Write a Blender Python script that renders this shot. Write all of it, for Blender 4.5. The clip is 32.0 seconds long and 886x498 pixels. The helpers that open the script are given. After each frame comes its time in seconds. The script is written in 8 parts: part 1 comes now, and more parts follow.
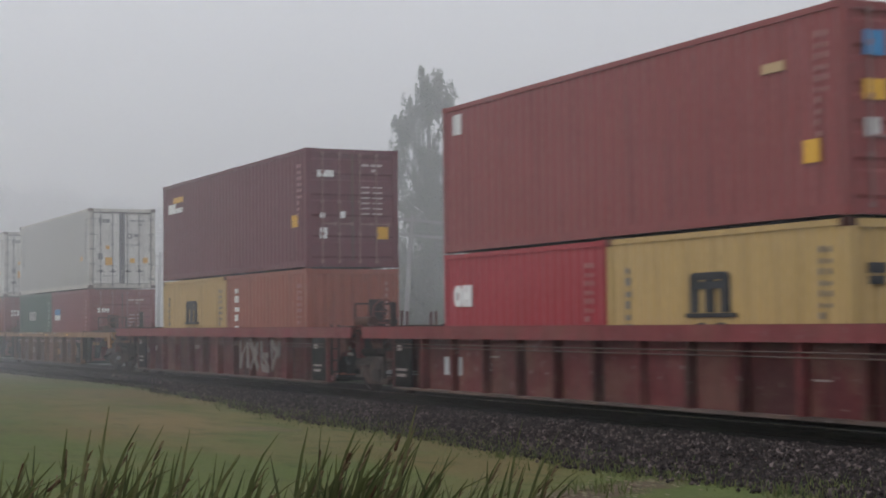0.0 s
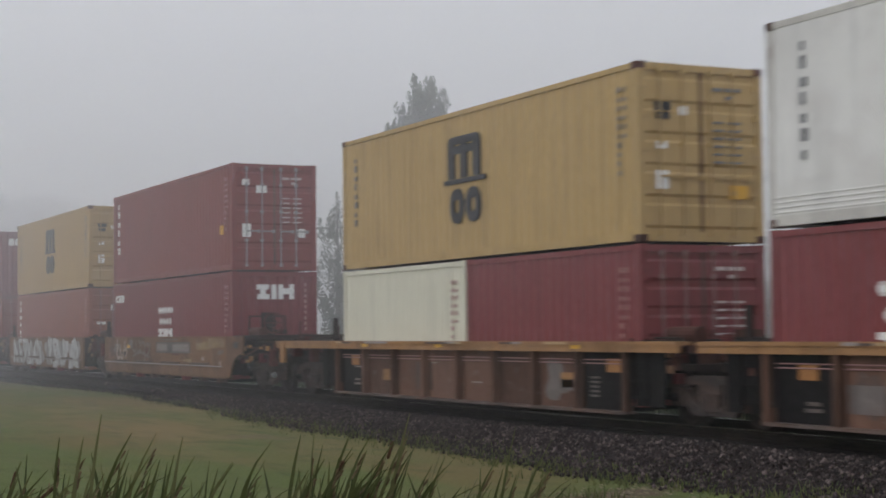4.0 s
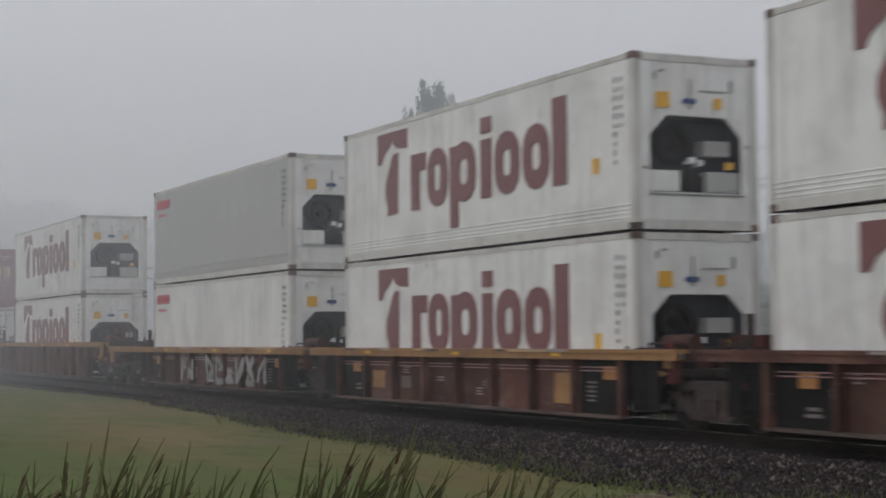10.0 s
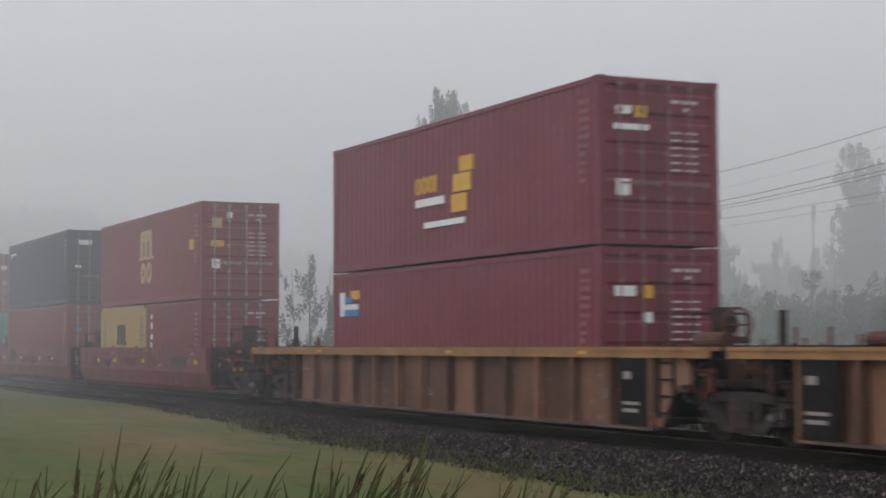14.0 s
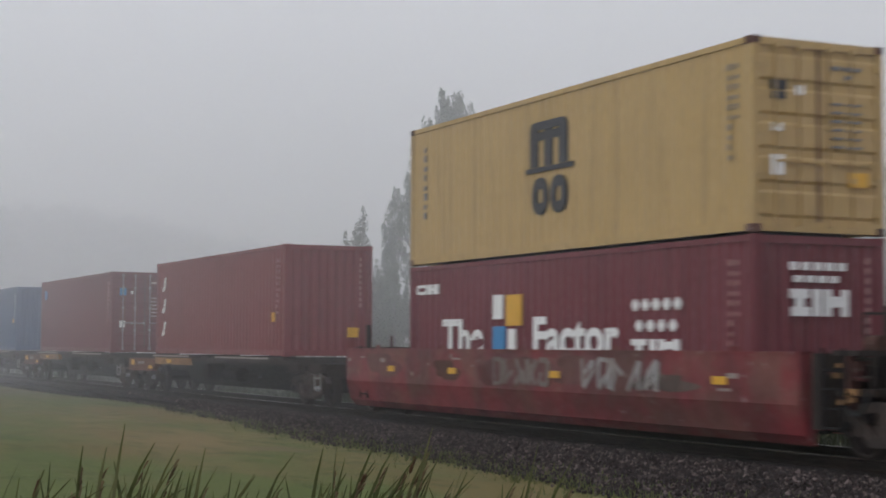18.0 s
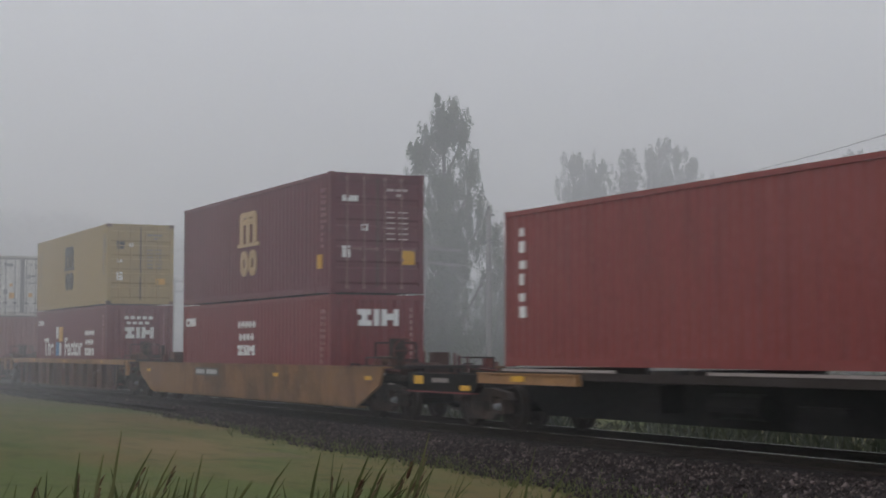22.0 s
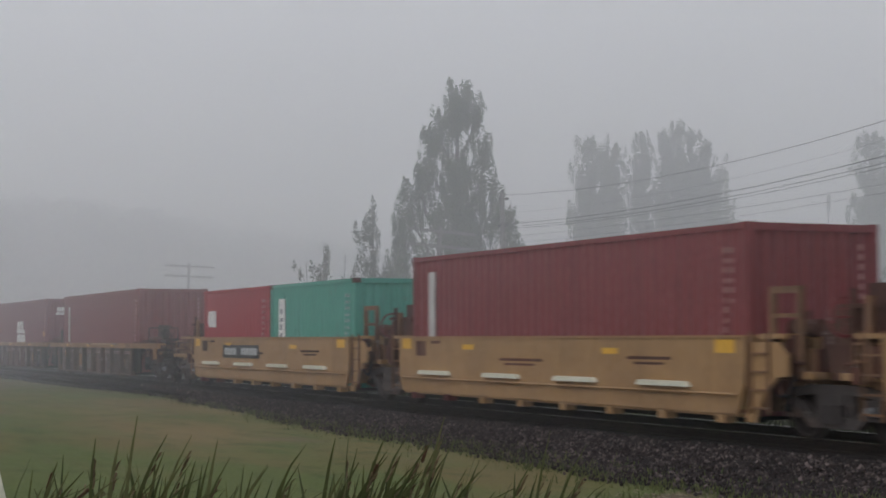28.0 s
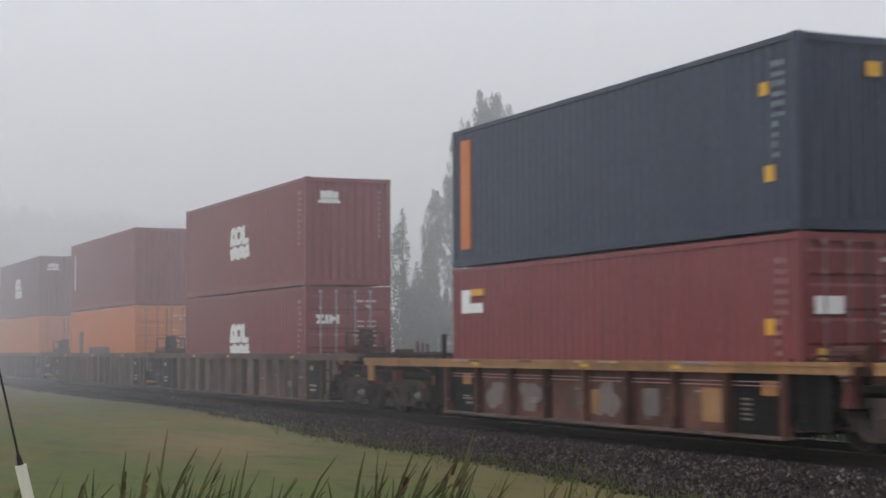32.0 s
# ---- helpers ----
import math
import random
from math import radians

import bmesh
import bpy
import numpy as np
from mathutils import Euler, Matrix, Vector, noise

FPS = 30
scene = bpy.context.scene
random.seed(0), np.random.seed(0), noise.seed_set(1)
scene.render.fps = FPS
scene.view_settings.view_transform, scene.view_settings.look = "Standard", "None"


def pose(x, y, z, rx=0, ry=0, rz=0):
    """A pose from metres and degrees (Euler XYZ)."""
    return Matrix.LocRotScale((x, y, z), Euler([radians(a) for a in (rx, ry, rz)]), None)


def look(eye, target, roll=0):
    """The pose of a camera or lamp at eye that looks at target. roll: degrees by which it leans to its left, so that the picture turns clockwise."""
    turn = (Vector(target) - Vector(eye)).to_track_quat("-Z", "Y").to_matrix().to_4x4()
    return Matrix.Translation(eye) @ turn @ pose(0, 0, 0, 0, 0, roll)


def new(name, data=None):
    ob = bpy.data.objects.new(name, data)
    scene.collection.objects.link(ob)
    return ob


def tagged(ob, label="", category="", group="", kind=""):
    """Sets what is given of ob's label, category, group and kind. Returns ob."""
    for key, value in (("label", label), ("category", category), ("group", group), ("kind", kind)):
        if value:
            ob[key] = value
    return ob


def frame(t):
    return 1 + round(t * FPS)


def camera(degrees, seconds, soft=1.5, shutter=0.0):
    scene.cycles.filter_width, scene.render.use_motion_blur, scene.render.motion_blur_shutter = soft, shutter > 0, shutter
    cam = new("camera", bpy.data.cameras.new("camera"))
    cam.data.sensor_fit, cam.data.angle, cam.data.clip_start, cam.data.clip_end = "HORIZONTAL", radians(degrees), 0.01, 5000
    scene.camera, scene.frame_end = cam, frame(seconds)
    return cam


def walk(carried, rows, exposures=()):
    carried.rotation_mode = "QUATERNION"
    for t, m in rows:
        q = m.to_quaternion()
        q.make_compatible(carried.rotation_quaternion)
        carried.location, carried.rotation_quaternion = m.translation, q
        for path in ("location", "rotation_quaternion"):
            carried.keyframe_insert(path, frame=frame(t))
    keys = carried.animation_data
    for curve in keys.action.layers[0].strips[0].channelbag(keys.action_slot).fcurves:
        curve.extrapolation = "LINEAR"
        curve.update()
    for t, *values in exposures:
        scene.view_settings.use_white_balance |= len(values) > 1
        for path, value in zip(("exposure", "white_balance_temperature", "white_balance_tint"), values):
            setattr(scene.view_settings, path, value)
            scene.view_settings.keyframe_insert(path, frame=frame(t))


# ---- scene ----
# The world: x along the track (the train runs towards +x), y away from the viewer, z = 0 on the rail heads.
EYE = 1.506          # eye height over the rail heads
SIDE = 14.214        # distance of the containers' near side
FLOOR = 0.27         # container floor in a well car
DECK = 1.215         # container floor on a flat spine car
cam = camera(30.34, 32.0, soft=1.7, shutter=0.22)

# seconds, yaw, pitch, roll
PATH = [
    (0, 64.107, 2.605, 0.575),    (0.5, 63.850, 2.153, 0.580),    (1, 64.169, 2.508, 0.585),    (1.5, 64.149, 2.782, 0.589),
    (2, 63.791, 2.798, 0.594),    (2.5, 63.852, 2.740, 0.599),    (4.5, 63.854, 2.897, 0.618),    (5, 63.915, 2.721, 0.623),
    (5.5, 63.995, 2.800, 0.628),    (6, 64.156, 2.880, 0.633),    (6.5, 63.917, 2.877, 0.638),    (7, 64.157, 2.781, 0.643),
    (7.5, 64.038, 2.878, 0.647),    (8, 64.099, 2.938, 0.652),    (8.5, 64.174, 3.115, 0.626),    (9, 64.090, 3.056, 0.599),
    (9.5, 64.246, 3.136, 0.572),    (10, 64.142, 3.057, 0.545),    (10.5, 64.158, 3.116, 0.519),    (11, 64.234, 3.058, 0.492),
    (11.5, 64.409, 3.079, 0.465),    (12, 64.365, 3.138, 0.438),    (12.5, 64.082, 3.234, 0.412),    (13, 64.417, 3.237, 0.385),
    (13.5, 64.463, 3.257, 0.297),    (14, 64.570, 3.356, 0.209),    (14.5, 64.536, 3.356, 0.121),    (16.5, 64.363, 3.475, -0.230),
    (17, 64.421, 3.416, -0.242),    (17.5, 64.479, 3.298, -0.253),    (18, 64.697, 3.395, -0.265),    (18.5, 64.556, 3.533, -0.276),
    (19, 64.694, 3.591, -0.288),    (19.5, 64.632, 3.631, -0.300),    (20, 64.830, 3.532, -0.311),    (20.5, 64.643, 3.651, -0.224),
    (21, 64.737, 3.808, -0.136),    (21.5, 64.790, 3.710, -0.049),    (22, 64.583, 3.572, 0.038),    (22.5, 64.697, 3.474, 0.132),
    (23, 65.011, 2.945, 0.225),    (23.5, 65.384, 2.792, 0.318),    (24, 66.254, 2.586, 0.411),    (24.5, 65.731, 2.856, 0.505),
    (25, 64.768, 2.886, 0.598),    (25.5, 64.767, 2.611, 0.456),    (26, 65.024, 2.946, 0.315),    (26.5, 65.044, 3.025, 0.313),
    (28.5, 65.103, 3.025, 0.306),    (29, 65.183, 3.143, 0.304),    (29.5, 65.482, 3.342, 0.303),    (30, 65.821, 3.364, 0.301),
    (30.5, 65.960, 3.365, 0.299),    (31, 66.020, 3.365, 0.297),    (31.5, 66.000, 3.405, 0.297),    (32, 66.120, 3.465, 0.297),
]
# the camera brightens and darkens its picture on the way: seconds, stops
GAIN = [(0, 0.40), (0.5, 0.55), (1, 0.78), (1.5, 0.14), (2, 0.30), (5, 0.40), (5.5, 0.54), (6, 0.68), (6.5, 0.40), (7, 0.24), (8, 0.17), (11, 0.17), (12, 0.18), (12.6, 0.30), (13, 0.36),
        (18, 0.38), (18.5, 0.28), (19, 0.19), (20, 0.16), (23, 0.17), (23.5, 0.30), (24, 0.44), (25, 0.40), (26, 0.36), (28.5, 0.16), (31, 0.16), (31.5, 0.36), (32, 0.58)]
walk(cam, [(t, pose(0, 0, EYE, 90 + p, r, yw)) for t, yw, p, r in PATH], GAIN)

# ---------------------------------------------------------------- world and light
world = bpy.data.worlds.new("overcast_sky")
scene.world = world
world.use_nodes = True
wn, wl = world.node_tree.nodes, world.node_tree.links
sky = wn.new("ShaderNodeTexSky")
sky.sky_type = "NISHITA"
sky.sun_disc = False
sky.sun_elevation = radians(38)
sky.sun_rotation = radians(150)
sky.air_density, sky.dust_density, sky.ozone_density = 1.0, 3.0, 1.0
hsv = wn.new("ShaderNodeHueSaturation")
hsv.inputs["Saturation"].default_value = 0.12
wl.new(sky.outputs[0], hsv.inputs["Color"])
cloud = wn.new("ShaderNodeMixRGB")
cloud.inputs[0].default_value = 0.8
cloud.inputs[2].default_value = (7.35, 7.65, 8.75, 1)
wl.new(hsv.outputs[0], cloud.inputs[1])
wl.new(cloud.outputs[0], wn["Background"].inputs[0])
wn["Background"].inputs[1].default_value = 0.108
scene.cycles.volume_bounces = 6      # light wanders in the fog

sun_data = bpy.data.lights.new("sun", "SUN")
sun_data.energy = 0.45
sun_data.angle = radians(60)
sun_data.color = (1.0, 0.97, 0.93)
sun = new("sun", sun_data)
sun.matrix_world = look((-30, -60, 60), (0, 0, 0))

# ---------------------------------------------------------------- materials
MATS = {}


def node_mat(name):
    m = bpy.data.materials.new(name)
    m.use_nodes = True
    nt = m.node_tree
    return m, nt.nodes, nt.links, nt.nodes["Principled BSDF"]


def mapping(n, l, scale, shift=0.0):
    """Object coordinates, stretched by scale and shifted per object."""
    tc, mp = n.new("ShaderNodeTexCoord"), n.new("ShaderNodeMapping")
    mp.inputs["Scale"].default_value = scale
    l.new(tc.outputs["Object"], mp.inputs["Vector"])
    if shift:
        info, mul = n.new("ShaderNodeObjectInfo"), n.new("ShaderNodeMath")
        mul.operation = "MULTIPLY"
        mul.inputs[1].default_value = shift
        l.new(info.outputs["Random"], mul.inputs[0])
        l.new(mul.outputs[0], mp.inputs["Location"])
    return mp.outputs[0]


def noise_fac(n, l, vec, scale, lo, hi, detail=4.0, rough=0.55):
    """A noise turned into a mask between two thresholds."""
    tex, ramp = n.new("ShaderNodeTexNoise"), n.new("ShaderNodeMapRange")
    tex.inputs["Scale"].default_value, tex.inputs["Detail"].default_value = scale, detail
    tex.inputs["Roughness"].default_value = rough
    ramp.inputs["From Min"].default_value, ramp.inputs["From Max"].default_value = lo, hi
    l.new(vec, tex.inputs["Vector"])
    l.new(tex.outputs[0], ramp.inputs["Value"])
    return ramp.outputs[0]


def mix(n, l, fac, a, b, mode="MIX", amount=1.0):
    m = n.new("ShaderNodeMixRGB")
    m.blend_type = mode
    if amount != 1.0:
        k = n.new("ShaderNodeMath")
        k.operation = "MULTIPLY"
        k.inputs[1].default_value = amount
        l.new(fac, k.inputs[0])
        fac = k.outputs[0]
    l.new(fac, m.inputs[0])
    for i, v in ((1, a), (2, b)):
        if isinstance(v, tuple):
            m.inputs[i].default_value = (*v[:3], 1)
        else:
            l.new(v, m.inputs[i])
    return m.outputs[0]


def bump(n, l, b, height, strength, distance):
    bp = n.new("ShaderNodeBump")
    bp.inputs["Strength"].default_value, bp.inputs["Distance"].default_value = strength, distance
    l.new(height, bp.inputs["Height"])
    l.new(bp.outputs[0], b.inputs["Normal"])


def paint(name, rgb, rust=0.35, dirt=0.4, rough=0.5, metal=0.0, fade=0.25, tint=0.0, wear=0.0):
    """Weathered paint on steel: faded patches, streaks of dirt that run down, spots of rust."""
    if name in MATS:
        return MATS[name]
    m, n, l, b = node_mat(name)
    pale = tuple(min(1, c * 1.25 + 0.03) for c in rgb)
    dark = tuple(c * 0.45 + 0.006 for c in rgb)
    big = noise_fac(n, l, mapping(n, l, (0.35, 0.35, 0.6), 40), 1.0, 0.35, 0.7)
    col = mix(n, l, big, rgb, pale, amount=fade)
    streak = noise_fac(n, l, mapping(n, l, (3.2, 3.2, 0.22), 60), 1.6, 0.5, 0.78)
    col = mix(n, l, streak, col, dark, amount=dirt)
    grain = noise_fac(n, l, mapping(n, l, (1, 1, 1)), 9.0, 0.4, 0.75, 5)
    col = mix(n, l, grain, col, dark, amount=0.16)
    spots = noise_fac(n, l, mapping(n, l, (1, 1, 0.55), 90), 2.6, 0.66, 0.72, 8, 0.65)
    col = mix(n, l, spots, col, (0.13, 0.055, 0.028), amount=rust)
    if wear:                                          # dust, soot and rubbed patches of a hard-used wagon
        dust = noise_fac(n, l, mapping(n, l, (0.9, 0.9, 1.3), 70), 1.3, 0.46, 0.62, 6, 0.6)
        col = mix(n, l, dust, col, (0.160, 0.094, 0.067), amount=wear * 0.6)
        soot = noise_fac(n, l, mapping(n, l, (0.7, 0.7, 0.5), 130), 1.1, 0.44, 0.62, 6, 0.6)
        col = mix(n, l, soot, col, (0.024, 0.018, 0.016), amount=wear * 0.6)
        chips = noise_fac(n, l, mapping(n, l, (1, 1, 1.4), 30), 5.5, 0.64, 0.68, 5, 0.6)
        col = mix(n, l, chips, col, (0.30, 0.27, 0.25), amount=wear * 0.5)
    if tint:                                          # sheets that were renewed or cleaned at different times
        info, mr, vm = n.new("ShaderNodeObjectInfo"), n.new("ShaderNodeMapRange"), n.new("ShaderNodeVectorMath")
        mr.inputs["To Min"].default_value, mr.inputs["To Max"].default_value = 1 - tint, 1 + tint
        l.new(info.outputs["Random"], mr.inputs["Value"])
        vm.operation = "SCALE"
        l.new(col, vm.inputs[0])
        l.new(mr.outputs[0], vm.inputs["Scale"])
        col = vm.outputs[0]
    l.new(col, b.inputs["Base Color"])
    rr = n.new("ShaderNodeMapRange")
    rr.inputs["To Min"].default_value, rr.inputs["To Max"].default_value = rough - 0.08, rough + 0.2
    l.new(grain, rr.inputs["Value"])
    l.new(rr.outputs[0], b.inputs["Roughness"])
    b.inputs["Metallic"].default_value = metal
    b.inputs["Specular IOR Level"].default_value = 0.32 if rough < 0.6 else 0.12
    bump(n, l, b, grain, 0.25, 0.004)
    MATS[name] = m
    return m


MAROON = paint("paint_maroon", (0.172, 0.033, 0.035), dirt=0.5)
DKMAROON = paint("paint_dark_maroon", (0.115, 0.025, 0.034))
CRIMSON = paint("paint_crimson_brown", (0.162, 0.027, 0.030), dirt=0.45)
WINE = paint("paint_wine_red", (0.132, 0.0205, 0.029), dirt=0.5)
PLUM = paint("paint_plum_maroon", (0.160, 0.025, 0.037), dirt=0.5)
BROWNRED = paint("paint_brown_red", (0.188, 0.034, 0.030), dirt=0.5)
RED = paint("paint_red", (0.285, 0.022, 0.032))
ORANGERED = paint("paint_orange_red", (0.245, 0.074, 0.046), rust=0.8, dirt=0.55)
ORANGE = paint("paint_orange", (0.520, 0.150, 0.025))
YELLOW = paint("paint_sand_yellow", (0.405, 0.272, 0.102), dirt=0.5)
OLIVEYELLOW = paint("paint_olive_yellow", (0.335, 0.238, 0.078), dirt=0.5)
WHITE = paint("paint_reefer_white", (0.685, 0.675, 0.635), rust=0.5, dirt=0.46, fade=0.1, wear=0.20)
STAINED = paint("stained_white", (0.55, 0.53, 0.48), rust=0.9, dirt=0.65, fade=0.1, wear=0.3)
GREYWHITE = paint("paint_reefer_grey", (0.365, 0.360, 0.335), rust=0.3, dirt=0.34, fade=0.15)
CREAM = paint("paint_cream", (0.60, 0.58, 0.46), rust=0.2, dirt=0.25)
GREEN = paint("paint_green", (0.020, 0.070, 0.042))
TEAL = paint("paint_teal", (0.060, 0.270, 0.205), rust=0.6)
NAVY = paint("paint_navy", (0.022, 0.032, 0.058))
BLUE = paint("paint_blue", (0.012, 0.060, 0.160))
OXBLOOD = paint("paint_oxblood", (0.140, 0.024, 0.028), dirt=0.45)
GREY = paint("paint_light_grey", (0.295, 0.285, 0.265), dirt=0.55)
CARRED = paint("wagon_red_brown", (0.105, 0.024, 0.025), rust=0.6, dirt=0.6, rough=0.65, tint=0.4, wear=0.75)
CARBROWN = paint("wagon_brown", (0.084, 0.033, 0.024), rust=0.8, dirt=0.6, rough=0.7, tint=0.4, wear=0.75)
CARDUSTY = paint("wagon_dusty_brown", (0.148, 0.078, 0.052), rust=0.8, dirt=0.6, rough=0.7, tint=0.5, wear=0.7)
SILLRED = paint("sill_red", (0.200, 0.045, 0.048), rust=0.5, dirt=0.5, rough=0.6, wear=0.45)
CARORANGE = paint("wagon_orange", (0.168, 0.084, 0.052), rust=0.9, dirt=0.6, rough=0.65, tint=0.4, wear=0.75)
CARDULL = paint("wagon_faded_orange", (0.225, 0.105, 0.058), rust=0.8, dirt=0.6, rough=0.7, tint=0.3, wear=0.7)
CARSPINE = paint("wagon_rubbed_orange", (0.150, 0.066, 0.042), rust=0.9, dirt=0.6, rough=0.7, tint=0.2, wear=0.7)
DUSTIRON = paint("dusty_truck_iron", (0.050, 0.042, 0.039), rust=0.4, dirt=0.6, rough=0.8, wear=0.5)
CARTROUGH = paint("wagon_dull_tan", (0.215, 0.118, 0.054), rust=0.7, dirt=0.6, rough=0.65, wear=0.8)
CARTAN = paint("wagon_tan", (0.205, 0.112, 0.060), rust=0.9, dirt=0.6, rough=0.65, wear=0.85)
CARYELLOW = paint("wagon_yellow", (0.320, 0.185, 0.078), rust=0.35, dirt=0.35, rough=0.55, wear=0.22)
CARBRIGHT = paint("wagon_bright_red", (0.180, 0.022, 0.027), rust=0.7, dirt=0.6, rough=0.55, wear=0.85)
CARGREY = paint("wagon_grey_brown", (0.118, 0.082, 0.070), rust=0.6, dirt=0.6, rough=0.7, tint=0.4, wear=0.75)
SILL = paint("sill_yellow", (0.335, 0.180, 0.076), rust=0.8, dirt=0.6, rough=0.6, wear=0.5)
FLANGE = paint("rubbed_flange", (0.105, 0.078, 0.066), rust=0.9, dirt=0.7, rough=0.7, wear=0.8)
# grimy iron taken down to near black: the shade under the wagons is in this colour
SHADEGRIME = paint("shaded_grimy_iron", (0.0080, 0.0072, 0.0070), rust=0.2, dirt=0.4, rough=0.8)
IRON = paint("brown_iron", (0.030, 0.023, 0.020), rust=0.3, dirt=0.4, rough=0.75)
BLUEBLACK = paint("paint_blue_black", (0.010, 0.013, 0.022), rust=0.1, dirt=0.2)
NAVYMARK = paint("marking_navy", (0.02, 0.05, 0.16), rust=0.0, dirt=0.2)
BLACK = paint("paint_black", (0.015, 0.016, 0.018), rust=0.1, dirt=0.2)
RODGREY = paint("rod_grey", (0.265, 0.265, 0.265), rust=0.3, dirt=0.3, rough=0.45)
MARKWHITE = paint("marking_white", (0.72, 0.72, 0.70), rust=0.05, dirt=0.25, fade=0.1)
MARKDIM = paint("marking_dim", (0.36, 0.20, 0.19), rust=0.0, dirt=0.3)
MARKBLACK = paint("marking_black", (0.016, 0.017, 0.020), rust=0.0, dirt=0.1)
MARKRED = paint("marking_faded_red", (0.175, 0.068, 0.066), rust=0.0, dirt=0.2)
MARKYELLOW = paint("marking_yellow", (0.62, 0.34, 0.03), rust=0.05, dirt=0.2)
MARKTAN = paint("marking_tan", (0.42, 0.29, 0.15), rust=0.0, dirt=0.2)
MARKBLUE = paint("marking_blue", (0.03, 0.20, 0.42), rust=0.0, dirt=0.2)
MARKGREEN = paint("marking_green", (0.070, 0.150, 0.056), rust=0.0, dirt=0.3)
MARKGREY = paint("marking_grey", (0.150, 0.150, 0.155), rust=0.0, dirt=0.3)
DIMGREY = paint("marking_worn_grey", (0.205, 0.200, 0.195), rust=0.0, dirt=0.3)
MARKPINK = paint("marking_pale_red", (0.45, 0.06, 0.08), rust=0.0, dirt=0.2)
SPRAYTEAL = paint("spray_dull_teal", (0.045, 0.070, 0.070), rust=0.2, dirt=0.4, wear=0.4)
SPRAYCYAN = paint("spray_cyan", (0.10, 0.42, 0.46), rust=0.1, dirt=0.3)
FADEDCYAN = paint("spray_faded_cyan", (0.130, 0.255, 0.270), rust=0.4, dirt=0.6, wear=0.5)
SPRAYPALE = paint("spray_pale_grey", (0.42, 0.43, 0.43), rust=0.2, dirt=0.45)
SPRAYRED = paint("spray_crimson", (0.30, 0.09, 0.11), rust=0.1, dirt=0.3)
OLDWHITE = paint("old_white_paint", (0.50, 0.49, 0.47), rust=0.3, dirt=0.6, wear=0.3)
FADEDPATCH = paint("faded_red_patch", (0.235, 0.070, 0.070), rust=0.2, dirt=0.4)
ROSEBROWN = paint("paint_rose_brown", (0.208, 0.047, 0.045), dirt=0.5, rust=0.5)
CODEPALE = paint("marking_pale_code", (0.30, 0.36, 0.36), rust=0.0, dirt=0.3)
REDBRIGHT = paint("paint_signal_red", (0.370, 0.034, 0.042), dirt=0.45)
RODDIM = paint("rod_dull_red", (0.215, 0.120, 0.115), rust=0.3, dirt=0.3)
MARKSLATE = paint("marking_slate", (0.105, 0.125, 0.150), rust=0.0, dirt=0.3)
GHOST = paint("spray_ghost_grey", (0.30, 0.29, 0.28), rust=0.4, dirt=0.7, wear=0.7)
SMEAR = paint("spray_smeared_brown", (0.155, 0.130, 0.118), rust=0.4, dirt=0.7, wear=0.5)
ENDORANGE = paint("reflector_orange", (0.36, 0.16, 0.045), rust=0.3, dirt=0.4)
GREYSCOUR = paint("scoured_grey", (0.105, 0.090, 0.086), rust=0.5, dirt=0.7, rough=0.75, wear=0.7)
REDSCOUR = paint("scoured_red", (0.150, 0.066, 0.064), rust=0.5, dirt=0.7, rough=0.7, wear=0.8)
STENCIL = paint("stencil_pale", (0.26, 0.22, 0.20), rust=0.3, dirt=0.5)
CREAMSPRAY = paint("spray_cream", (0.245, 0.210, 0.145), rust=0.3, dirt=0.6, wear=0.3)
ROSESPRAY = paint("spray_rose_cream", (0.36, 0.265, 0.205), rust=0.3, dirt=0.5, wear=0.3)
OCHRE = paint("faded_ochre_paint", (0.275, 0.180, 0.062), rust=0.5, dirt=0.6, wear=0.7)
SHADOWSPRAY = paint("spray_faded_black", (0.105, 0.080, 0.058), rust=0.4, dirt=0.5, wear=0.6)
RODDARK = paint("rod_dark_grey", (0.215, 0.210, 0.200), rust=0.5, dirt=0.4, rough=0.5)
CAPSTEEL = paint("bearing_cap_steel", (0.19, 0.195, 0.20), rust=0.2, dirt=0.3, rough=0.4)
DOORTEXT = paint("marking_door_pale", (0.50, 0.42, 0.40), rust=0.0, dirt=0.3)
SPRAYDARK = paint("spray_dark", (0.06, 0.055, 0.05), rust=0.2, dirt=0.3)


def steel():
    m, n, l, b = node_mat("worn_rail_steel")
    g = noise_fac(n, l, mapping(n, l, (0.4, 6, 6)), 8, 0.35, 0.7)
    l.new(mix(n, l, g, (0.62, 0.61, 0.60), (0.40, 0.37, 0.35)), b.inputs["Base Color"])
    b.inputs["Metallic"].default_value, b.inputs["Roughness"].default_value = 0.95, 0.14
    return m


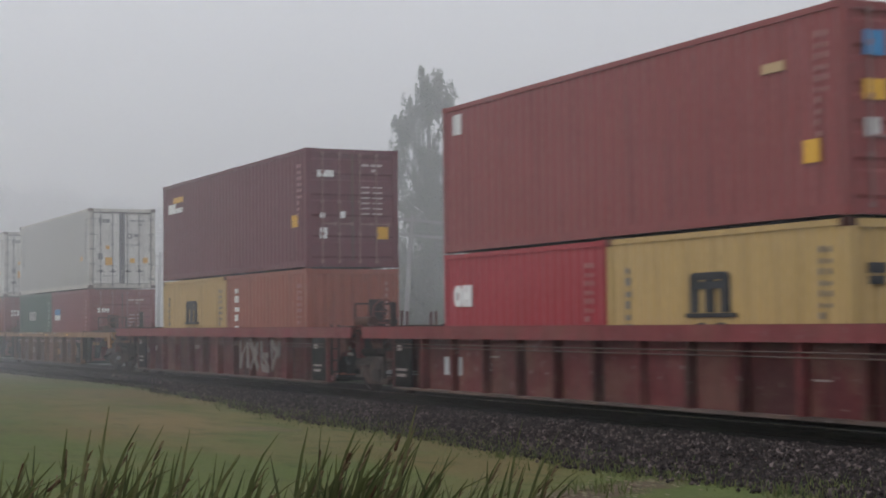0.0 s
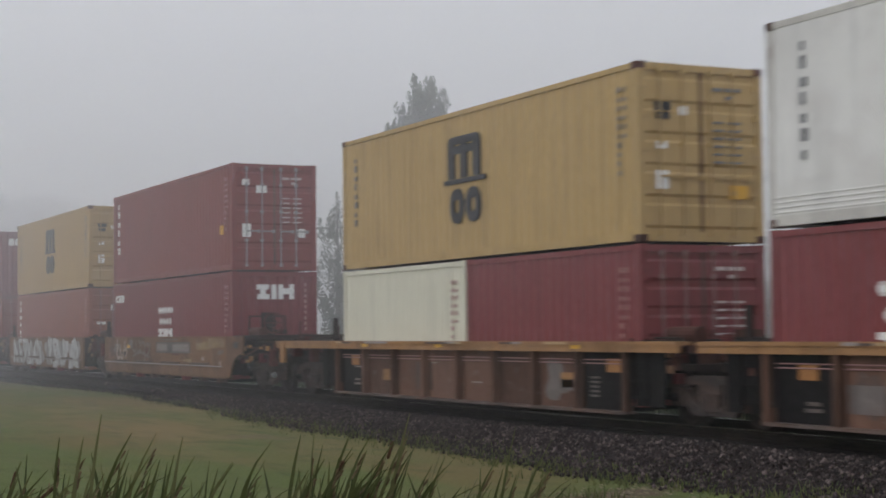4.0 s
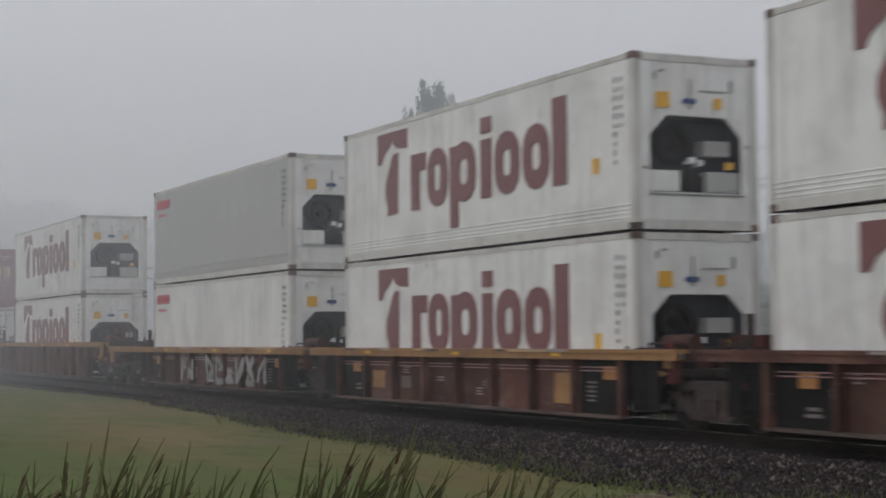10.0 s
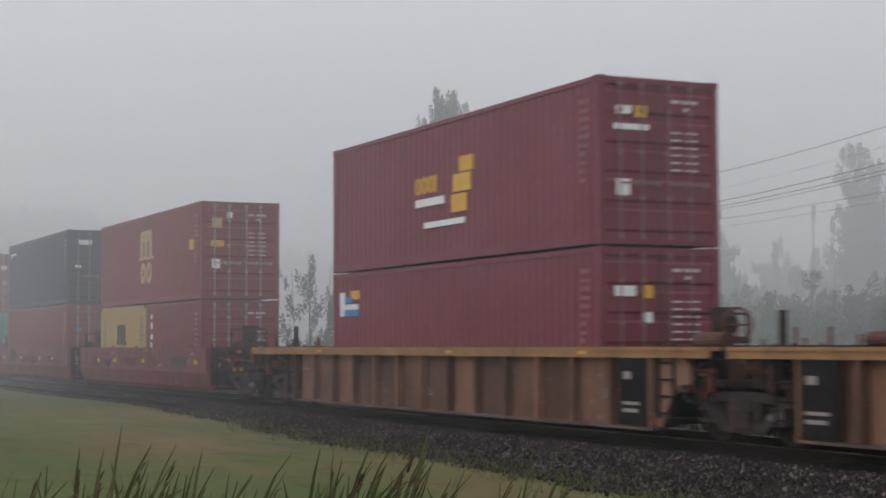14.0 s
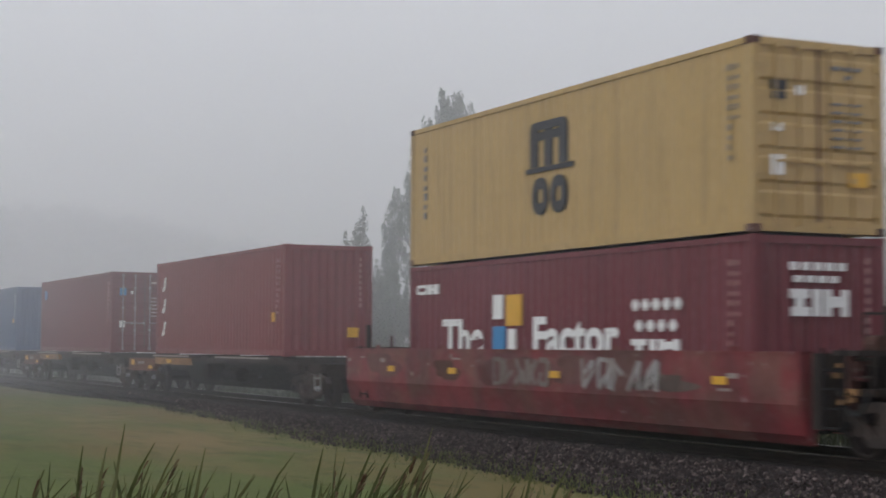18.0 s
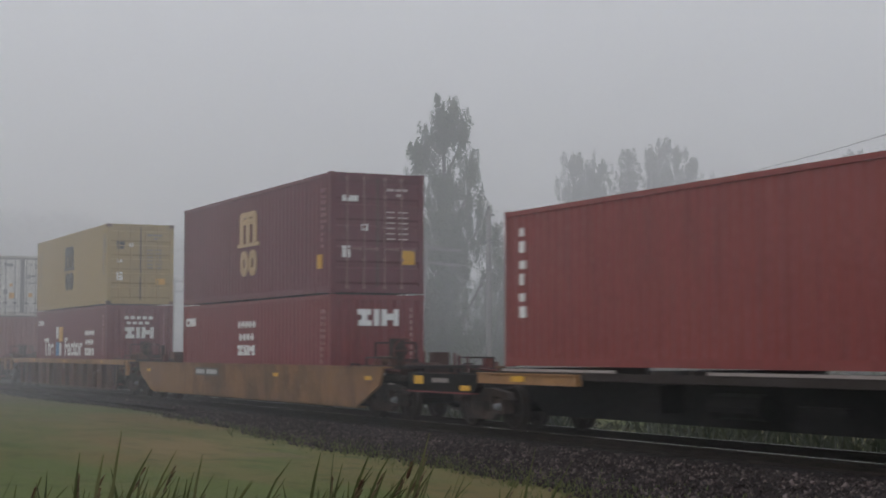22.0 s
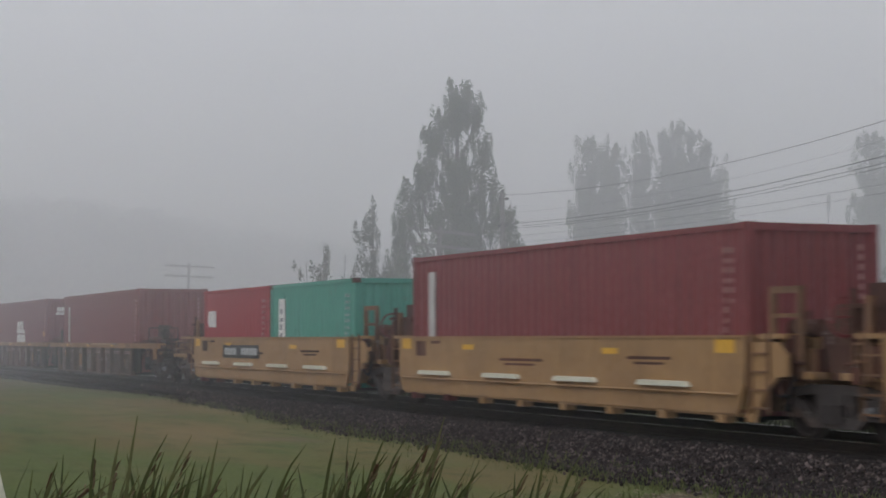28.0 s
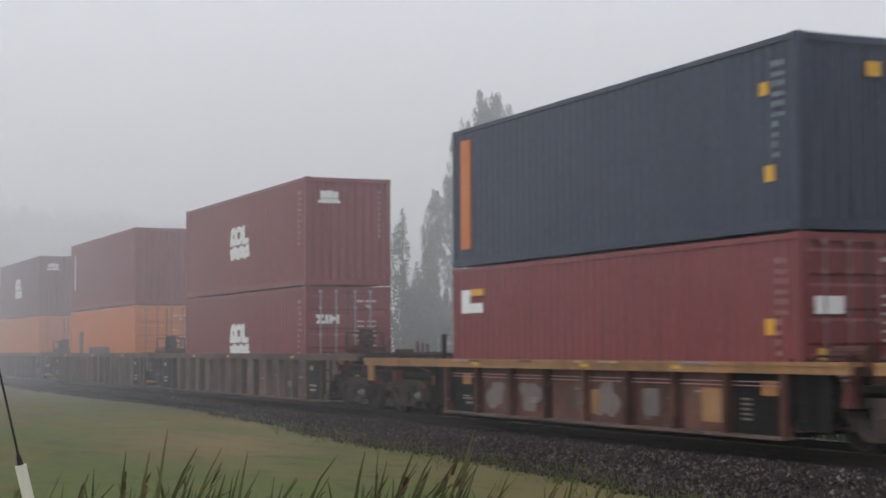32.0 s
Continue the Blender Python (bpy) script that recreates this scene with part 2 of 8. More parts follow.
def plain_noise(name, a, c, scale, rough=0.9, stretch=(1, 1, 1), relief=0.5, dist=0.02, island=False, lo=0.35, hi=0.68):
    m, n, l, b = node_mat(name)
    f = noise_fac(n, l, mapping(n, l, stretch), scale, lo, hi, 6, 0.6)
    col = mix(n, l, f, a, c)
    if island:
        geo = n.new("ShaderNodeNewGeometry")
        mr = n.new("ShaderNodeMapRange")
        mr.inputs["To Min"].default_value, mr.inputs["To Max"].default_value = 0.6, 3.2
        pw = n.new("ShaderNodeMath")                  # few pale stones among many dark ones
        pw.operation = "POWER"
        pw.inputs[1].default_value = 4.0
        l.new(geo.outputs["Random Per Island"], pw.inputs[0])
        l.new(pw.outputs[0], mr.inputs["Value"])
        vm = n.new("ShaderNodeVectorMath")
        vm.operation = "SCALE"
        l.new(col, vm.inputs[0])
        l.new(mr.outputs[0], vm.inputs["Scale"])
        col = vm.outputs[0]
    l.new(col, b.inputs["Base Color"])
    b.inputs["Roughness"].default_value = rough
    b.inputs["Specular IOR Level"].default_value = 0.12
    bump(n, l, b, f, relief, dist)
    return m


STEEL = steel()
RAILRUST = plain_noise("rail_rust", (0.009, 0.007, 0.006), (0.022, 0.016, 0.012), 8.0, 0.85, (0.3, 3, 3))
STONE = plain_noise("ballast_stone", (0.023, 0.0175, 0.0165), (0.052, 0.041, 0.038), 6.0, 0.8, island=True)
BED = plain_noise("ballast_bed", (0.012, 0.009, 0.009), (0.030, 0.025, 0.024), 16.0, 0.9, relief=1.0, dist=0.04)
TIMBER = plain_noise("tie_timber", (0.010, 0.009, 0.008), (0.026, 0.022, 0.019), 5.0, 0.9, (0.4, 3, 3))
POLEWOOD = plain_noise("pole_wood", (0.16, 0.15, 0.14), (0.26, 0.25, 0.235), 4.0, 0.9, (3, 3, 0.3))
BARK = plain_noise("bark", (0.07, 0.06, 0.05), (0.15, 0.135, 0.115), 5.0, 0.95, (2, 2, 0.4))
WIRE = plain_noise("wire_black", (0.02, 0.02, 0.02), (0.04, 0.04, 0.04), 5.0, 0.6)


def leafy(name, a, c, trans=0.3):
    m, n, l, b = node_mat(name)
    geo = n.new("ShaderNodeNewGeometry")
    col = mix(n, l, geo.outputs["Random Per Island"], a, c)
    l.new(col, b.inputs["Base Color"])
    b.inputs["Roughness"].default_value = 0.6
    b.inputs["Specular IOR Level"].default_value = 0.25
    tr, ms = n.new("ShaderNodeBsdfTranslucent"), n.new("ShaderNodeMixShader")
    l.new(col, tr.inputs[0])
    ms.inputs[0].default_value = trans
    l.new(b.outputs[0], ms.inputs[1])
    l.new(tr.outputs[0], ms.inputs[2])
    l.new(ms.outputs[0], n["Material Output"].inputs[0])
    return m


LEAF = leafy("poplar_leaf", (0.043, 0.072, 0.024), (0.098, 0.136, 0.046))
LEAFPALE = leafy("sparse_leaf", (0.050, 0.062, 0.034), (0.105, 0.115, 0.065))
WOODS = leafy("far_foliage", (0.030, 0.045, 0.028), (0.060, 0.075, 0.045))
BLADE = leafy("grass_blade", (0.060, 0.085, 0.026), (0.125, 0.130, 0.050), 0.4)
REED = leafy("reed_leaf", (0.036, 0.048, 0.016), (0.098, 0.108, 0.038), 0.4)
REEDPALE = leafy("reed_leaf_pale", (0.056, 0.068, 0.026), (0.150, 0.146, 0.062), 0.4)
WEED = leafy("verge_weed", (0.014, 0.022, 0.009), (0.046, 0.054, 0.022))
REEDDRY = leafy("dry_reed_leaf", (0.13, 0.11, 0.06), (0.23, 0.20, 0.12))
PLUME = leafy("reed_plume", (0.090, 0.064, 0.036), (0.200, 0.150, 0.088), 0.45)
HEAD = plain_noise("seed_head_brown", (0.045, 0.024, 0.014), (0.085, 0.045, 0.024), 60.0, 0.95)


def lawn():
    """Mown grass: green with soft straw-coloured bands, brown patches and darker tufts."""
    m, n, l, b = node_mat("mown_grass")
    fine = noise_fac(n, l, mapping(n, l, (1, 1, 1)), 9.0, 0.25, 0.78, 8, 0.62)
    col = mix(n, l, fine, (0.060, 0.086, 0.026), (0.118, 0.134, 0.045))
    mid = noise_fac(n, l, mapping(n, l, (0.25, 0.6, 1)), 1.6, 0.40, 0.62, 6)
    col = mix(n, l, mid, col, (0.098, 0.112, 0.042), amount=0.55)
    straw = noise_fac(n, l, mapping(n, l, (0.06, 0.20, 1)), 1.5, 0.44, 0.62, 5)
    col = mix(n, l, straw, col, (0.158, 0.104, 0.050), amount=0.58)
    # dry, trodden strip along the foot of the stones
    tc, xyz = n.new("ShaderNodeTexCoord"), n.new("ShaderNodeSeparateXYZ")
    l.new(tc.outputs["Object"], xyz.inputs[0])
    band = None
    for axis, a, z in (("Y", 6.2, 9.2), ("Y", 15.0, 13.0), ("X", -20.0, -27.0), ("X", -60.0, -38.0)):
        mr = n.new("ShaderNodeMapRange")
        mr.interpolation_type = "SMOOTHSTEP"
        mr.inputs["From Min"].default_value, mr.inputs["From Max"].default_value = a, z
        l.new(xyz.outputs[axis], mr.inputs["Value"])
        if band is None:
            band = mr.outputs[0]
        else:
            mu = n.new("ShaderNodeMath")
            mu.operation = "MULTIPLY"
            l.new(band, mu.inputs[0])
            l.new(mr.outputs[0], mu.inputs[1])
            band = mu.outputs[0]
    worn = noise_fac(n, l, mapping(n, l, (0.12, 0.5, 1)), 1.7, 0.30, 0.62, 6, 0.6)
    mu = n.new("ShaderNodeMath")
    mu.operation = "MULTIPLY"
    l.new(band, mu.inputs[0])
    l.new(worn, mu.inputs[1])
    col = mix(n, l, mu.outputs[0], col, (0.200, 0.142, 0.072), amount=0.62)
    dark = noise_fac(n, l, mapping(n, l, (0.35, 0.9, 1)), 2.0, 0.52, 0.66, 7, 0.65)
    col = mix(n, l, dark, col, (0.046, 0.064, 0.022), amount=0.5)
    bare = noise_fac(n, l, mapping(n, l, (0.10, 0.22, 1)), 2.3, 0.60, 0.70, 5)
    col = mix(n, l, bare, col, (0.140, 0.098, 0.068), amount=0.5)
    for where, turn, size, tone, most in (((-15.7, 9.6), 113, (2.0, 0.50), (0.110, 0.078, 0.056), 0.9),):
        tc, mp, ln, mr = n.new("ShaderNodeTexCoord"), n.new("ShaderNodeMapping"), n.new("ShaderNodeVectorMath"), n.new("ShaderNodeMapRange")
        mp.vector_type = "TEXTURE"
        mp.inputs["Location"].default_value = (*where, -0.4)
        mp.inputs["Rotation"].default_value = (0, 0, radians(turn))
        mp.inputs["Scale"].default_value = (*size, 1)
        l.new(tc.outputs["Object"], mp.inputs["Vector"])
        ln.operation = "LENGTH"
        l.new(mp.outputs[0], ln.inputs[0])
        ragged = noise_fac(n, l, mapping(n, l, (0.8, 1.4, 1)), 1.5, 0.2, 0.8, 6, 0.65)
        ad = n.new("ShaderNodeMath")
        l.new(ln.outputs["Value"], ad.inputs[0])
        l.new(ragged, ad.inputs[1])
        mr.inputs["From Min"].default_value, mr.inputs["From Max"].default_value = 1.55, 1.05
        l.new(ad.outputs[0], mr.inputs["Value"])
        col = mix(n, l, mr.outputs[0], col, tone, amount=most)
    l.new(col, b.inputs["Base Color"])
    b.inputs["Roughness"].default_value = 0.95
    b.inputs["Specular IOR Level"].default_value = 0.12
    bump(n, l, b, fine, 0.7, 0.04)
    return m


LAWN = lawn()

# ---------------------------------------------------------------- mesh helpers


def box(bm, x0, x1, y0, y1, z0, z1):
    v = [bm.verts.new(p) for p in ((x0, y0, z0), (x1, y0, z0), (x1, y1, z0), (x0, y1, z0),
                                   (x0, y0, z1), (x1, y0, z1), (x1, y1, z1), (x0, y1, z1))]
    for f in ((3, 2, 1, 0), (4, 5, 6, 7), (0, 1, 5, 4), (1, 2, 6, 5), (2, 3, 7, 6), (3, 0, 4, 7)):
        bm.faces.new([v[i] for i in f])


def tube(bm, a, b, r0, r1=None, sides=8, caps=True):
    """A round bar from a to b."""
    r1 = r0 if r1 is None else r1
    a, b = Vector(a), Vector(b)
    q = (b - a).to_track_quat("Z", "Y")
    rings = []
    for p, r in ((a, r0), (b, r1)):
        rings.append([bm.verts.new(p + q @ Vector((r * math.cos(2 * math.pi * i / sides), r * math.sin(2 * math.pi * i / sides), 0)))
                      for i in range(sides)])
    for i in range(sides):
        j = (i + 1) % sides
        bm.faces.new((rings[0][i], rings[0][j], rings[1][j], rings[1][i]))
    if caps:
        bm.faces.new(rings[0][::-1])
        bm.faces.new(rings[1])


def prism_y(bm, outline, y0, y1):
    """An outline in x, z drawn out along y."""
    a = [bm.verts.new((x, y0, z)) for x, z in outline]
    b = [bm.verts.new((x, y1, z)) for x, z in outline]
    n = len(outline)
    bm.faces.new(a)
    bm.faces.new(b[::-1])
    for i in range(n):
        j = (i + 1) % n
        bm.faces.new((a[i], b[i], b[j], a[j]))


def ring_y(bm, cx, cz, y0, y1, r0, r1, sides=20):
    """A ring round the y axis."""
    rows = []
    for r, y in ((r0, y0), (r1, y0), (r1, y1), (r0, y1)):
        rows.append([bm.verts.new((cx + r * math.cos(2 * math.pi * i / sides), y, cz + r * math.sin(2 * math.pi * i / sides))) for i in range(sides)])
    for k in range(4):
        p, q = rows[k], rows[(k + 1) % 4]
        for i in range(sides):
            j = (i + 1) % sides
            bm.faces.new((p[i], p[j], q[j], q[i]))


MESHES = {}


def mesh_of(key, build, smooth=False):
    """The mesh under that key, built once."""
    if key not in MESHES:
        bm = bmesh.new()
        build(bm)
        bmesh.ops.recalc_face_normals(bm, faces=bm.faces)
        me = bpy.data.meshes.new(str(key[0] if isinstance(key, tuple) else key))
        bm.to_mesh(me)
        bm.free()
        me.materials.append(None)
        if smooth:
            for p in me.polygons:
                p.use_smooth = True
        MESHES[key] = me
    return MESHES[key]


def part(name, me, material, parent=None, label="", at=(0, 0, 0), turn=0):
    """One mesh object, under a thing or a part."""
    ob = new(name, me)
    ob.parent = parent
    ob.location = at
    ob.rotation_euler = (0, 0, radians(turn))
    ob.material_slots[0].link = "OBJECT"
    ob.material_slots[0].material = material
    if label:
        tagged(ob, label)
    return ob


def boxes(*list_of):
    def build(bm):
        for b in list_of:
            box(bm, *b)
    return build


def thing(name, label, category, group=""):
    return tagged(new(name), label, category, group)


# ---------------------------------------------------------------- the train's way
RUN = [(0, -0.38), (4, 98.52), (8, 197.38), (12, 296.18), (16, 394.94), (20, 493.65), (24, 592.32), (28, 690.94), (32, 789.51)]
ROLLING = []         # (thing, place in the train, height)

# ---------------------------------------------------------------- containers
W = 2.438


def wave(a, b, out, inn, pitch=0.278):
    """Points (position, depth) of a trapezoid corrugation between a and b."""
    n = max(1, round((b - a) / pitch))
    p = (b - a) / n
    pts = []
    for i in range(n):
        s = a + i * p
        pts += [(s, out), (s + 0.26 * p, out), (s + 0.5 * p, inn), (s + 0.76 * p, inn)]
    return pts + [(b, out)]


def corrugated(length, height, near):
    def build(bm):
        pts = wave(0.16, length - 0.16, 0.016, 0.043)
        rows = []
        for z in (0.16, height - 0.10):
            rows.append([bm.verts.new((x, y if near else W - y, z)) for x, y in pts])
        for i in range(len(pts) - 1):
            bm.faces.new((rows[0][i], rows[0][i + 1], rows[1][i + 1], rows[1][i]))
        # inner skin
        y = 0.075 if near else W - 0.075
        v = [bm.verts.new(p) for p in ((0.16, y, 0.16), (length - 0.16, y, 0.16), (length - 0.16, y, height - 0.1), (0.16, y, height - 0.1))]
        bm.faces.new(v)
    return build


def corrugated_end(length, height):
    def build(bm):
        pts = wave(0.15, W - 0.15, 0.02, 0.062, 0.25)
        rows = [[bm.verts.new((length - d, y, z)) for y, d in pts] for z in (0.17, height - 0.12)]
        for i in range(len(pts) - 1):
            bm.faces.new((rows[0][i], rows[0][i + 1], rows[1][i + 1], rows[1][i]))
        box(bm, length - 0.09, length - 0.075, 0.15, W - 0.15, 0.17, height - 0.12)
    return build


def smooth_side(length, height, near):
    """A reefer's flat side with ribs along its foot, drawn out of one outline."""
    def build(bm):
        line = [(0.07, 0.15), (0.014, 0.15)]
        for z in (0.19, 0.26, 0.33, 0.40):
            line += [(0.014, z), (0.003, z + 0.006), (0.003, z + 0.024), (0.014, z + 0.03)]
        line += [(0.014, height - 0.09), (0.07, height - 0.09)]
        a = [bm.verts.new((0.14, y if near else W - y, z)) for y, z in line]
        b = [bm.verts.new((length - 0.14, y if near else W - y, z)) for y, z in line]
        bm.faces.new(a)
        bm.faces.new(b)
        for i in range(len(line)):
            j = (i + 1) % len(line)
            bm.faces.new((a[i], b[i], b[j], a[j]))
    return build


def roof_of(length, height):
    def build(bm):
        n = int(length / 0.6)
        for i in range(n):
            x0, x1 = 0.1 + (length - 0.2) * i / n, 0.1 + (length - 0.2) * (i + 1) / n
            d = 0.02
            p = [(x0, 0), (x0 + 0.06, d), (x1 - 0.06, d), (x1, 0)]
            a = [bm.verts.new((x, 0.05, height - 0.035 + z)) for x, z in p]
            b = [bm.verts.new((x, W - 0.05, height - 0.035 + z)) for x, z in p]
            for k in range(3):
                bm.faces.new((a[k], a[k + 1], b[k + 1], b[k]))
        box(bm, 0.1, length - 0.1, 0.05, W - 0.05, height - 0.06, height - 0.04)
    return build


def floor_of(length, height):
    """The floor with its cross members, drawn out of one outline."""
    def build(bm):
        line, x = [(0.1, 0.15), (0.1, 0.11)], 0.5
        while x < length - 0.4:
            line += [(x, 0.11), (x, 0.03), (x + 0.05, 0.03), (x + 0.05, 0.11)]
            x += 0.6
        line += [(length - 0.1, 0.11), (length - 0.1, 0.15)]
        prism_y(bm, line, 0.06, W - 0.06)
    return build


def door_leaf(length, height, right, ribs):
    """A door with pressed horizontal panels (ribs) or a flat one, drawn out of one outline."""
    def build(bm):
        y0, y1 = (W / 2 + 0.01, W - 0.13) if right else (0.13, W / 2 - 0.01)
        back, flat, proud = length - 0.085, length - 0.052, length - 0.022
        line = [(back, 0.16), (flat, 0.16)]
        if ribs:
            n = 5
            step = (height - 0.36) / n
            for i in range(n):
                z = 0.22 + i * step
                line += [(flat, z), (proud, z + 0.05), (proud, z + step - 0.15), (flat, z + step - 0.10)]
        line += [(flat, height - 0.12), (back, height - 0.12)]
        prism_y(bm, line, y0, y1)
    return build


def lock_bar(length, height, handle=True):
    def build(bm):
        x = length + 0.004
        tube(bm, (x, 0, 0.10), (x, 0, height - 0.08), 0.019, sides=6)
        for z in (0.14, height * 0.28, height * 0.55, height * 0.8, height - 0.14):
            box(bm, length - 0.03, length + 0.026, -0.045, 0.045, z - 0.035, z + 0.035)
        if not handle:
            return
        box(bm, length + 0.008, length + 0.03, -0.02, 0.36, height * 0.36, height * 0.36 + 0.035)
        box(bm, length + 0.004, length + 0.034, 0.29, 0.37, height * 0.36 - 0.03, height * 0.36 + 0.06)
    return build


def hinge_set(length, height):
    def build(bm):
        for z in (0.32, 0.9, 1.5, 2.05, height - 0.36):
            for y in (0.06, W - 0.17):
                box(bm, length - 0.04, length + 0.012, y, y + 0.12, z - 0.05, z + 0.05)
    return build


def cast(bm):
    box(bm, 0, 0.178, 0, 0.162, 0, 0.118)
    ring_y(bm, 0.089, 0.059, -0.003, 0.012, 0.03, 0.045, 10)


def frame_parts(c, length, height, mat):
    """Posts, rails and corner castings."""
    mat = STAINED if mat in (WHITE, GREYWHITE) else mat
    for x in (0.0, length - 0.14):
        for y in (0.0, W - 0.14):
            part("corner_post", mesh_of(("corner_post", height), boxes((0.004, 0.136, 0.004, 0.136, 0.118, height - 0.118))), mat, c, at=(x, y, 0))
    for y in (0.0, W - 0.10):
        part("top_rail", mesh_of(("top_rail", length), boxes((0.14, length - 0.14, 0.003, 0.097, -0.10, -0.012))), mat, c, at=(0, y, height))
        part("bottom_rail", mesh_of(("bottom_rail", length), boxes((0.14, length - 0.14, 0.002, 0.09, 0.02, 0.165))), mat, c, at=(0, y, 0))
    for x in (0.0, length - 0.12):
        part("end_header", mesh_of(("end_header",), boxes((0.005, 0.115, 0.14, W - 0.14, -0.13, -0.012))), mat, c, at=(x, 0, height))
        part("end_sill", mesh_of(("end_sill",), boxes((0.005, 0.115, 0.14, W - 0.14, 0.015, 0.17))), mat, c, at=(x, 0, 0))
    me = mesh_of(("corner_casting",), cast)
    mat = {YELLOW: CARBROWN, OLIVEYELLOW: CARBROWN, STAINED: CARGREY, TEAL: CARBROWN}.get(mat, mat)
    for x in (0.0, length - 0.178):
        for z in (0.0, height - 0.118):
            part("corner_casting", me, mat, c, at=(x, -0.003, z))
            part("corner_casting", me, mat, c, at=(x + 0.178, W + 0.003, z), turn=180)


def reefer_unit(c, length, height, dark):
    """The cooling machine in a reefer's end."""
    for i, b in enumerate(((0.14, W - 0.14, 0.17, 0.62), (0.14, 0.32, 0.62, height - 0.13), (W - 0.32, W - 0.14, 0.62, height - 0.13), (0.32, W - 0.32, 1.88, height - 0.13))):
        part("machine_panel", mesh_of(("machine_panel", i, length, height), boxes((length - 0.06, length - 0.02, *b))), WHITE, c)
    x = length - 0.02

    def recess(bm):
        box(bm, length - 0.42, length - 0.38, 0.32, W - 0.32, 0.62, 1.88)
        for y in (0.32, W - 0.34):
            box(bm, length - 0.38, length - 0.05, y, y + 0.02, 0.62, 1.88)
        box(bm, length - 0.38, length - 0.05, 0.34, W - 0.34, 0.62, 0.64)
        box(bm, length - 0.38, length - 0.05, 0.34, W - 0.34, 1.86, 1.88)
    part("machine_recess", mesh_of(("machine_recess", length), recess), BLUEBLACK, c)

    for y, sy in ((0.32, 1), (W - 0.32, -1)):
        for z, q in ((1.88, -1),):
            def corner(bm):
                v = [bm.verts.new((xx, yy, zz)) for xx in (x - 0.03, x) for yy, zz in ((y, z), (y + sy * 0.33, z), (y, z + q * 0.33))]
                for f in ((0, 1, 2), (3, 4, 5), (0, 1, 4, 3), (1, 2, 5, 4), (2, 0, 3, 5)):
                    bm.faces.new([v[i] for i in f])
            part("recess_corner", mesh_of(("recess_corner", length, y, z), corner), WHITE, c)

    def fan(bm):
        sides = 24
        for r0, r1, a, b in ((0.24, 0.33, length - 0.38, length - 0.20), (0.05, 0.09, length - 0.36, length - 0.26)):
            rows = [[bm.verts.new((xx, 0.92 + r * math.cos(2 * math.pi * i / sides), 1.42 + r * math.sin(2 * math.pi * i / sides))) for i in range(sides)]
                    for r, xx in ((r0, a), (r1, a), (r1, b), (r0, b))]
            for k in range(4):
                p, q = rows[k], rows[(k + 1) % 4]
                for i in range(sides):
                    bm.faces.new((p[i], p[(i + 1) % sides], q[(i + 1) % sides], q[i]))
        for i in range(6):
            t = math.pi * i / 3
            tube(bm, (length - 0.3, 0.92, 1.42), (length - 0.3, 0.92 + 0.26 * math.cos(t), 1.42 + 0.26 * math.sin(t)), 0.02, sides=5)
    part("condenser_fan", mesh_of(("condenser_fan", length), fan), SHADEGRIME, c)["kind"] = "stuff"
    part("control_box", mesh_of(("control_box", length), boxes((length - 0.38, length - 0.12, 1.45, 1.95, 1.25, 1.50))), GREY, c, "pale control box")
    part("compressor", mesh_of(("compressor", length), boxes((length - 0.38, length - 0.14, 1.10, 1.36, 0.68, 1.02), (length - 0.36, length - 0.2, 1.42, 1.62, 0.66, 0.92))), SHADEGRIME, c)
    part("fitting", mesh_of(("fitting", length), boxes((length - 0.3, length - 0.12, 1.15, 1.27, 1.12, 1.22), (length - 0.3, length - 0.12, 1.34, 1.42, 1.08, 1.18))), MARKWHITE, c)
    for y0, y1 in ((0.34, 0.92), (1.46, 2.09)):
        part("access_panel", mesh_of(("access_panel", length, y0), boxes((length - 0.3, length - 0.06, y0, y1, 0.64, 0.98), (length - 0.06, length - 0.05, y0 + 0.05, y1 - 0.05, 0.68, 0.94))), WHITE if y0 < 1 else GREYWHITE, c)
    plate(c, "warning_label", MARKYELLOW, [(0.44, 2.00, 0.26, 0.26), (1.58, 2.02, 0.15, 0.18), (1.78, 1.02, 0.16, 0.12)], "end", length)
    plate(c, "panel_seam", MARKGREY, [(0.40, 2.46, 0.03, 0.12), (0.50, 2.60, 0.10, 0.02), (1.30, 2.30, 0.5, 0.015), (1.10, 2.0, 0.015, 0.5), (0.3, 0.58, 1.85, 0.02), (1.9, 2.3, 0.03, 0.2), (0.2, 1.0, 0.06, 0.03), (2.2, 1.4, 0.06, 0.03)], "end", length)
    plate(c, "maker_badge", NAVYMARK, [(0.96, 2.08, 0.26, 0.09, 0.03), (0.99, 2.10, 0.20, 0.05)], "end", length)


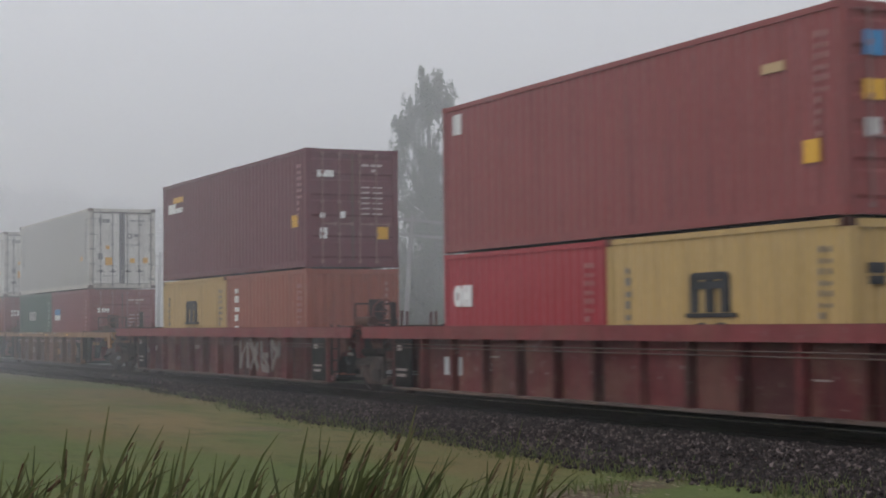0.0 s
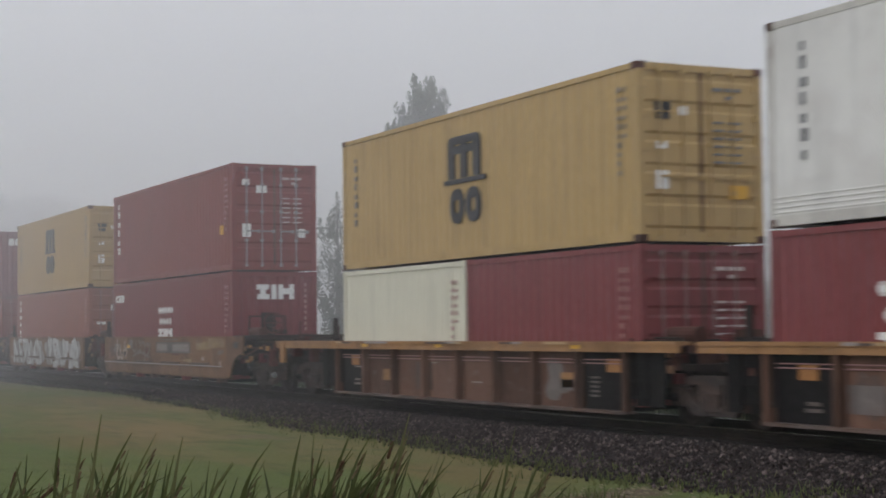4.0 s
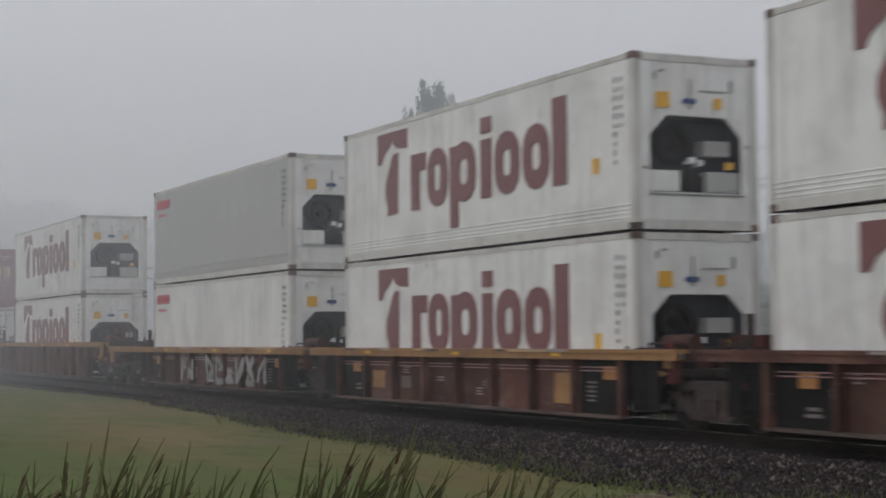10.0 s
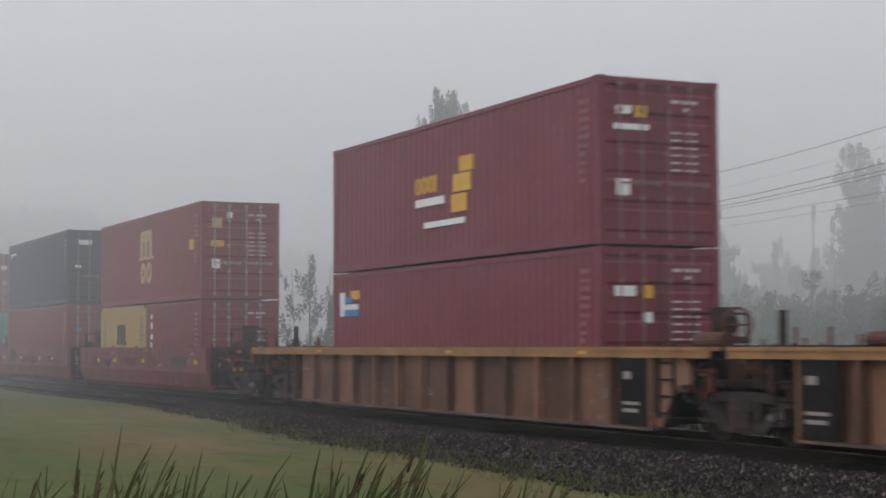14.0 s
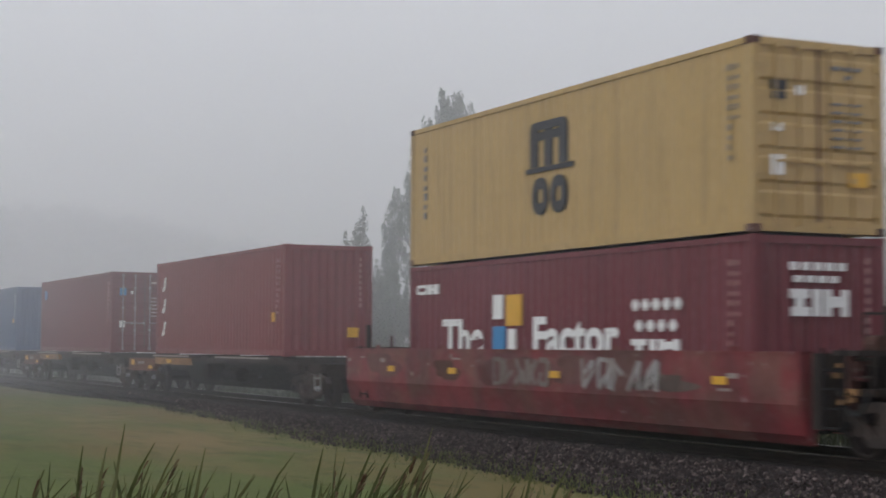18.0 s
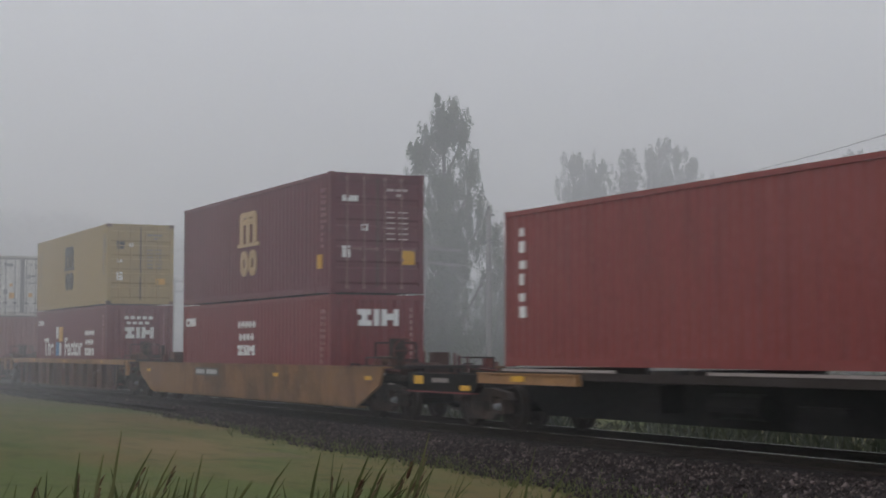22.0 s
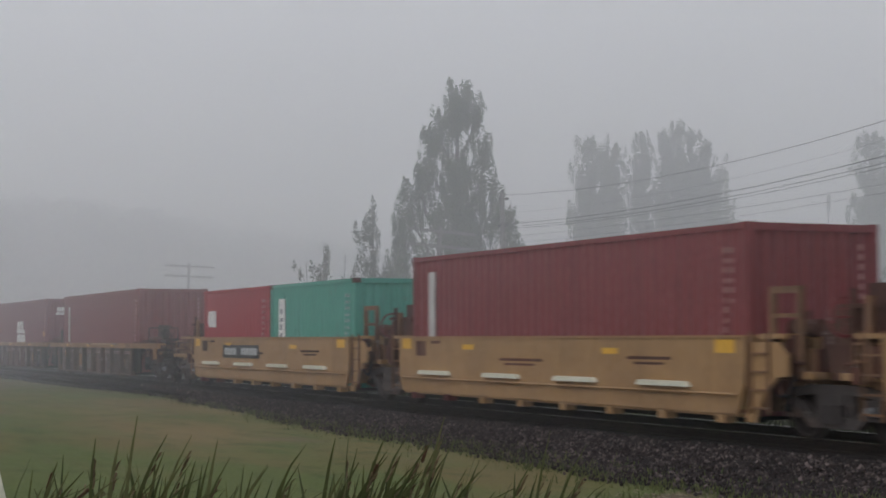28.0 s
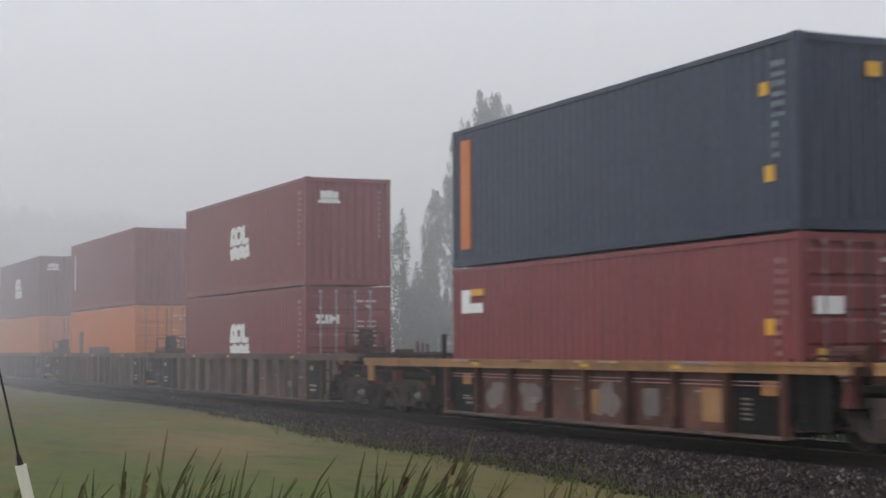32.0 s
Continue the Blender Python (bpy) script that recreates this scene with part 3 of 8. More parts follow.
def ring_shape(bm, a, z, w, h, thick, face, length, proud):
    """A round-cornered ring, flat on the side or the end."""
    def loop(x0, z0, x1, z1, r):
        pts = []
        for cx, cz, t in ((x1 - r, z1 - r, 0), (x0 + r, z1 - r, 90), (x0 + r, z0 + r, 180), (x1 - r, z0 + r, 270)):
            for k in (0, 30, 60, 90):
                pts.append((cx + r * math.cos(radians(t + k)), cz + r * math.sin(radians(t + k))))
        return pts
    rad = min(w, h) * 0.45
    outer = loop(a, z, a + w, z + h, rad)
    inner = loop(a + thick, z + thick, a + w - thick, z + h - thick, max(0.004, min(w, h) / 2 - thick) * 0.9)
    place_at = (lambda p, d: (p[0], d, p[1])) if face == "side" else (lambda p, d: (length + 0.004 - d, p[0], p[1]))
    d0, d1 = (-0.004 - proud, 0.02) if face == "side" else (-proud, 0.03)
    rows = [[bm.verts.new(place_at(p, d)) for p in lp] for lp, d in ((inner, d1), (outer, d1), (outer, d0), (inner, d0))]
    n = len(outer)
    for k in range(4):
        p, q = rows[k], rows[(k + 1) % 4]
        for i in range(n):
            bm.faces.new((p[i], p[(i + 1) % n], q[(i + 1) % n], q[i]))


def plate(c, name, mat, rects, face, length, label="", proud=0.0):
    """Flat painted or stuck-on shapes (across, up, wide, high) on the near side or on the front end."""
    def build(bm):
        for i, (a, z, w, h, *hole) in enumerate(rects):
            lift = proud + 0.0006 * (i % 9)           # no two faces in one plane
            if hole and isinstance(hole[0], tuple):   # a free outline, in shares of the width and height
                prism_y(bm, [(a + w * p, z + h * q) for p, q in hole[0]], -0.004 - lift, 0.020)
            elif hole:
                ring_shape(bm, a, z, w, h, hole[0], face, length, lift)
            elif face == "side":
                box(bm, a, a + w, -0.004 - lift, 0.020, z, z + h)
            else:
                box(bm, length - 0.03, length + 0.004 + lift, a, a + w, z, z + h)
    key = (name, face, length, proud, tuple(rects))
    ob = part(name, mesh_of(key, build), mat, c, label)
    if len(rects) > 1:
        ob["kind"] = "stuff"
    return ob


def blocks(x, z, h, pattern, gap=0.16, slot=0.24):
    """A run of upright block shapes: n narrow, b slotted, t tall, d hanging, w wide; a gap for a space."""
    out = []
    for ch in pattern:
        if ch == " ":
            x += 0.5 * h
            continue
        if ch in "nt":
            w = 0.26 * h
            out.append((x, z, w, h * (1.42 if ch == "t" else 1.0)))
        elif ch == "f":
            w = 0.62 * h
            out += [(x + 0.16 * h, z, 0.30 * h, 1.30 * h), (x, z + 1.12 * h, w, 0.36 * h)]
        else:
            w = (0.72 if ch in "bd" else 1.0) * h
            s = slot * h
            out.append((x, z, w, h, s))
            if ch == "d":
                out.append((x, z - 0.42 * h, s, 0.9 * h))
        x += w + gap * h
    return out


def column(x, z, h, n, w):
    """A column of small plain bars of uneven length, read downwards."""
    return [(x + (0.0 if i % 3 else 0.03 * w), z - i * h * 1.25, w * (0.62 + 0.38 * ((i * 7) % 3) / 2), h * (0.62 + 0.25 * (i % 2))) for i in range(n)]


def small_text(c, length, height, mat, end):
    """The rows of small code bars that every box carries."""
    rows = [(length - 0.60 + 0.01 * (i % 2), height - 0.45 - 0.15 * i, 0.055 - 0.012 * (i % 3), 0.09 - 0.02 * (i % 2)) for i in range(10)]
    rows += [(length - 0.42, height - 0.45 - 0.15 * i, 0.045, 0.08 - 0.02 * (i % 2)) for i in range(6)]
    plate(c, "code_marking", mat, rows, "side", length)["kind"] = "stuff"
    if end in ("door", "lightdoor"):
        rows = [(1.46, height - 0.42, 0.18, 0.06), (1.70, height - 0.42, 0.30, 0.06), (1.72, height - 0.55, 0.14, 0.06)]
        rows += [(1.46, height - 0.95 - 0.13 * i, 0.20, 0.035) for i in range(6)] + [(1.76, height - 0.95 - 0.13 * i, 0.24, 0.035) for i in range(6)]
        plate(c, "door_marking", DOORTEXT if mat is MARKDIM else mat, rows, "end", length, proud=0.004)["kind"] = "stuff"
    elif end == "rdoor":
        plate(c, "door_marking", MARKGREY, [(1.50, height - 0.46, 0.20, 0.05), (1.78, height - 0.46, 0.26, 0.05), (1.80, height - 0.60, 0.16, 0.05), (1.36, height - 1.10, 0.24, 0.20, 0.06), (1.66, height - 1.02, 0.14, 0.10), (1.50, height - 1.34, 0.28, 0.03),
              (0.36, height - 0.52, 0.10, 0.18), (0.48, height - 0.52, 0.12, 0.14, 0.04), (0.62, height - 0.52, 0.13, 0.14), (0.34, height - 1.85, 0.16, 0.22), (0.50, 0.44, 0.55, 0.022)], "end", length)["kind"] = "stuff"
    elif end == "front":
        plate(c, "end_marking", mat, [(W - 0.36, height - 0.40 - 0.15 * i, 0.05, 0.09) for i in range(9)], "end", length)["kind"] = "stuff"


def container(label, mat, length=12.192, height=2.896, end="door", marks=(), reefer=False, codes=None, place=0.0, z=FLOOR, group=""):
    c = thing("shipping_container", label, "container", group)
    side = smooth_side if reefer else corrugated
    kind = "smooth_side" if reefer else "side_panel"
    for near in (True, False):
        part("side_panel", mesh_of((kind, length, height, near), side(length, height, near)), mat, c)
    part("roof", mesh_of(("roof", length, height), roof_of(length, height)), mat, c)
    # near-black underside, its shade put into the colour
    part("underside", mesh_of(("underside", length), floor_of(length, height)), SHADEGRIME, c)
    part("back_panel", mesh_of(("back_panel", height), boxes((0.03, 0.07, 0.13, W - 0.13, 0.16, height - 0.12))), mat, c)
    frame_parts(c, length, height, mat)
    if end == "front":
        part("front_panel", mesh_of(("front_panel", length, height), corrugated_end(length, height)), mat, c)
    elif end == "reefer":
        reefer_unit(c, length, height, True)
    elif end == "plain":
        part("front_panel", mesh_of(("flat_front", length, height), boxes((length - 0.07, length - 0.03, 0.13, W - 0.13, 0.16, height - 0.12),
             (length - 0.03, length - 0.015, 0.55, 1.5, 0.3, height - 0.5), (length - 0.03, length - 0.015, 1.6, 2.2, 1.2, height - 0.4))), mat, c)
    else:
        ribs = end != "rdoor"
        for right in (False, True):
            part("door", mesh_of(("door", length, height, right, ribs), door_leaf(length, height, right, ribs)), mat if ribs else WHITE, c)
        bars = {"lightdoor": RODGREY, "rdoor": RODDARK}.get(end, RODDIM)
        bars = mat if mat in (YELLOW, OLIVEYELLOW) else bars
        if end != "rdoor":
            part("door_gasket", mesh_of(("door_gasket", length, height), boxes((length - 0.03, length - 0.012, W / 2 - 0.022, W / 2 + 0.022, 0.16, height - 0.12))), CARBROWN if mat in (YELLOW, OLIVEYELLOW) else FLANGE, c)
        me = mesh_of(("locking_bar", length, height, end != "rdoor"), lock_bar(length, height, end != "rdoor"))
        for y in (0.42, 0.86, 1.40, 1.84):
            part("locking_bar", me, bars, c, at=(0, y, 0))
        if end != "rdoor":
            part("hinge", mesh_of(("hinges", length, height), hinge_set(length, height)), mat, c)["kind"] = "stuff"
        if end == "rdoor":
            part("door_seal", mesh_of(("door_seal", length, height), boxes(
                (length - 0.046, length - 0.020, W / 2 - 0.018, W / 2 + 0.018, 0.16, height - 0.12),
                (length - 0.046, length - 0.02, 0.13, W - 0.13, 0.13, 0.185), (length - 0.046, length - 0.02, 0.13, W - 0.13, height - 0.175, height - 0.115),
                (length - 0.046, length - 0.024, 0.13, 0.165, 0.16, height - 0.12), (length - 0.046, length - 0.024, W - 0.165, W - 0.13, 0.16, height - 0.12))), SPRAYDARK, c)
            part("centre_seal", mesh_of(("centre_seal", length, height), boxes((length - 0.046, length - 0.018, W / 2 - 0.10, W / 2 - 0.03, 0.19, height - 0.18), (length - 0.046, length - 0.018, W / 2 + 0.03, W / 2 + 0.10, 0.19, height - 0.18))), MARKGREY, c)["kind"] = "stuff"
            part("hinge_strap", mesh_of(("hinge_strap", length, height), boxes(*[(length - 0.03, length + 0.014, y, y + 0.19, z - 0.032, z + 0.032)
                 for z in (0.34, 0.88, 1.42, 1.96, height - 0.38) for y in (0.03, W - 0.24)])), RODDARK, c)["kind"] = "stuff"
            part("lock_handle", mesh_of(("lock_handle", length), boxes(*[(length + 0.010, length + 0.036, y - 0.13, y + 0.13, 0.60, 0.635) for y in (0.42, 0.86, 1.40, 1.84)],
                 *[(length + 0.006, length + 0.04, y - 0.035, y + 0.035, 0.57, 0.69) for y in (0.42, 0.86, 1.40, 1.84)])), BLACK, c)["kind"] = "stuff"
    small_text(c, length, height, codes or (CODEPALE if mat in (GREEN, NAVY, BLUE, TEAL) else MARKDIM), end)
    for name, m, rects, face in marks:
        plate(c, name, m, rects, face, length, proud=0.002 if face == "side" else 0.008)
    ROLLING.append((c, place, SIDE, z))
    return c


# ---- painted signs, each a set of plain shapes
def emblem_m(x, z, h, mat):
    """Three stems on a foot line over two rings."""
    k = h / 1.7
    r = [(x + 0.17 * k + 0.53 * k * i, z + 0.88 * k, 0.30 * k, 0.72 * k) for i in range(3)]
    r += [(x + 0.17 * k, z + 1.36 * k, 0.83 * k, 0.34 * k, 0.15 * k), (x + 0.70 * k, z + 1.36 * k, 0.83 * k, 0.34 * k, 0.15 * k), (x, z + 0.78 * k, 1.75 * k, 0.09 * k)]
    r += [(x + 0.25 * k, z, 0.60 * k, 0.68 * k, 0.20 * k), (x + 0.93 * k, z, 0.60 * k, 0.68 * k, 0.20 * k)]
    return ("emblem", mat, r, "side")


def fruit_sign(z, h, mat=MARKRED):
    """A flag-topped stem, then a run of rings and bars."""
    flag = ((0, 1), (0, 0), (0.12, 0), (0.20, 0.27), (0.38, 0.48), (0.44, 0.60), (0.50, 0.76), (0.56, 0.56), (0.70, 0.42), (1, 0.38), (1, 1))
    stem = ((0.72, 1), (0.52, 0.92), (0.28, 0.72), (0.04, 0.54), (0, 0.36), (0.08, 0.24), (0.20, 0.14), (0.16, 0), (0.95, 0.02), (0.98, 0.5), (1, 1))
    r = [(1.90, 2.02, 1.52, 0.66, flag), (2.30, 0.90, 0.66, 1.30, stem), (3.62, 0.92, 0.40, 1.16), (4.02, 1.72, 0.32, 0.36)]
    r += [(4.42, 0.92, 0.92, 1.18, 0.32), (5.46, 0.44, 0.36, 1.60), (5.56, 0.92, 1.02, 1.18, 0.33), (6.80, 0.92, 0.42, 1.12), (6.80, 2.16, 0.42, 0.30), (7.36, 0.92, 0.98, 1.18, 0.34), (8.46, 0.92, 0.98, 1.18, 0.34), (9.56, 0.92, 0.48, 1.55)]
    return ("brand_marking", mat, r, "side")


def corner_sign(x, z, w, h, mat=MARKWHITE):
    return ("corner_marking", mat, [(x, z, w * 0.46, h, min(0.14, h * 0.3)), (x + w * 0.50, z, w * 0.2, h), (x + w * 0.64, z + h * 0.35, w * 0.16, h * 0.3), (x + w * 0.78, z, w * 0.2, h)], "side")


def dots_sign(x, z, length):
    """Two rows of dots over a white bar, as on the side."""
    r = []
    for i in range(9):                                # small crosses
        cx, cz = (x + 0.02 + 0.31 * i, z + 0.72) if i < 5 else (x + 0.14 + 0.33 * (i - 5), z + 0.38)
        r += [(cx, cz + 0.05, 0.20, 0.09), (cx + 0.055, cz, 0.09, 0.19)]
    return r + [(x + 0.04, z - 0.02, 0.42, 0.10), (x, z + 0.16, 0.46, 0.10), (x + 0.16, z + 0.04, 0.16, 0.14), (x + 0.56, z - 0.02, 0.16, 0.28), (x + 0.82, z - 0.02, 0.16, 0.28), (x + 1.24, z - 0.02, 0.16, 0.28), (x + 0.95, z + 0.10, 0.32, 0.12)]


def white_column(x, ztop, n, h=0.24, w=0.20, mat=MARKWHITE):
    return ("upright_marking", mat, column(x, ztop, h, n, w), "side")


def stripe(length, z0, z1, x=0.84, w=0.29):
    return ("white_stripe", OLDWHITE, [(x, z0, w, z1 - z0)], "side")


def wave_sign(x, z, mat=MARKWHITE):
    """Three leaning blocks over two wavy bars."""
    r = [(x, z + 0.44, 0.58, 0.56, 0.19), (x + 0.52, z + 0.44, 0.66, 0.56, 0.17), (x + 1.20, z + 0.44, 0.22, 0.56), (x + 1.20, z + 0.44, 0.6, 0.17), (x - 0.05, z + 0.44, 0.2, 0.22), (x + 0.4, z + 0.44, 0.2, 0.22)]
    r += [(x - 0.04 + 0.315 * i, z + 0.17 + 0.06 * (i % 2), 0.32, 0.18) for i in range(6)]
    r += [(x + 0.02 + 0.315 * i, z + 0.05 * (i % 2), 0.30, 0.17) for i in range(6)]
    return ("brand_marking", mat, r, "side")


def end_wave(z):
    return ("end_emblem", MARKWHITE, [(0.42, z + 0.14, 0.16, 0.18), (0.60, z + 0.14, 0.16, 0.2), (0.78, z + 0.14, 0.14, 0.17), (0.36, z, 0.62, 0.07), (0.42, z + 0.08, 0.5, 0.04)], "end")


def end_word(y, z, h, mat=MARKWHITE, pattern="wnw"):
    if pattern != "wnw":
        return ("end_emblem", mat, blocks(y, z, h, pattern, 0.10, 0.36), "end")
    r = [(0, 0.66, 0.86, 0.34), (0.06, 0, 0.84, 0.34), (0.26, 0.30, 0.36, 0.40), (1.06, 0, 0.34, 1.0), (1.56, 0, 0.32, 1.0), (2.34, 0, 0.32, 1.0), (1.84, 0.34, 0.56, 0.40)]
    return ("end_emblem", mat, [(y + h * a, z + h * b, h * w, h * q) for a, b, w, q in r], "end")


def end_label(y, z, w=0.24, h=0.26, mat=MARKYELLOW):
    return ("warning_label", mat, [(y, z, w, h)], "end")


def side_label(x, z, w=0.22, h=0.24, mat=MARKYELLOW):
    return ("warning_label", mat, [(x, z, w, h)], "side")


HC, STD, L40, L20 = 2.896, 2.591, 12.192, 6.058
CORR = "corrugated steel on the train"
REEF = "grimy, on the train"


def yellow40(u, z, small=False, mat=YELLOW):
    return container(("sand" if mat is YELLOW else "olive") + "-yellow 40-foot container with a dark emblem, " + CORR, mat, end="door", place=u, z=z, codes=MARKGREY, marks=[
        emblem_m(5.3, 1.0, 1.02, MARKBLACK) if small else emblem_m(5.2, 0.69, 1.7, MARKBLACK), white_column(0.7, 2.35, 8, 0.16, 0.12, MARKGREY), ("end_emblem", MARKBLACK, [(0.34, 2.12, 0.28, 0.14), (0.36, 1.98, 0.24, 0.11)], "end"),
        ("door_patch", MARKWHITE, [(0.80, 2.06, 0.14, 0.14), (0.36, 1.50, 0.18, 0.12), (0.34, 0.85, 0.22, 0.3)], "end"), end_label(1.78, 0.72, 0.34, 0.22)], group="containers on the train")


def yellow20(u, z=FLOOR, end="front"):
    return container("sand-yellow 20-foot container with a dark emblem, " + CORR, YELLOW, L20, STD, end, place=u, z=z, codes=MARKGREY, marks=[
        emblem_m(2.27, 0.71, 1.25, MARKBLACK), white_column(0.6, 2.0, 7, 0.15, 0.11, MARKGREY), ("end_emblem", MARKBLACK, [(0.34, 1.85, 0.30, 0.14), (0.36, 1.7, 0.26, 0.11)], "end"),
        ("door_patch", MARKWHITE, [(0.82, 1.8, 0.16, 0.16)], "end")], group="containers on the train")


def reefer(u, z, what, mat=WHITE, end="rdoor"):
    marks = []
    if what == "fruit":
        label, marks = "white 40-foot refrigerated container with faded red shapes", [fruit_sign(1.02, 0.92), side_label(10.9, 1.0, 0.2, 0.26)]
    elif what == "red":
        label, marks = "white 40-foot refrigerated container with small red sign", [
            ("corner_marking", MARKPINK, blocks(0.38, 2.30, 0.30, "bbbbb", 0.2) + [(0.55, 2.08, 0.30, 0.08), (0.92, 2.08, 0.4, 0.06)], "side")]
    elif what == "emblem":
        label, marks = "white refrigerated container with a large black emblem", [emblem_m(5.2, 0.70, 1.72, MARKBLACK), white_column(1.0, 2.4, 9, 0.15, 0.12, MARKGREY)]
    else:
        label, marks = "pale grey 40-foot refrigerated container with grey marks", [white_column(0.75, 2.4, 7, 0.2, 0.12, MARKGREY)]
    if end == "rdoor":
        marks += [end_label(1.50, 0.92, 0.18, 0.17), end_label(1.98, 0.92, 0.18, 0.20), end_label(0.60, 0.84, 0.24, 0.28), ("warning_label", MARKYELLOW, [(0.62, 1.42, 0.12, 0.12)], "end"), ("warning_label", MARKYELLOW, [(10.95, 1.02, 0.20, 0.16)], "side")]
    return container(label + ", " + REEF, mat, end=end, reefer=True, place=u, z=z, codes=MARKGREY, marks=marks, group="containers on the train")


def box40(u, z, colour, mat, marks=(), end="front", height=HC, codes=None):
    return container(colour + " 40-foot container, " + CORR, mat, L40, height, end, marks, place=u, z=z, codes=codes, group="containers on the train")


def box20(u, colour, mat, marks=(), end="front", z=FLOOR):
    return container(colour + " 20-foot container, " + CORR, mat, L20, STD, end, marks, place=u, z=z, group="containers on the train")


def painted_word(c, word, x, z, wide, high, mat):
    """A word painted on the near side, fitted to its width and height."""
    cu = bpy.data.curves.new("slogan_word", "FONT")
    cu.body, cu.size, cu.extrude, cu.offset = word, 1.0, 0.002, 0.03
    cu.materials.append(mat)
    ob = new("slogan_word", cu)
    bpy.context.view_layer.update()
    dx, dy = ob.dimensions.x, ob.dimensions.y
    ob.parent = c
    ob.location, ob.rotation_euler, ob.scale = (x, -0.006, z), (radians(90), 0, 0), (wide / dx, high / dy, 1)
    tagged(ob, "bold white painted slogan word")


def factor_box(u):
    """The maroon box with the large white slogan bars."""
    c = box40(u, FLOOR, "wine-red", WINE, [
        ("slogan_tile", MARKYELLOW, [(4.42, 1.62, 0.62, 0.58)], "side"), ("slogan_tile", MARKBLUE, [(3.88, 1.06, 0.5, 0.55)], "side"),
        ("slogan_tile", MARKWHITE, [(3.88, 1.75, 0.4, 0.46), (4.5, 1.06, 0.3, 0.5)], "side"), ("dot_marking", MARKWHITE, dots_sign(8.85, 1.10, L40), "side"), corner_sign(0.35, 2.3, 1.1, 0.2),
        end_word(0.66, 1.70, 0.40), ("end_dots", MARKWHITE, [(0.66 + 0.22 * i, 2.38, 0.14, 0.12) for i in range(5)] + [(0.74 + 0.22 * i, 2.2, 0.14, 0.1) for i in range(4)], "end")])
    for word, x, wide in (("The", 1.66, 1.84), ("Factor", 5.45, 2.98)):
        painted_word(c, word, x, 1.09, wide, 0.72, MARKWHITE)
    return c


def dotted_box(u, height=HC):
    return box40(u, FLOOR, "crimson-brown", CRIMSON, [("dot_marking", MARKWHITE, dots_sign(5.25, 1.14, L40), "side"), corner_sign(0.3, height - 0.62, 1.0, 0.24),
                 end_word(0.7, height - 0.75, 0.40)], height=height)


# ---------------------------------------------------------------- wagons
MID = W / 2


def truck_parts(parent, x):
    """A two-axle truck under a wagon."""
    # grime on the bolster, with the shade under the wagon painted in
    tr = part("truck", mesh_of(("truck_bolster",), boxes((-0.24, 0.24, -0.98, 0.98, 0.36, 0.66), (-0.16, 0.16, -0.3, 0.3, 0.66, 0.80))), SHADEGRIME, parent, "grimy two-axle truck, its shade put into the colour", at=(x, MID, 0))

    def frame_side(bm):
        prism_y(bm, [(-1.25, 0.58), (-1.10, 0.72), (-0.45, 0.79), (0.45, 0.79), (1.10, 0.72), (1.25, 0.58), (0.92, 0.60), (0.42, 0.66), (-0.42, 0.66), (-0.92, 0.60)], -0.07, 0.07)
        prism_y(bm, [(-1.02, 0.60), (-0.78, 0.60), (-0.42, 0.33), (0.42, 0.33), (0.78, 0.60), (1.02, 0.60), (0.52, 0.19), (-0.52, 0.19)], -0.075, 0.065)
        for i in (-1, 1):
            box(bm, i * 0.33 - 0.06, i * 0.33 + 0.06, -0.065, 0.06, 0.30, 0.68)
        box(bm, -0.25, 0.25, -0.09, 0.05, 0.52, 0.66)
        for x0 in (-0.89, 0.89):
            box(bm, x0 - 0.16, x0 + 0.16, -0.12, 0.12, 0.32, 0.60)
        for i in (-0.16, 0.0, 0.16):
            tube(bm, (i, -0.10, 0.26), (i, -0.10, 0.52), 0.06, sides=8)
    me = mesh_of(("truck_side_frame",), frame_side)
    for y in (-0.98, 0.98):
        part("side_frame", me, DUSTIRON, tr, at=(0, y, 0))

    def wheel(bm):
        ring_y(bm, 0, 0, -0.07, 0.07, 0.36, 0.42, 28)
        ring_y(bm, 0, 0, 0.05, 0.09, 0.36, 0.45, 28)
        ring_y(bm, 0, 0, -0.02, 0.02, 0.10, 0.37, 28)
        ring_y(bm, 0, 0, -0.09, 0.10, 0.0, 0.11, 14)
    me = mesh_of(("wheel",), wheel, True)
    ax = mesh_of(("axle",), lambda bm: tube(bm, (0, -1.0, 0), (0, 1.0, 0), 0.075, sides=10))
    for x0 in (-0.89, 0.89):
        part("wheel", me, IRON, tr, at=(x0, -0.755, 0.42))
        part("wheel", me, IRON, tr, at=(x0, 0.755, 0.42), turn=180)
        part("axle", ax, SHADEGRIME, tr, at=(x0, 0, 0.42))
        cap = mesh_of(("bearing_cap",), lambda bm: (tube(bm, (0, -0.09, 0), (0, -0.02, 0), 0.045, 0.068, 12), tube(bm, (0, -0.02, 0), (0, 0.04, 0), 0.068, 0.075, 12)))
        part("bearing_cap", cap, CAPSTEEL if x0 > 0 else SHADEGRIME, tr, "bright worn bearing cap" if x0 > 0 else "", at=(x0, -1.12, 0.45))


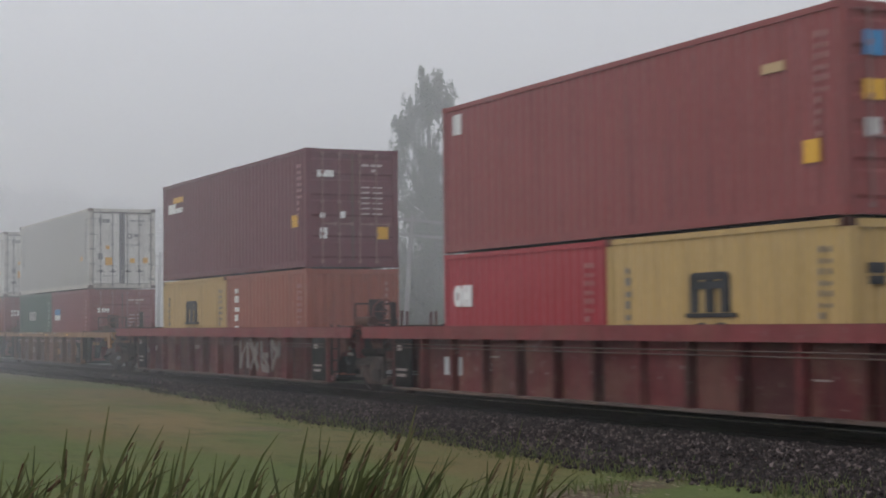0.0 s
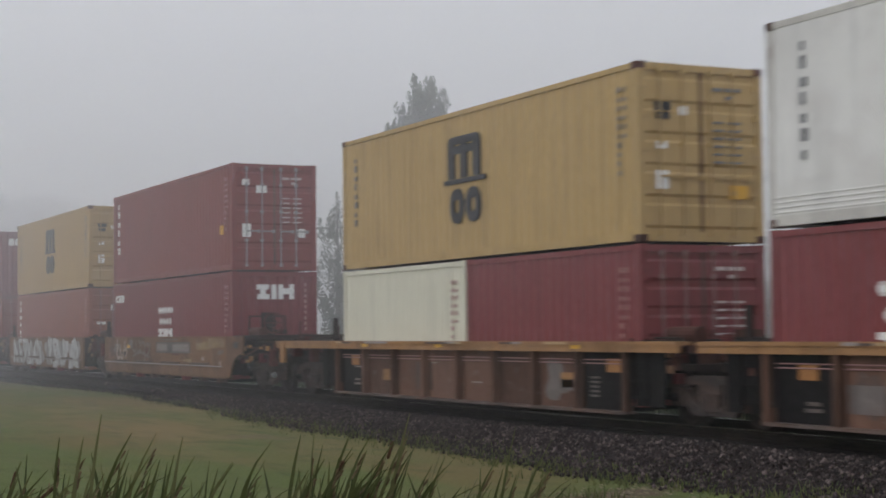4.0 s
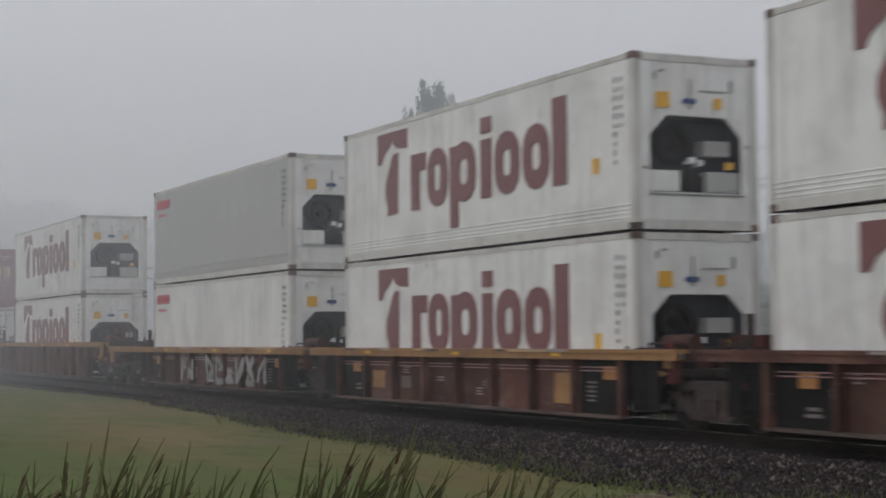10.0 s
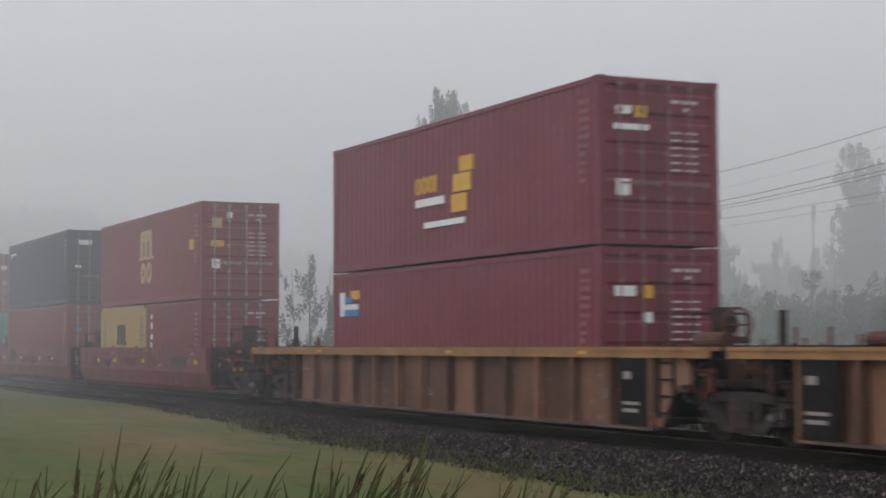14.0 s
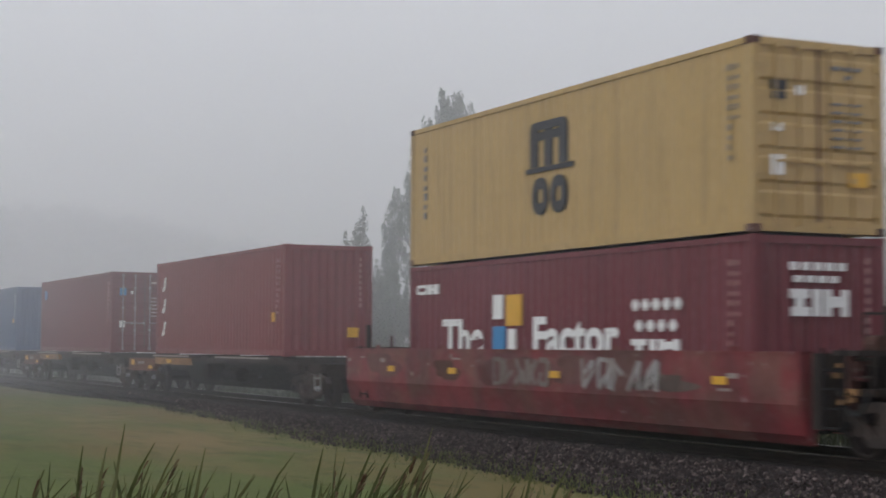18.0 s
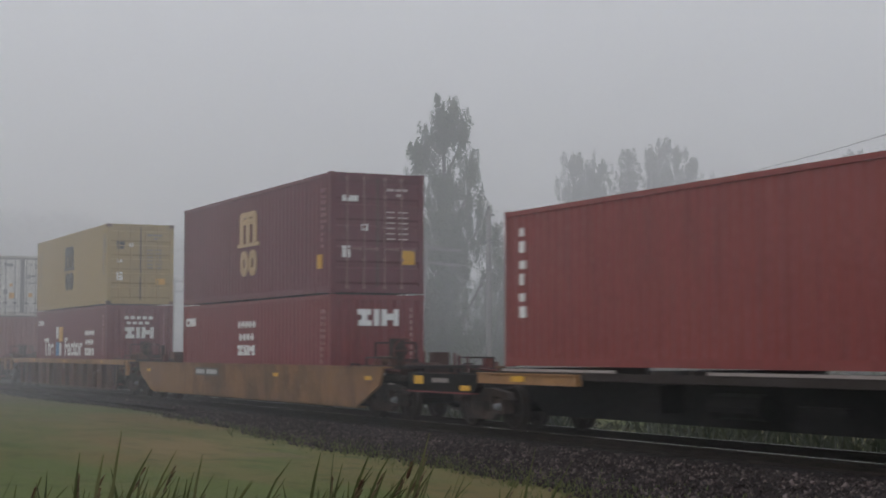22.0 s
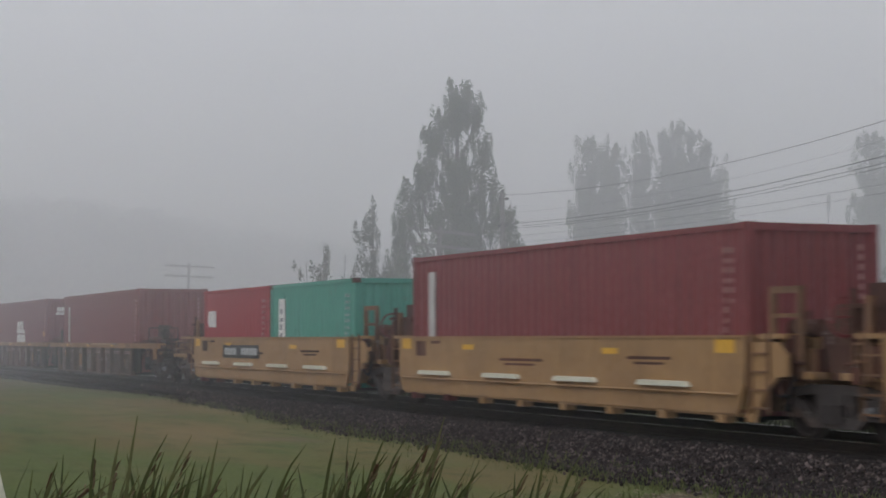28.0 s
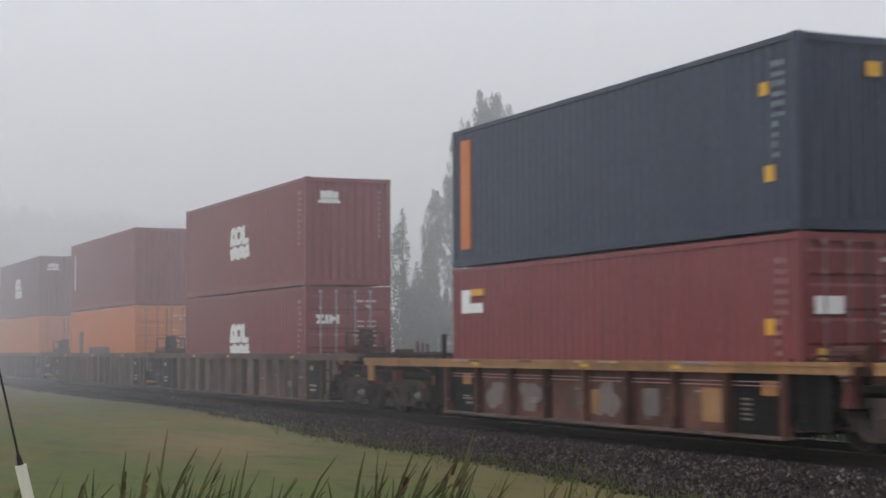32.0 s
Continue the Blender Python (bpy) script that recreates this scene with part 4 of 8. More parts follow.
def wagon_end(parent, x, way, mat, top, reach, style, sill=None, wheel=False, turned_down=False, web=False):
    """The platform over a truck: beams, deck, rail posts, ladder, brake gear. way: +1 at the +x end."""
    turn = 0 if way > 0 else 180
    at = (x, MID, 0)
    low = 0.86

    def deck(bm):
        box(bm, -0.2, reach, -1.15, 1.15, low, low + 0.10)
        box(bm, -0.2, reach, -0.28, 0.28, 0.62, low)
        box(bm, -0.25, -0.08, -1.40, 1.40, 0.40, top - 0.02)
        box(bm, reach - 0.35, reach - 0.25, -0.9, 0.9, low - 0.2, low)
    part("end_platform", mesh_of(("end_platform", reach, top), deck), IRON if style != "yellow" else mat, parent, at=at, turn=turn)

    def rails(bm):
        for y in (-1.15, 1.15):
            for xx in (0.25, max(0.7, reach - 0.3)):
                tube(bm, (xx, y, low), (xx, y, low + 0.50), 0.022, sides=6)
            tube(bm, (0.25, y, low + 0.50), (max(0.7, reach - 0.3), y, low + 0.50), 0.022, sides=6)
            tube(bm, (0.25, y, low + 0.26), (max(0.7, reach - 0.3), y, low + 0.26), 0.018, sides=6)
        if way < 0:                                   # two guide posts
            for y in (-1.22, 1.14):
                box(bm, 0.50, 0.59, y, y + 0.09, low, top + 0.52)
    # plates close off the view behind; on most wagons their near black paints in shade
    for side in (-1.0, 0.94):
        part("end_side", mesh_of(("end_side", reach, top), lambda bm: prism_y(bm, [(-0.15, 0.36), (0.35, 0.40), (0.75, 0.80), (reach - 0.15, 0.80), (reach - 0.15, top - 0.20), (-0.15, top - 0.12)], 0.0, 0.06)),
             SHADEGRIME if style != "yellow" else CARTAN, parent, at=(x + way * 0.0, MID + side if way > 0 else MID - side, 0), turn=turn)
    part("deck_cover", mesh_of(("deck_cover", reach, top), boxes((0.05, max(0.6, reach * 0.6), -1.30, 1.30, top - 0.05, top + 0.02), (0.1, 0.2, -1.2, -1.0, top - 0.3, top - 0.05), (0.1, 0.2, 1.0, 1.2, top - 0.3, top - 0.05))), IRON if style != "yellow" else mat, parent, at=at, turn=turn)
    part("end_rail", mesh_of(("end_rail", reach, way, top), rails), IRON if style != "yellow" else CARTAN, parent, at=at, turn=turn)["kind"] = "stuff"

    def rigging(bm):
        rnd = random.Random(int(reach * 100))
        for i in range(9):
            xx, y, w, h = 0.1 + (reach - 0.5) * rnd.random(), (-1.32 + 0.24 * rnd.random()) * (1 if i % 3 else -1), 0.08 + 0.16 * rnd.random(), 0.10 + 0.34 * rnd.random()
            zz = low - 0.25 + 0.5 * rnd.random()
            box(bm, xx, xx + w, y, y + 0.10 + 0.12 * rnd.random(), zz, zz + h)
        for i in range(5):
            xx, y = 0.1 + (reach - 0.4) * rnd.random(), -1.1 + 2.2 * rnd.random()
            tube(bm, (xx, y, low), (xx + 0.1 * (rnd.random() - 0.5), y, top + 0.05 + 0.32 * rnd.random()), 0.03, sides=6)
        for y in (-1.22, 1.12):
            tube(bm, (-0.1, y, low + 0.3), (reach - 0.1, y, low + 0.22), 0.025, sides=6)
            tube(bm, (0.1, y, low - 0.05), (reach * 0.7, y, low + 0.35), 0.02, sides=6)
    part("brake_rigging", mesh_of(("brake_rigging", reach, top), rigging), CARRED if style != "yellow" else CARBROWN, parent, "rusty brake rigging", at=at, turn=turn)["kind"] = "stuff"

    def fittings(bm):
        rnd = random.Random(int(reach * 1000) + 3)
        for i in range(7):
            xx, zz = 0.05 + (reach - 0.3) * rnd.random(), low - 0.15 + (top - low) * rnd.random()
            box(bm, xx, xx + 0.05 + 0.14 * rnd.random(), -1.37, -1.30, zz, zz + 0.03 + 0.09 * rnd.random())

    def hose(bm):                                     # hangs in a bow
        prev = None
        for k in range(9):
            p = (reach * 0.3 + 0.07 * k, -1.28, low + 0.05 - 0.30 * math.sin(math.pi * k / 8))
            if prev:
                tube(bm, prev, p, 0.024, sides=6, caps=False)
            prev = p
    part("brake_hose", mesh_of(("brake_hose", round(reach, 2)), hose), BLACK, parent, at=at, turn=turn)
    part("valve_bracket", mesh_of(("valve_bracket", round(reach, 2), top), fittings), (SILL, CARTAN, STENCIL, CARRED)[int(abs(x * 7 + reach * 31)) % 4], parent, "worn valve and bracket", at=at, turn=turn)["kind"] = "stuff"
    if web:                                           # the side's web reaches over the truck, cut out above the wheels
        part("end_web", mesh_of(("end_web", top), lambda bm: prism_y(bm, [(-0.14, 0.22), (0.06, 0.22), (0.30, 0.62), (0.62, 0.88), (0.86, 0.90), (0.86, top - 0.30), (0.60, top - 0.10), (-0.14, top - 0.10)], -1.40, -1.35)), mat, parent, at=at, turn=turn)

    def ladder(bm):
        for s in (-1, 1):
            y = s * 1.42
            for xx in (0.0, 0.42):
                box(bm, xx, xx + 0.035, y - 0.02, y + 0.02, 0.35, top + 0.05)
            for k in range(4):
                box(bm, 0.0, 0.455, y - 0.015, y + 0.015, 0.42 + 0.26 * k, 0.45 + 0.26 * k)
    if mat is not CARTAN:
        part("ladder", mesh_of(("ladder", top), ladder), CARTAN if style == "yellow" else SHADEGRIME, parent, at=at, turn=turn)["kind"] = "stuff"

    def gear(bm):
        tube(bm, (0.30, -0.85, top + 0.10), (min(1.1, reach - 0.2), -0.85, top + 0.10), 0.13, sides=14)
        tube(bm, (0.55, -0.5, low + 0.22), (0.55, 0.5, low + 0.22), 0.17, sides=14)
        box(bm, 0.9, 1.15, -0.95, -0.6, low + 0.1, low + 0.42)
        box(bm, 0.15, 0.40, 0.45, 0.85, low + 0.1, low + 0.62)
        box(bm, 0.78, 1.3, -0.2, 0.35, low + 0.1, low + 0.26)
    part("brake_gear", mesh_of(("brake_gear", reach, top), gear), CARBROWN, parent, at=at, turn=turn)["kind"] = "stuff"

    def handwheel(bm):
        sides = 16
        for r0, r1, xx in ((0.25, 0.285, 0.9),):
            rows = [[bm.verts.new((p, 0.9 + r * math.cos(2 * math.pi * i / sides), low + 0.52 + r * math.sin(2 * math.pi * i / sides))) for i in range(sides)]
                    for r, p in ((r0, xx), (r1, xx), (r1, xx + 0.03), (r0, xx + 0.03))]
            for k in range(4):
                p, q = rows[k], rows[(k + 1) % 4]
                for i in range(sides):
                    bm.faces.new((p[i], p[(i + 1) % sides], q[(i + 1) % sides], q[i]))
        for i in range(4):
            t = math.pi * i / 2
            tube(bm, (0.91, 0.9, low + 0.52), (0.91, 0.9 + 0.26 * math.cos(t), low + 0.52 + 0.26 * math.sin(t)), 0.014, sides=5)
    def brake_tower(bm):
        box(bm, 0.30, 0.46, -0.62, -0.28, low, top + 0.62)
        box(bm, 0.26, 0.34, -0.95, 0.10, top + 0.05, top + 0.16)
        tube(bm, (0.46, -0.45, top + 0.34), (0.62, -0.45, top + 0.34), 0.20, 0.15, 14)
        tube(bm, (0.62, -0.45, top + 0.34), (0.72, -0.45, top + 0.34), 0.045, sides=8)
        for y in (-0.95, 0.06):
            tube(bm, (0.30, y, low), (0.30, y, top + 0.52), 0.022, sides=6)
        tube(bm, (0.30, -0.95, top + 0.52), (0.30, 0.06, top + 0.52), 0.022, sides=6)
    if style != "yellow" and wheel:
        part("brake_tower", mesh_of(("brake_tower", top), brake_tower), IRON, parent, "dark rusty handbrake housing", at=at, turn=turn)["kind"] = "stuff"
        part("brake_wheel", mesh_of(("brake_wheel",), handwheel), CARRED, parent, "rusty brake wheel", at=(x - 0.18 * way, MID - 1.33 * way, top + 0.34 - low - 0.52), turn=turn)
    if style == "plain" and sill and turned_down:                     # the sill turns down at its end; under it the draft beam
        for s in (-1, 1):
            a, b = sorted((s * 1.53, s * 1.46))
            e, f = sorted((s * 1.515, s * 1.26))
            part("sill_end", mesh_of(("sill_end", top, round(reach, 2), s), boxes((reach - 0.52, reach - 0.24, a, b, top - 0.52, top - 0.02), (-0.2, reach - 0.24, e, f, top - 0.055, top - 0.004))), sill, parent, at=at, turn=turn)
        part("draft_beam", mesh_of(("draft_beam", round(reach, 2)), boxes((reach * 0.45, reach + 0.12, -0.62, 0.62, 0.80, 1.02), (reach * 0.45, reach - 0.1, -1.05, -0.75, 0.88, 1.04))), mat, parent, at=at, turn=turn)
    if style == "yellow":
        def stand(bm):
            prism_y(bm, [(0.05, low), (1.45, low), (1.45, low + 0.62), (1.2, low + 0.95), (0.35, low + 1.05), (0.05, low + 0.9)], -1.10, 1.10)
            box(bm, 0.42, 0.98, -0.85, 0.85, low + 1.0, low + 1.32)
            for y in (-1.16, 1.10):
                box(bm, 0.02, 1.25, y, y + 0.06, low + 0.98, low + 1.04)
                box(bm, 0.9, 0.98, y, y + 0.06, low, low + 1.25)

        def hoop(bm):
            for y in (-1.18, 1.10):
                for xx in (0.15, 0.80):
                    box(bm, xx, xx + 0.09, y, y + 0.08, low, top + 0.68)
                box(bm, 0.15, 0.89, y + 0.004, y + 0.076, top + 0.60, top + 0.70)
                box(bm, 0.15, 0.89, y + 0.004, y + 0.076, top + 0.25, top + 0.31)
        if way < 0:
            part("brake_stand", mesh_of(("brake_stand",), stand), CARBROWN, parent, "brown steel brake stand", at=at, turn=turn)["kind"] = "stuff"
        else:
            part("end_hoop", mesh_of(("end_hoop", top), hoop), CARTAN, parent, "tan steel hand hoops", at=at, turn=turn)["kind"] = "stuff"
            part("valve_box", mesh_of(("valve_box", top), lambda bm: (box(bm, 1.05, 1.75, -0.95, 0.75, low + 0.1, top + 0.16), box(bm, 1.2, 1.5, -0.8, 0.2, top + 0.16, top + 0.36))), CARBROWN, parent, at=at, turn=turn)
            part("brake_wheel", mesh_of(("brake_wheel",), handwheel), CARBRIGHT, parent, "red brake wheel", at=(x + 0.95, MID - 2.1, 0.34), turn=turn)


def coupler(parent, x, way):
    me = mesh_of(("coupler",), boxes((-0.7, 0.0, -0.09, 0.09, 0.72, 0.94), (0.0, 0.30, -0.17, 0.17, 0.68, 0.98)))
    part("coupler", me, SHADEGRIME, parent, at=(x, MID, 0), turn=0 if way > 0 else 180)


def well_floor(parent, x0, x1):
    # the well floor's colour carries the shade down there
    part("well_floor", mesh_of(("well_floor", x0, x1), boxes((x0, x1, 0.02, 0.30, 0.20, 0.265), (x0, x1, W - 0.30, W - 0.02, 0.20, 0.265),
         *[(x0 + (x1 - x0) * (i + 0.5) / 6 - 0.12, x0 + (x1 - x0) * (i + 0.5) / 6 + 0.12, 0.30, W - 0.30, 0.17, 0.262) for i in range(6)])), SHADEGRIME, parent)


def ribbed_side(parent, x0, x1, c0, c1, top, ribs, mat, sill):
    """The side of a well: a chord on top, a sheet with upright ribs, a foot flange. c0..c1 the chord, x0..x1 the sheet."""
    for near in (True, False):
        turn, at = (0, (0, 0, 0)) if near else (180, (x0 + x1, W, 0))
        shift = 0 if near else (x0 + x1 - c0 - c1)
        part("side_sill", mesh_of(("side_sill", c0, c1, top, near), boxes((c0 + shift, c1 + shift, -0.30, -0.04, top - 0.06, top), (c0 + shift, c1 + shift, -0.28, -0.22, top - 0.17, top - 0.06))), sill, parent, at=at, turn=turn)
        if near:
            bay = (x1 - x0 - 0.12) / ribs
            for i in range(ribs):
                part("side_sheet", mesh_of(("side_sheet", round(bay, 3), top), boxes((0, bay, -0.10, -0.075, 0.20, top - 0.06))), SHADEGRIME if ribs == 8 and mat is not CARGREY and i in (0, ribs - 1) else mat, parent, at=(x0 + 0.06 + bay * i, 0, 0))
        else:
            part("side_sheet", mesh_of(("far_sheet", x0, x1, top), boxes((x0, x1, -0.10, -0.075, 0.20, top - 0.06))), mat, parent, at=at, turn=turn)
        part("foot_flange", mesh_of(("foot_flange", x0, x1), boxes((x0, x1, -0.28, -0.06, 0.165, 0.20), (x0, x1, -0.285, -0.26, 0.155, 0.195))), FLANGE, parent, at=at, turn=turn)
        me = mesh_of(("rib", top), lambda bm: prism_y(bm, [(-0.05, 0.2), (0.05, 0.2), (0.05, top - 0.06), (-0.05, top - 0.06)], -0.262, -0.10))
        for i in range(ribs + 1):
            x = x0 + 0.06 + (x1 - x0 - 0.12) * i / ribs
            part("rib", me, mat, parent, at=((x, 0, 0) if near else (x0 + x1 - x, W, 0)), turn=turn)


def sheet_marks(parent, seed, x0, x1, top, density=1.0):
    """Stencilled panels, reflective dashes and scuffs along the sill and the sheet."""
    rnd = random.Random(seed)
    dashes = [(x0 + (x1 - x0) * (i + 0.2 + 0.6 * rnd.random()) / 3, top - 0.12, 0.30, 0.06) for i in range(3)]
    plate_on(parent, "reflector", MARKYELLOW, dashes, -0.286)
    bars = []
    for _ in range(int(4 * density)):
        bx, bz, bw = x0 + rnd.random() * (x1 - x0 - 1), 0.50 + rnd.random() * 0.45, 0.25 + rnd.random() * 0.3
        bars += [(bx, bz - 0.055 * i, bw * (0.6 + 0.4 * rnd.random()), 0.028) for i in range(rnd.choice((1, 2, 3)))]
    plate_on(parent, "stencil", STENCIL, bars, -0.106)


def plate_on(parent, name, mat, rects, y, label=""):
    key = (name, y, tuple(rects))
    ob = part(name, mesh_of(key, boxes(*[(a, a + w, y, y + 0.012, z, z + h) for a, z, w, h in rects])), mat, parent, label)
    if len(rects) > 1:
        ob["kind"] = "stuff"
    return ob


def spray(parent, name, mat, seed, x, z, w, h, n, y, label, fat=1.0):
    """Graffiti: leaning, crossing strokes of uneven width."""
    rnd = random.Random(seed)

    def stroke(bm, a, b, t, lift):
        dx, dz = b[0] - a[0], b[1] - a[1]
        q = math.hypot(dx, dz) or 1
        nx, nz = -dz / q * t, dx / q * t
        k = 0.6 + 0.6 * rnd.random()
        prism_y(bm, [(a[0] - nx, a[1] - nz), (b[0] - nx * k, b[1] - nz * k), (b[0] + nx * k, b[1] + nz * k), (a[0] + nx, a[1] + nz)], y - lift, y + 0.01)

    def build(bm):
        m = 0
        for i in range(n):
            x0, x1 = x + w * i / n, x + w * (i + 0.86) / n
            lean = 0.12 * (rnd.random() - 0.3)
            pts = [(x0 + (x1 - x0) * u0 + lean * v0, z + h * v0) for u0, v0 in ((0.1, 0.04), (0.05, 0.95), (0.9, 0.9), (0.85, 0.5), (0.3, 0.5), (0.95, 0.06), (0.2, 0.1))]
            order = rnd.sample(range(7), 5)
            for p, q in zip(order, order[1:]):
                m += 1
                stroke(bm, pts[p], pts[q], fat * (0.05 + 0.05 * rnd.random()), 0.002 + 0.0006 * m)
    ob = part(name, mesh_of((name, seed, x), build), mat, parent, label)
    ob["kind"] = "stuff"
    return ob


def ribbon(parent, name, mat, strokes, y, label):
    """Painted or sprayed bands that follow bent lines (across, up, half width)."""
    def build(bm):
        for s, line in enumerate(strokes):
            f, left, right = y - 0.0007 * s, [], []
            for i, (a, z, r) in enumerate(line):
                p, q = line[max(0, i - 1)], line[min(len(line) - 1, i + 1)]
                dx, dz = q[0] - p[0], q[1] - p[1]
                d = math.hypot(dx, dz)
                left.append((a - dz / d * r, z + dx / d * r))
                right.append((a + dz / d * r, z - dx / d * r))
            front = [[bm.verts.new((p[0], f, p[1])) for p in side] for side in (left, right)]
            back = [[bm.verts.new((p[0], f + 0.012, p[1])) for p in side] for side in (left, right)]
            for i in range(len(line) - 1):
                bm.faces.new((front[0][i], front[1][i], front[1][i + 1], front[0][i + 1]))
                bm.faces.new((back[0][i], front[0][i], front[0][i + 1], back[0][i + 1]))
                bm.faces.new((front[1][i], back[1][i], back[1][i + 1], front[1][i + 1]))
    ob = part(name, mesh_of((name, y, str(strokes)), build), mat, parent, label)
    ob["kind"] = "stuff"
    return ob


def arc(cx, cz, rx, rz, a0, a1, r, n=9):
    """Part of an oval as a line for ribbon(), a0 to a1 in degrees."""
    return [(cx + rx * math.cos(radians(a0 + (a1 - a0) * i / n)), cz + rz * math.sin(radians(a0 + (a1 - a0) * i / n)), r) for i in range(n + 1)]


def blob(parent, mat, seed, x, z, w, h, y, label):
    """A sprayed patch with an uneven round outline."""
    rnd = random.Random(seed)
    a, b, q = rnd.random() * 6, rnd.random() * 6, rnd.choice((2, 3))
    pts = []
    for i in range(26):
        t = 2 * math.pi * i / 26
        r = 1 + 0.22 * math.sin(q * t + a) + 0.13 * math.sin(5 * t + b)
        pts.append((x + 0.5 * w + 0.5 * w * r * math.cos(t), min(z + h, max(z, z + 0.5 * h + 0.55 * h * r * math.sin(t)))))
    part("graffiti", mesh_of(("blob", seed, x), lambda bm: prism_y(bm, pts, y - 0.003, y + 0.01)), mat, parent, label)


def sprayed_letter(parent, ch, x, z, size, y):
    """One fat cream letter sprayed on a sheet."""
    cu = bpy.data.curves.new("graffiti", "FONT")
    cu.body, cu.size, cu.extrude, cu.offset, cu.shear, cu.align_x = ch, size, 0.003, 0.052, 0.08, "CENTER"
    cu.materials.append(CREAMSPRAY)
    ob = new("graffiti", cu)
    ob.parent = parent
    ob.location, ob.rotation_euler = (x, y, z), (radians(90), 0, 0)
    tagged(ob, "fat cream sprayed letter")


def smooth_well(parent, x0, x1, top, mat, fold=False, slope=0.0, bottom=0.30):
    """A plate-sided well: near and far plates, with a folded foot or sloping ends."""
    def build(bm):
        if fold:
            prof = [(-0.27, top), (-0.27, 0.72), (-0.16, 0.30), (-0.02, 0.16), (0.0, 0.16), (0.0, top)]
            a = [bm.verts.new((x0, y, z)) for y, z in prof]
            b = [bm.verts.new((x1, y, z)) for y, z in prof]
            bm.faces.new(a)
            bm.faces.new(b[::-1])
            for i in range(len(prof)):
                j = (i + 1) % len(prof)
                bm.faces.new((a[i], b[i], b[j], a[j]))
        else:
            prism_y(bm, [(x0, top), (x1, top), (x1 - slope * 0.15, 0.75), (x1 - slope, bottom), (x0 + slope, bottom), (x0 + slope * 0.15, 0.75)], -0.26, -0.20)
            box(bm, x0 + slope, x1 - slope, -0.22, -0.02, bottom - 0.04, bottom)
        box(bm, x0, x1, -0.285, -0.02, top - 0.035, top)
    me = mesh_of(("well_plate", x0, x1, top, fold, slope), build)
    part("side_plate", me, mat, parent)
    part("side_plate", me, mat, parent, at=(x0 + x1, W, 0), turn=180)


def wagon(label, u, category="well car"):
    c = thing("well_wagon" if category == "well car" else "spine_wagon", label, category, "wagons of the train")
    ROLLING.append((c, u, SIDE, 0.0))
    return c


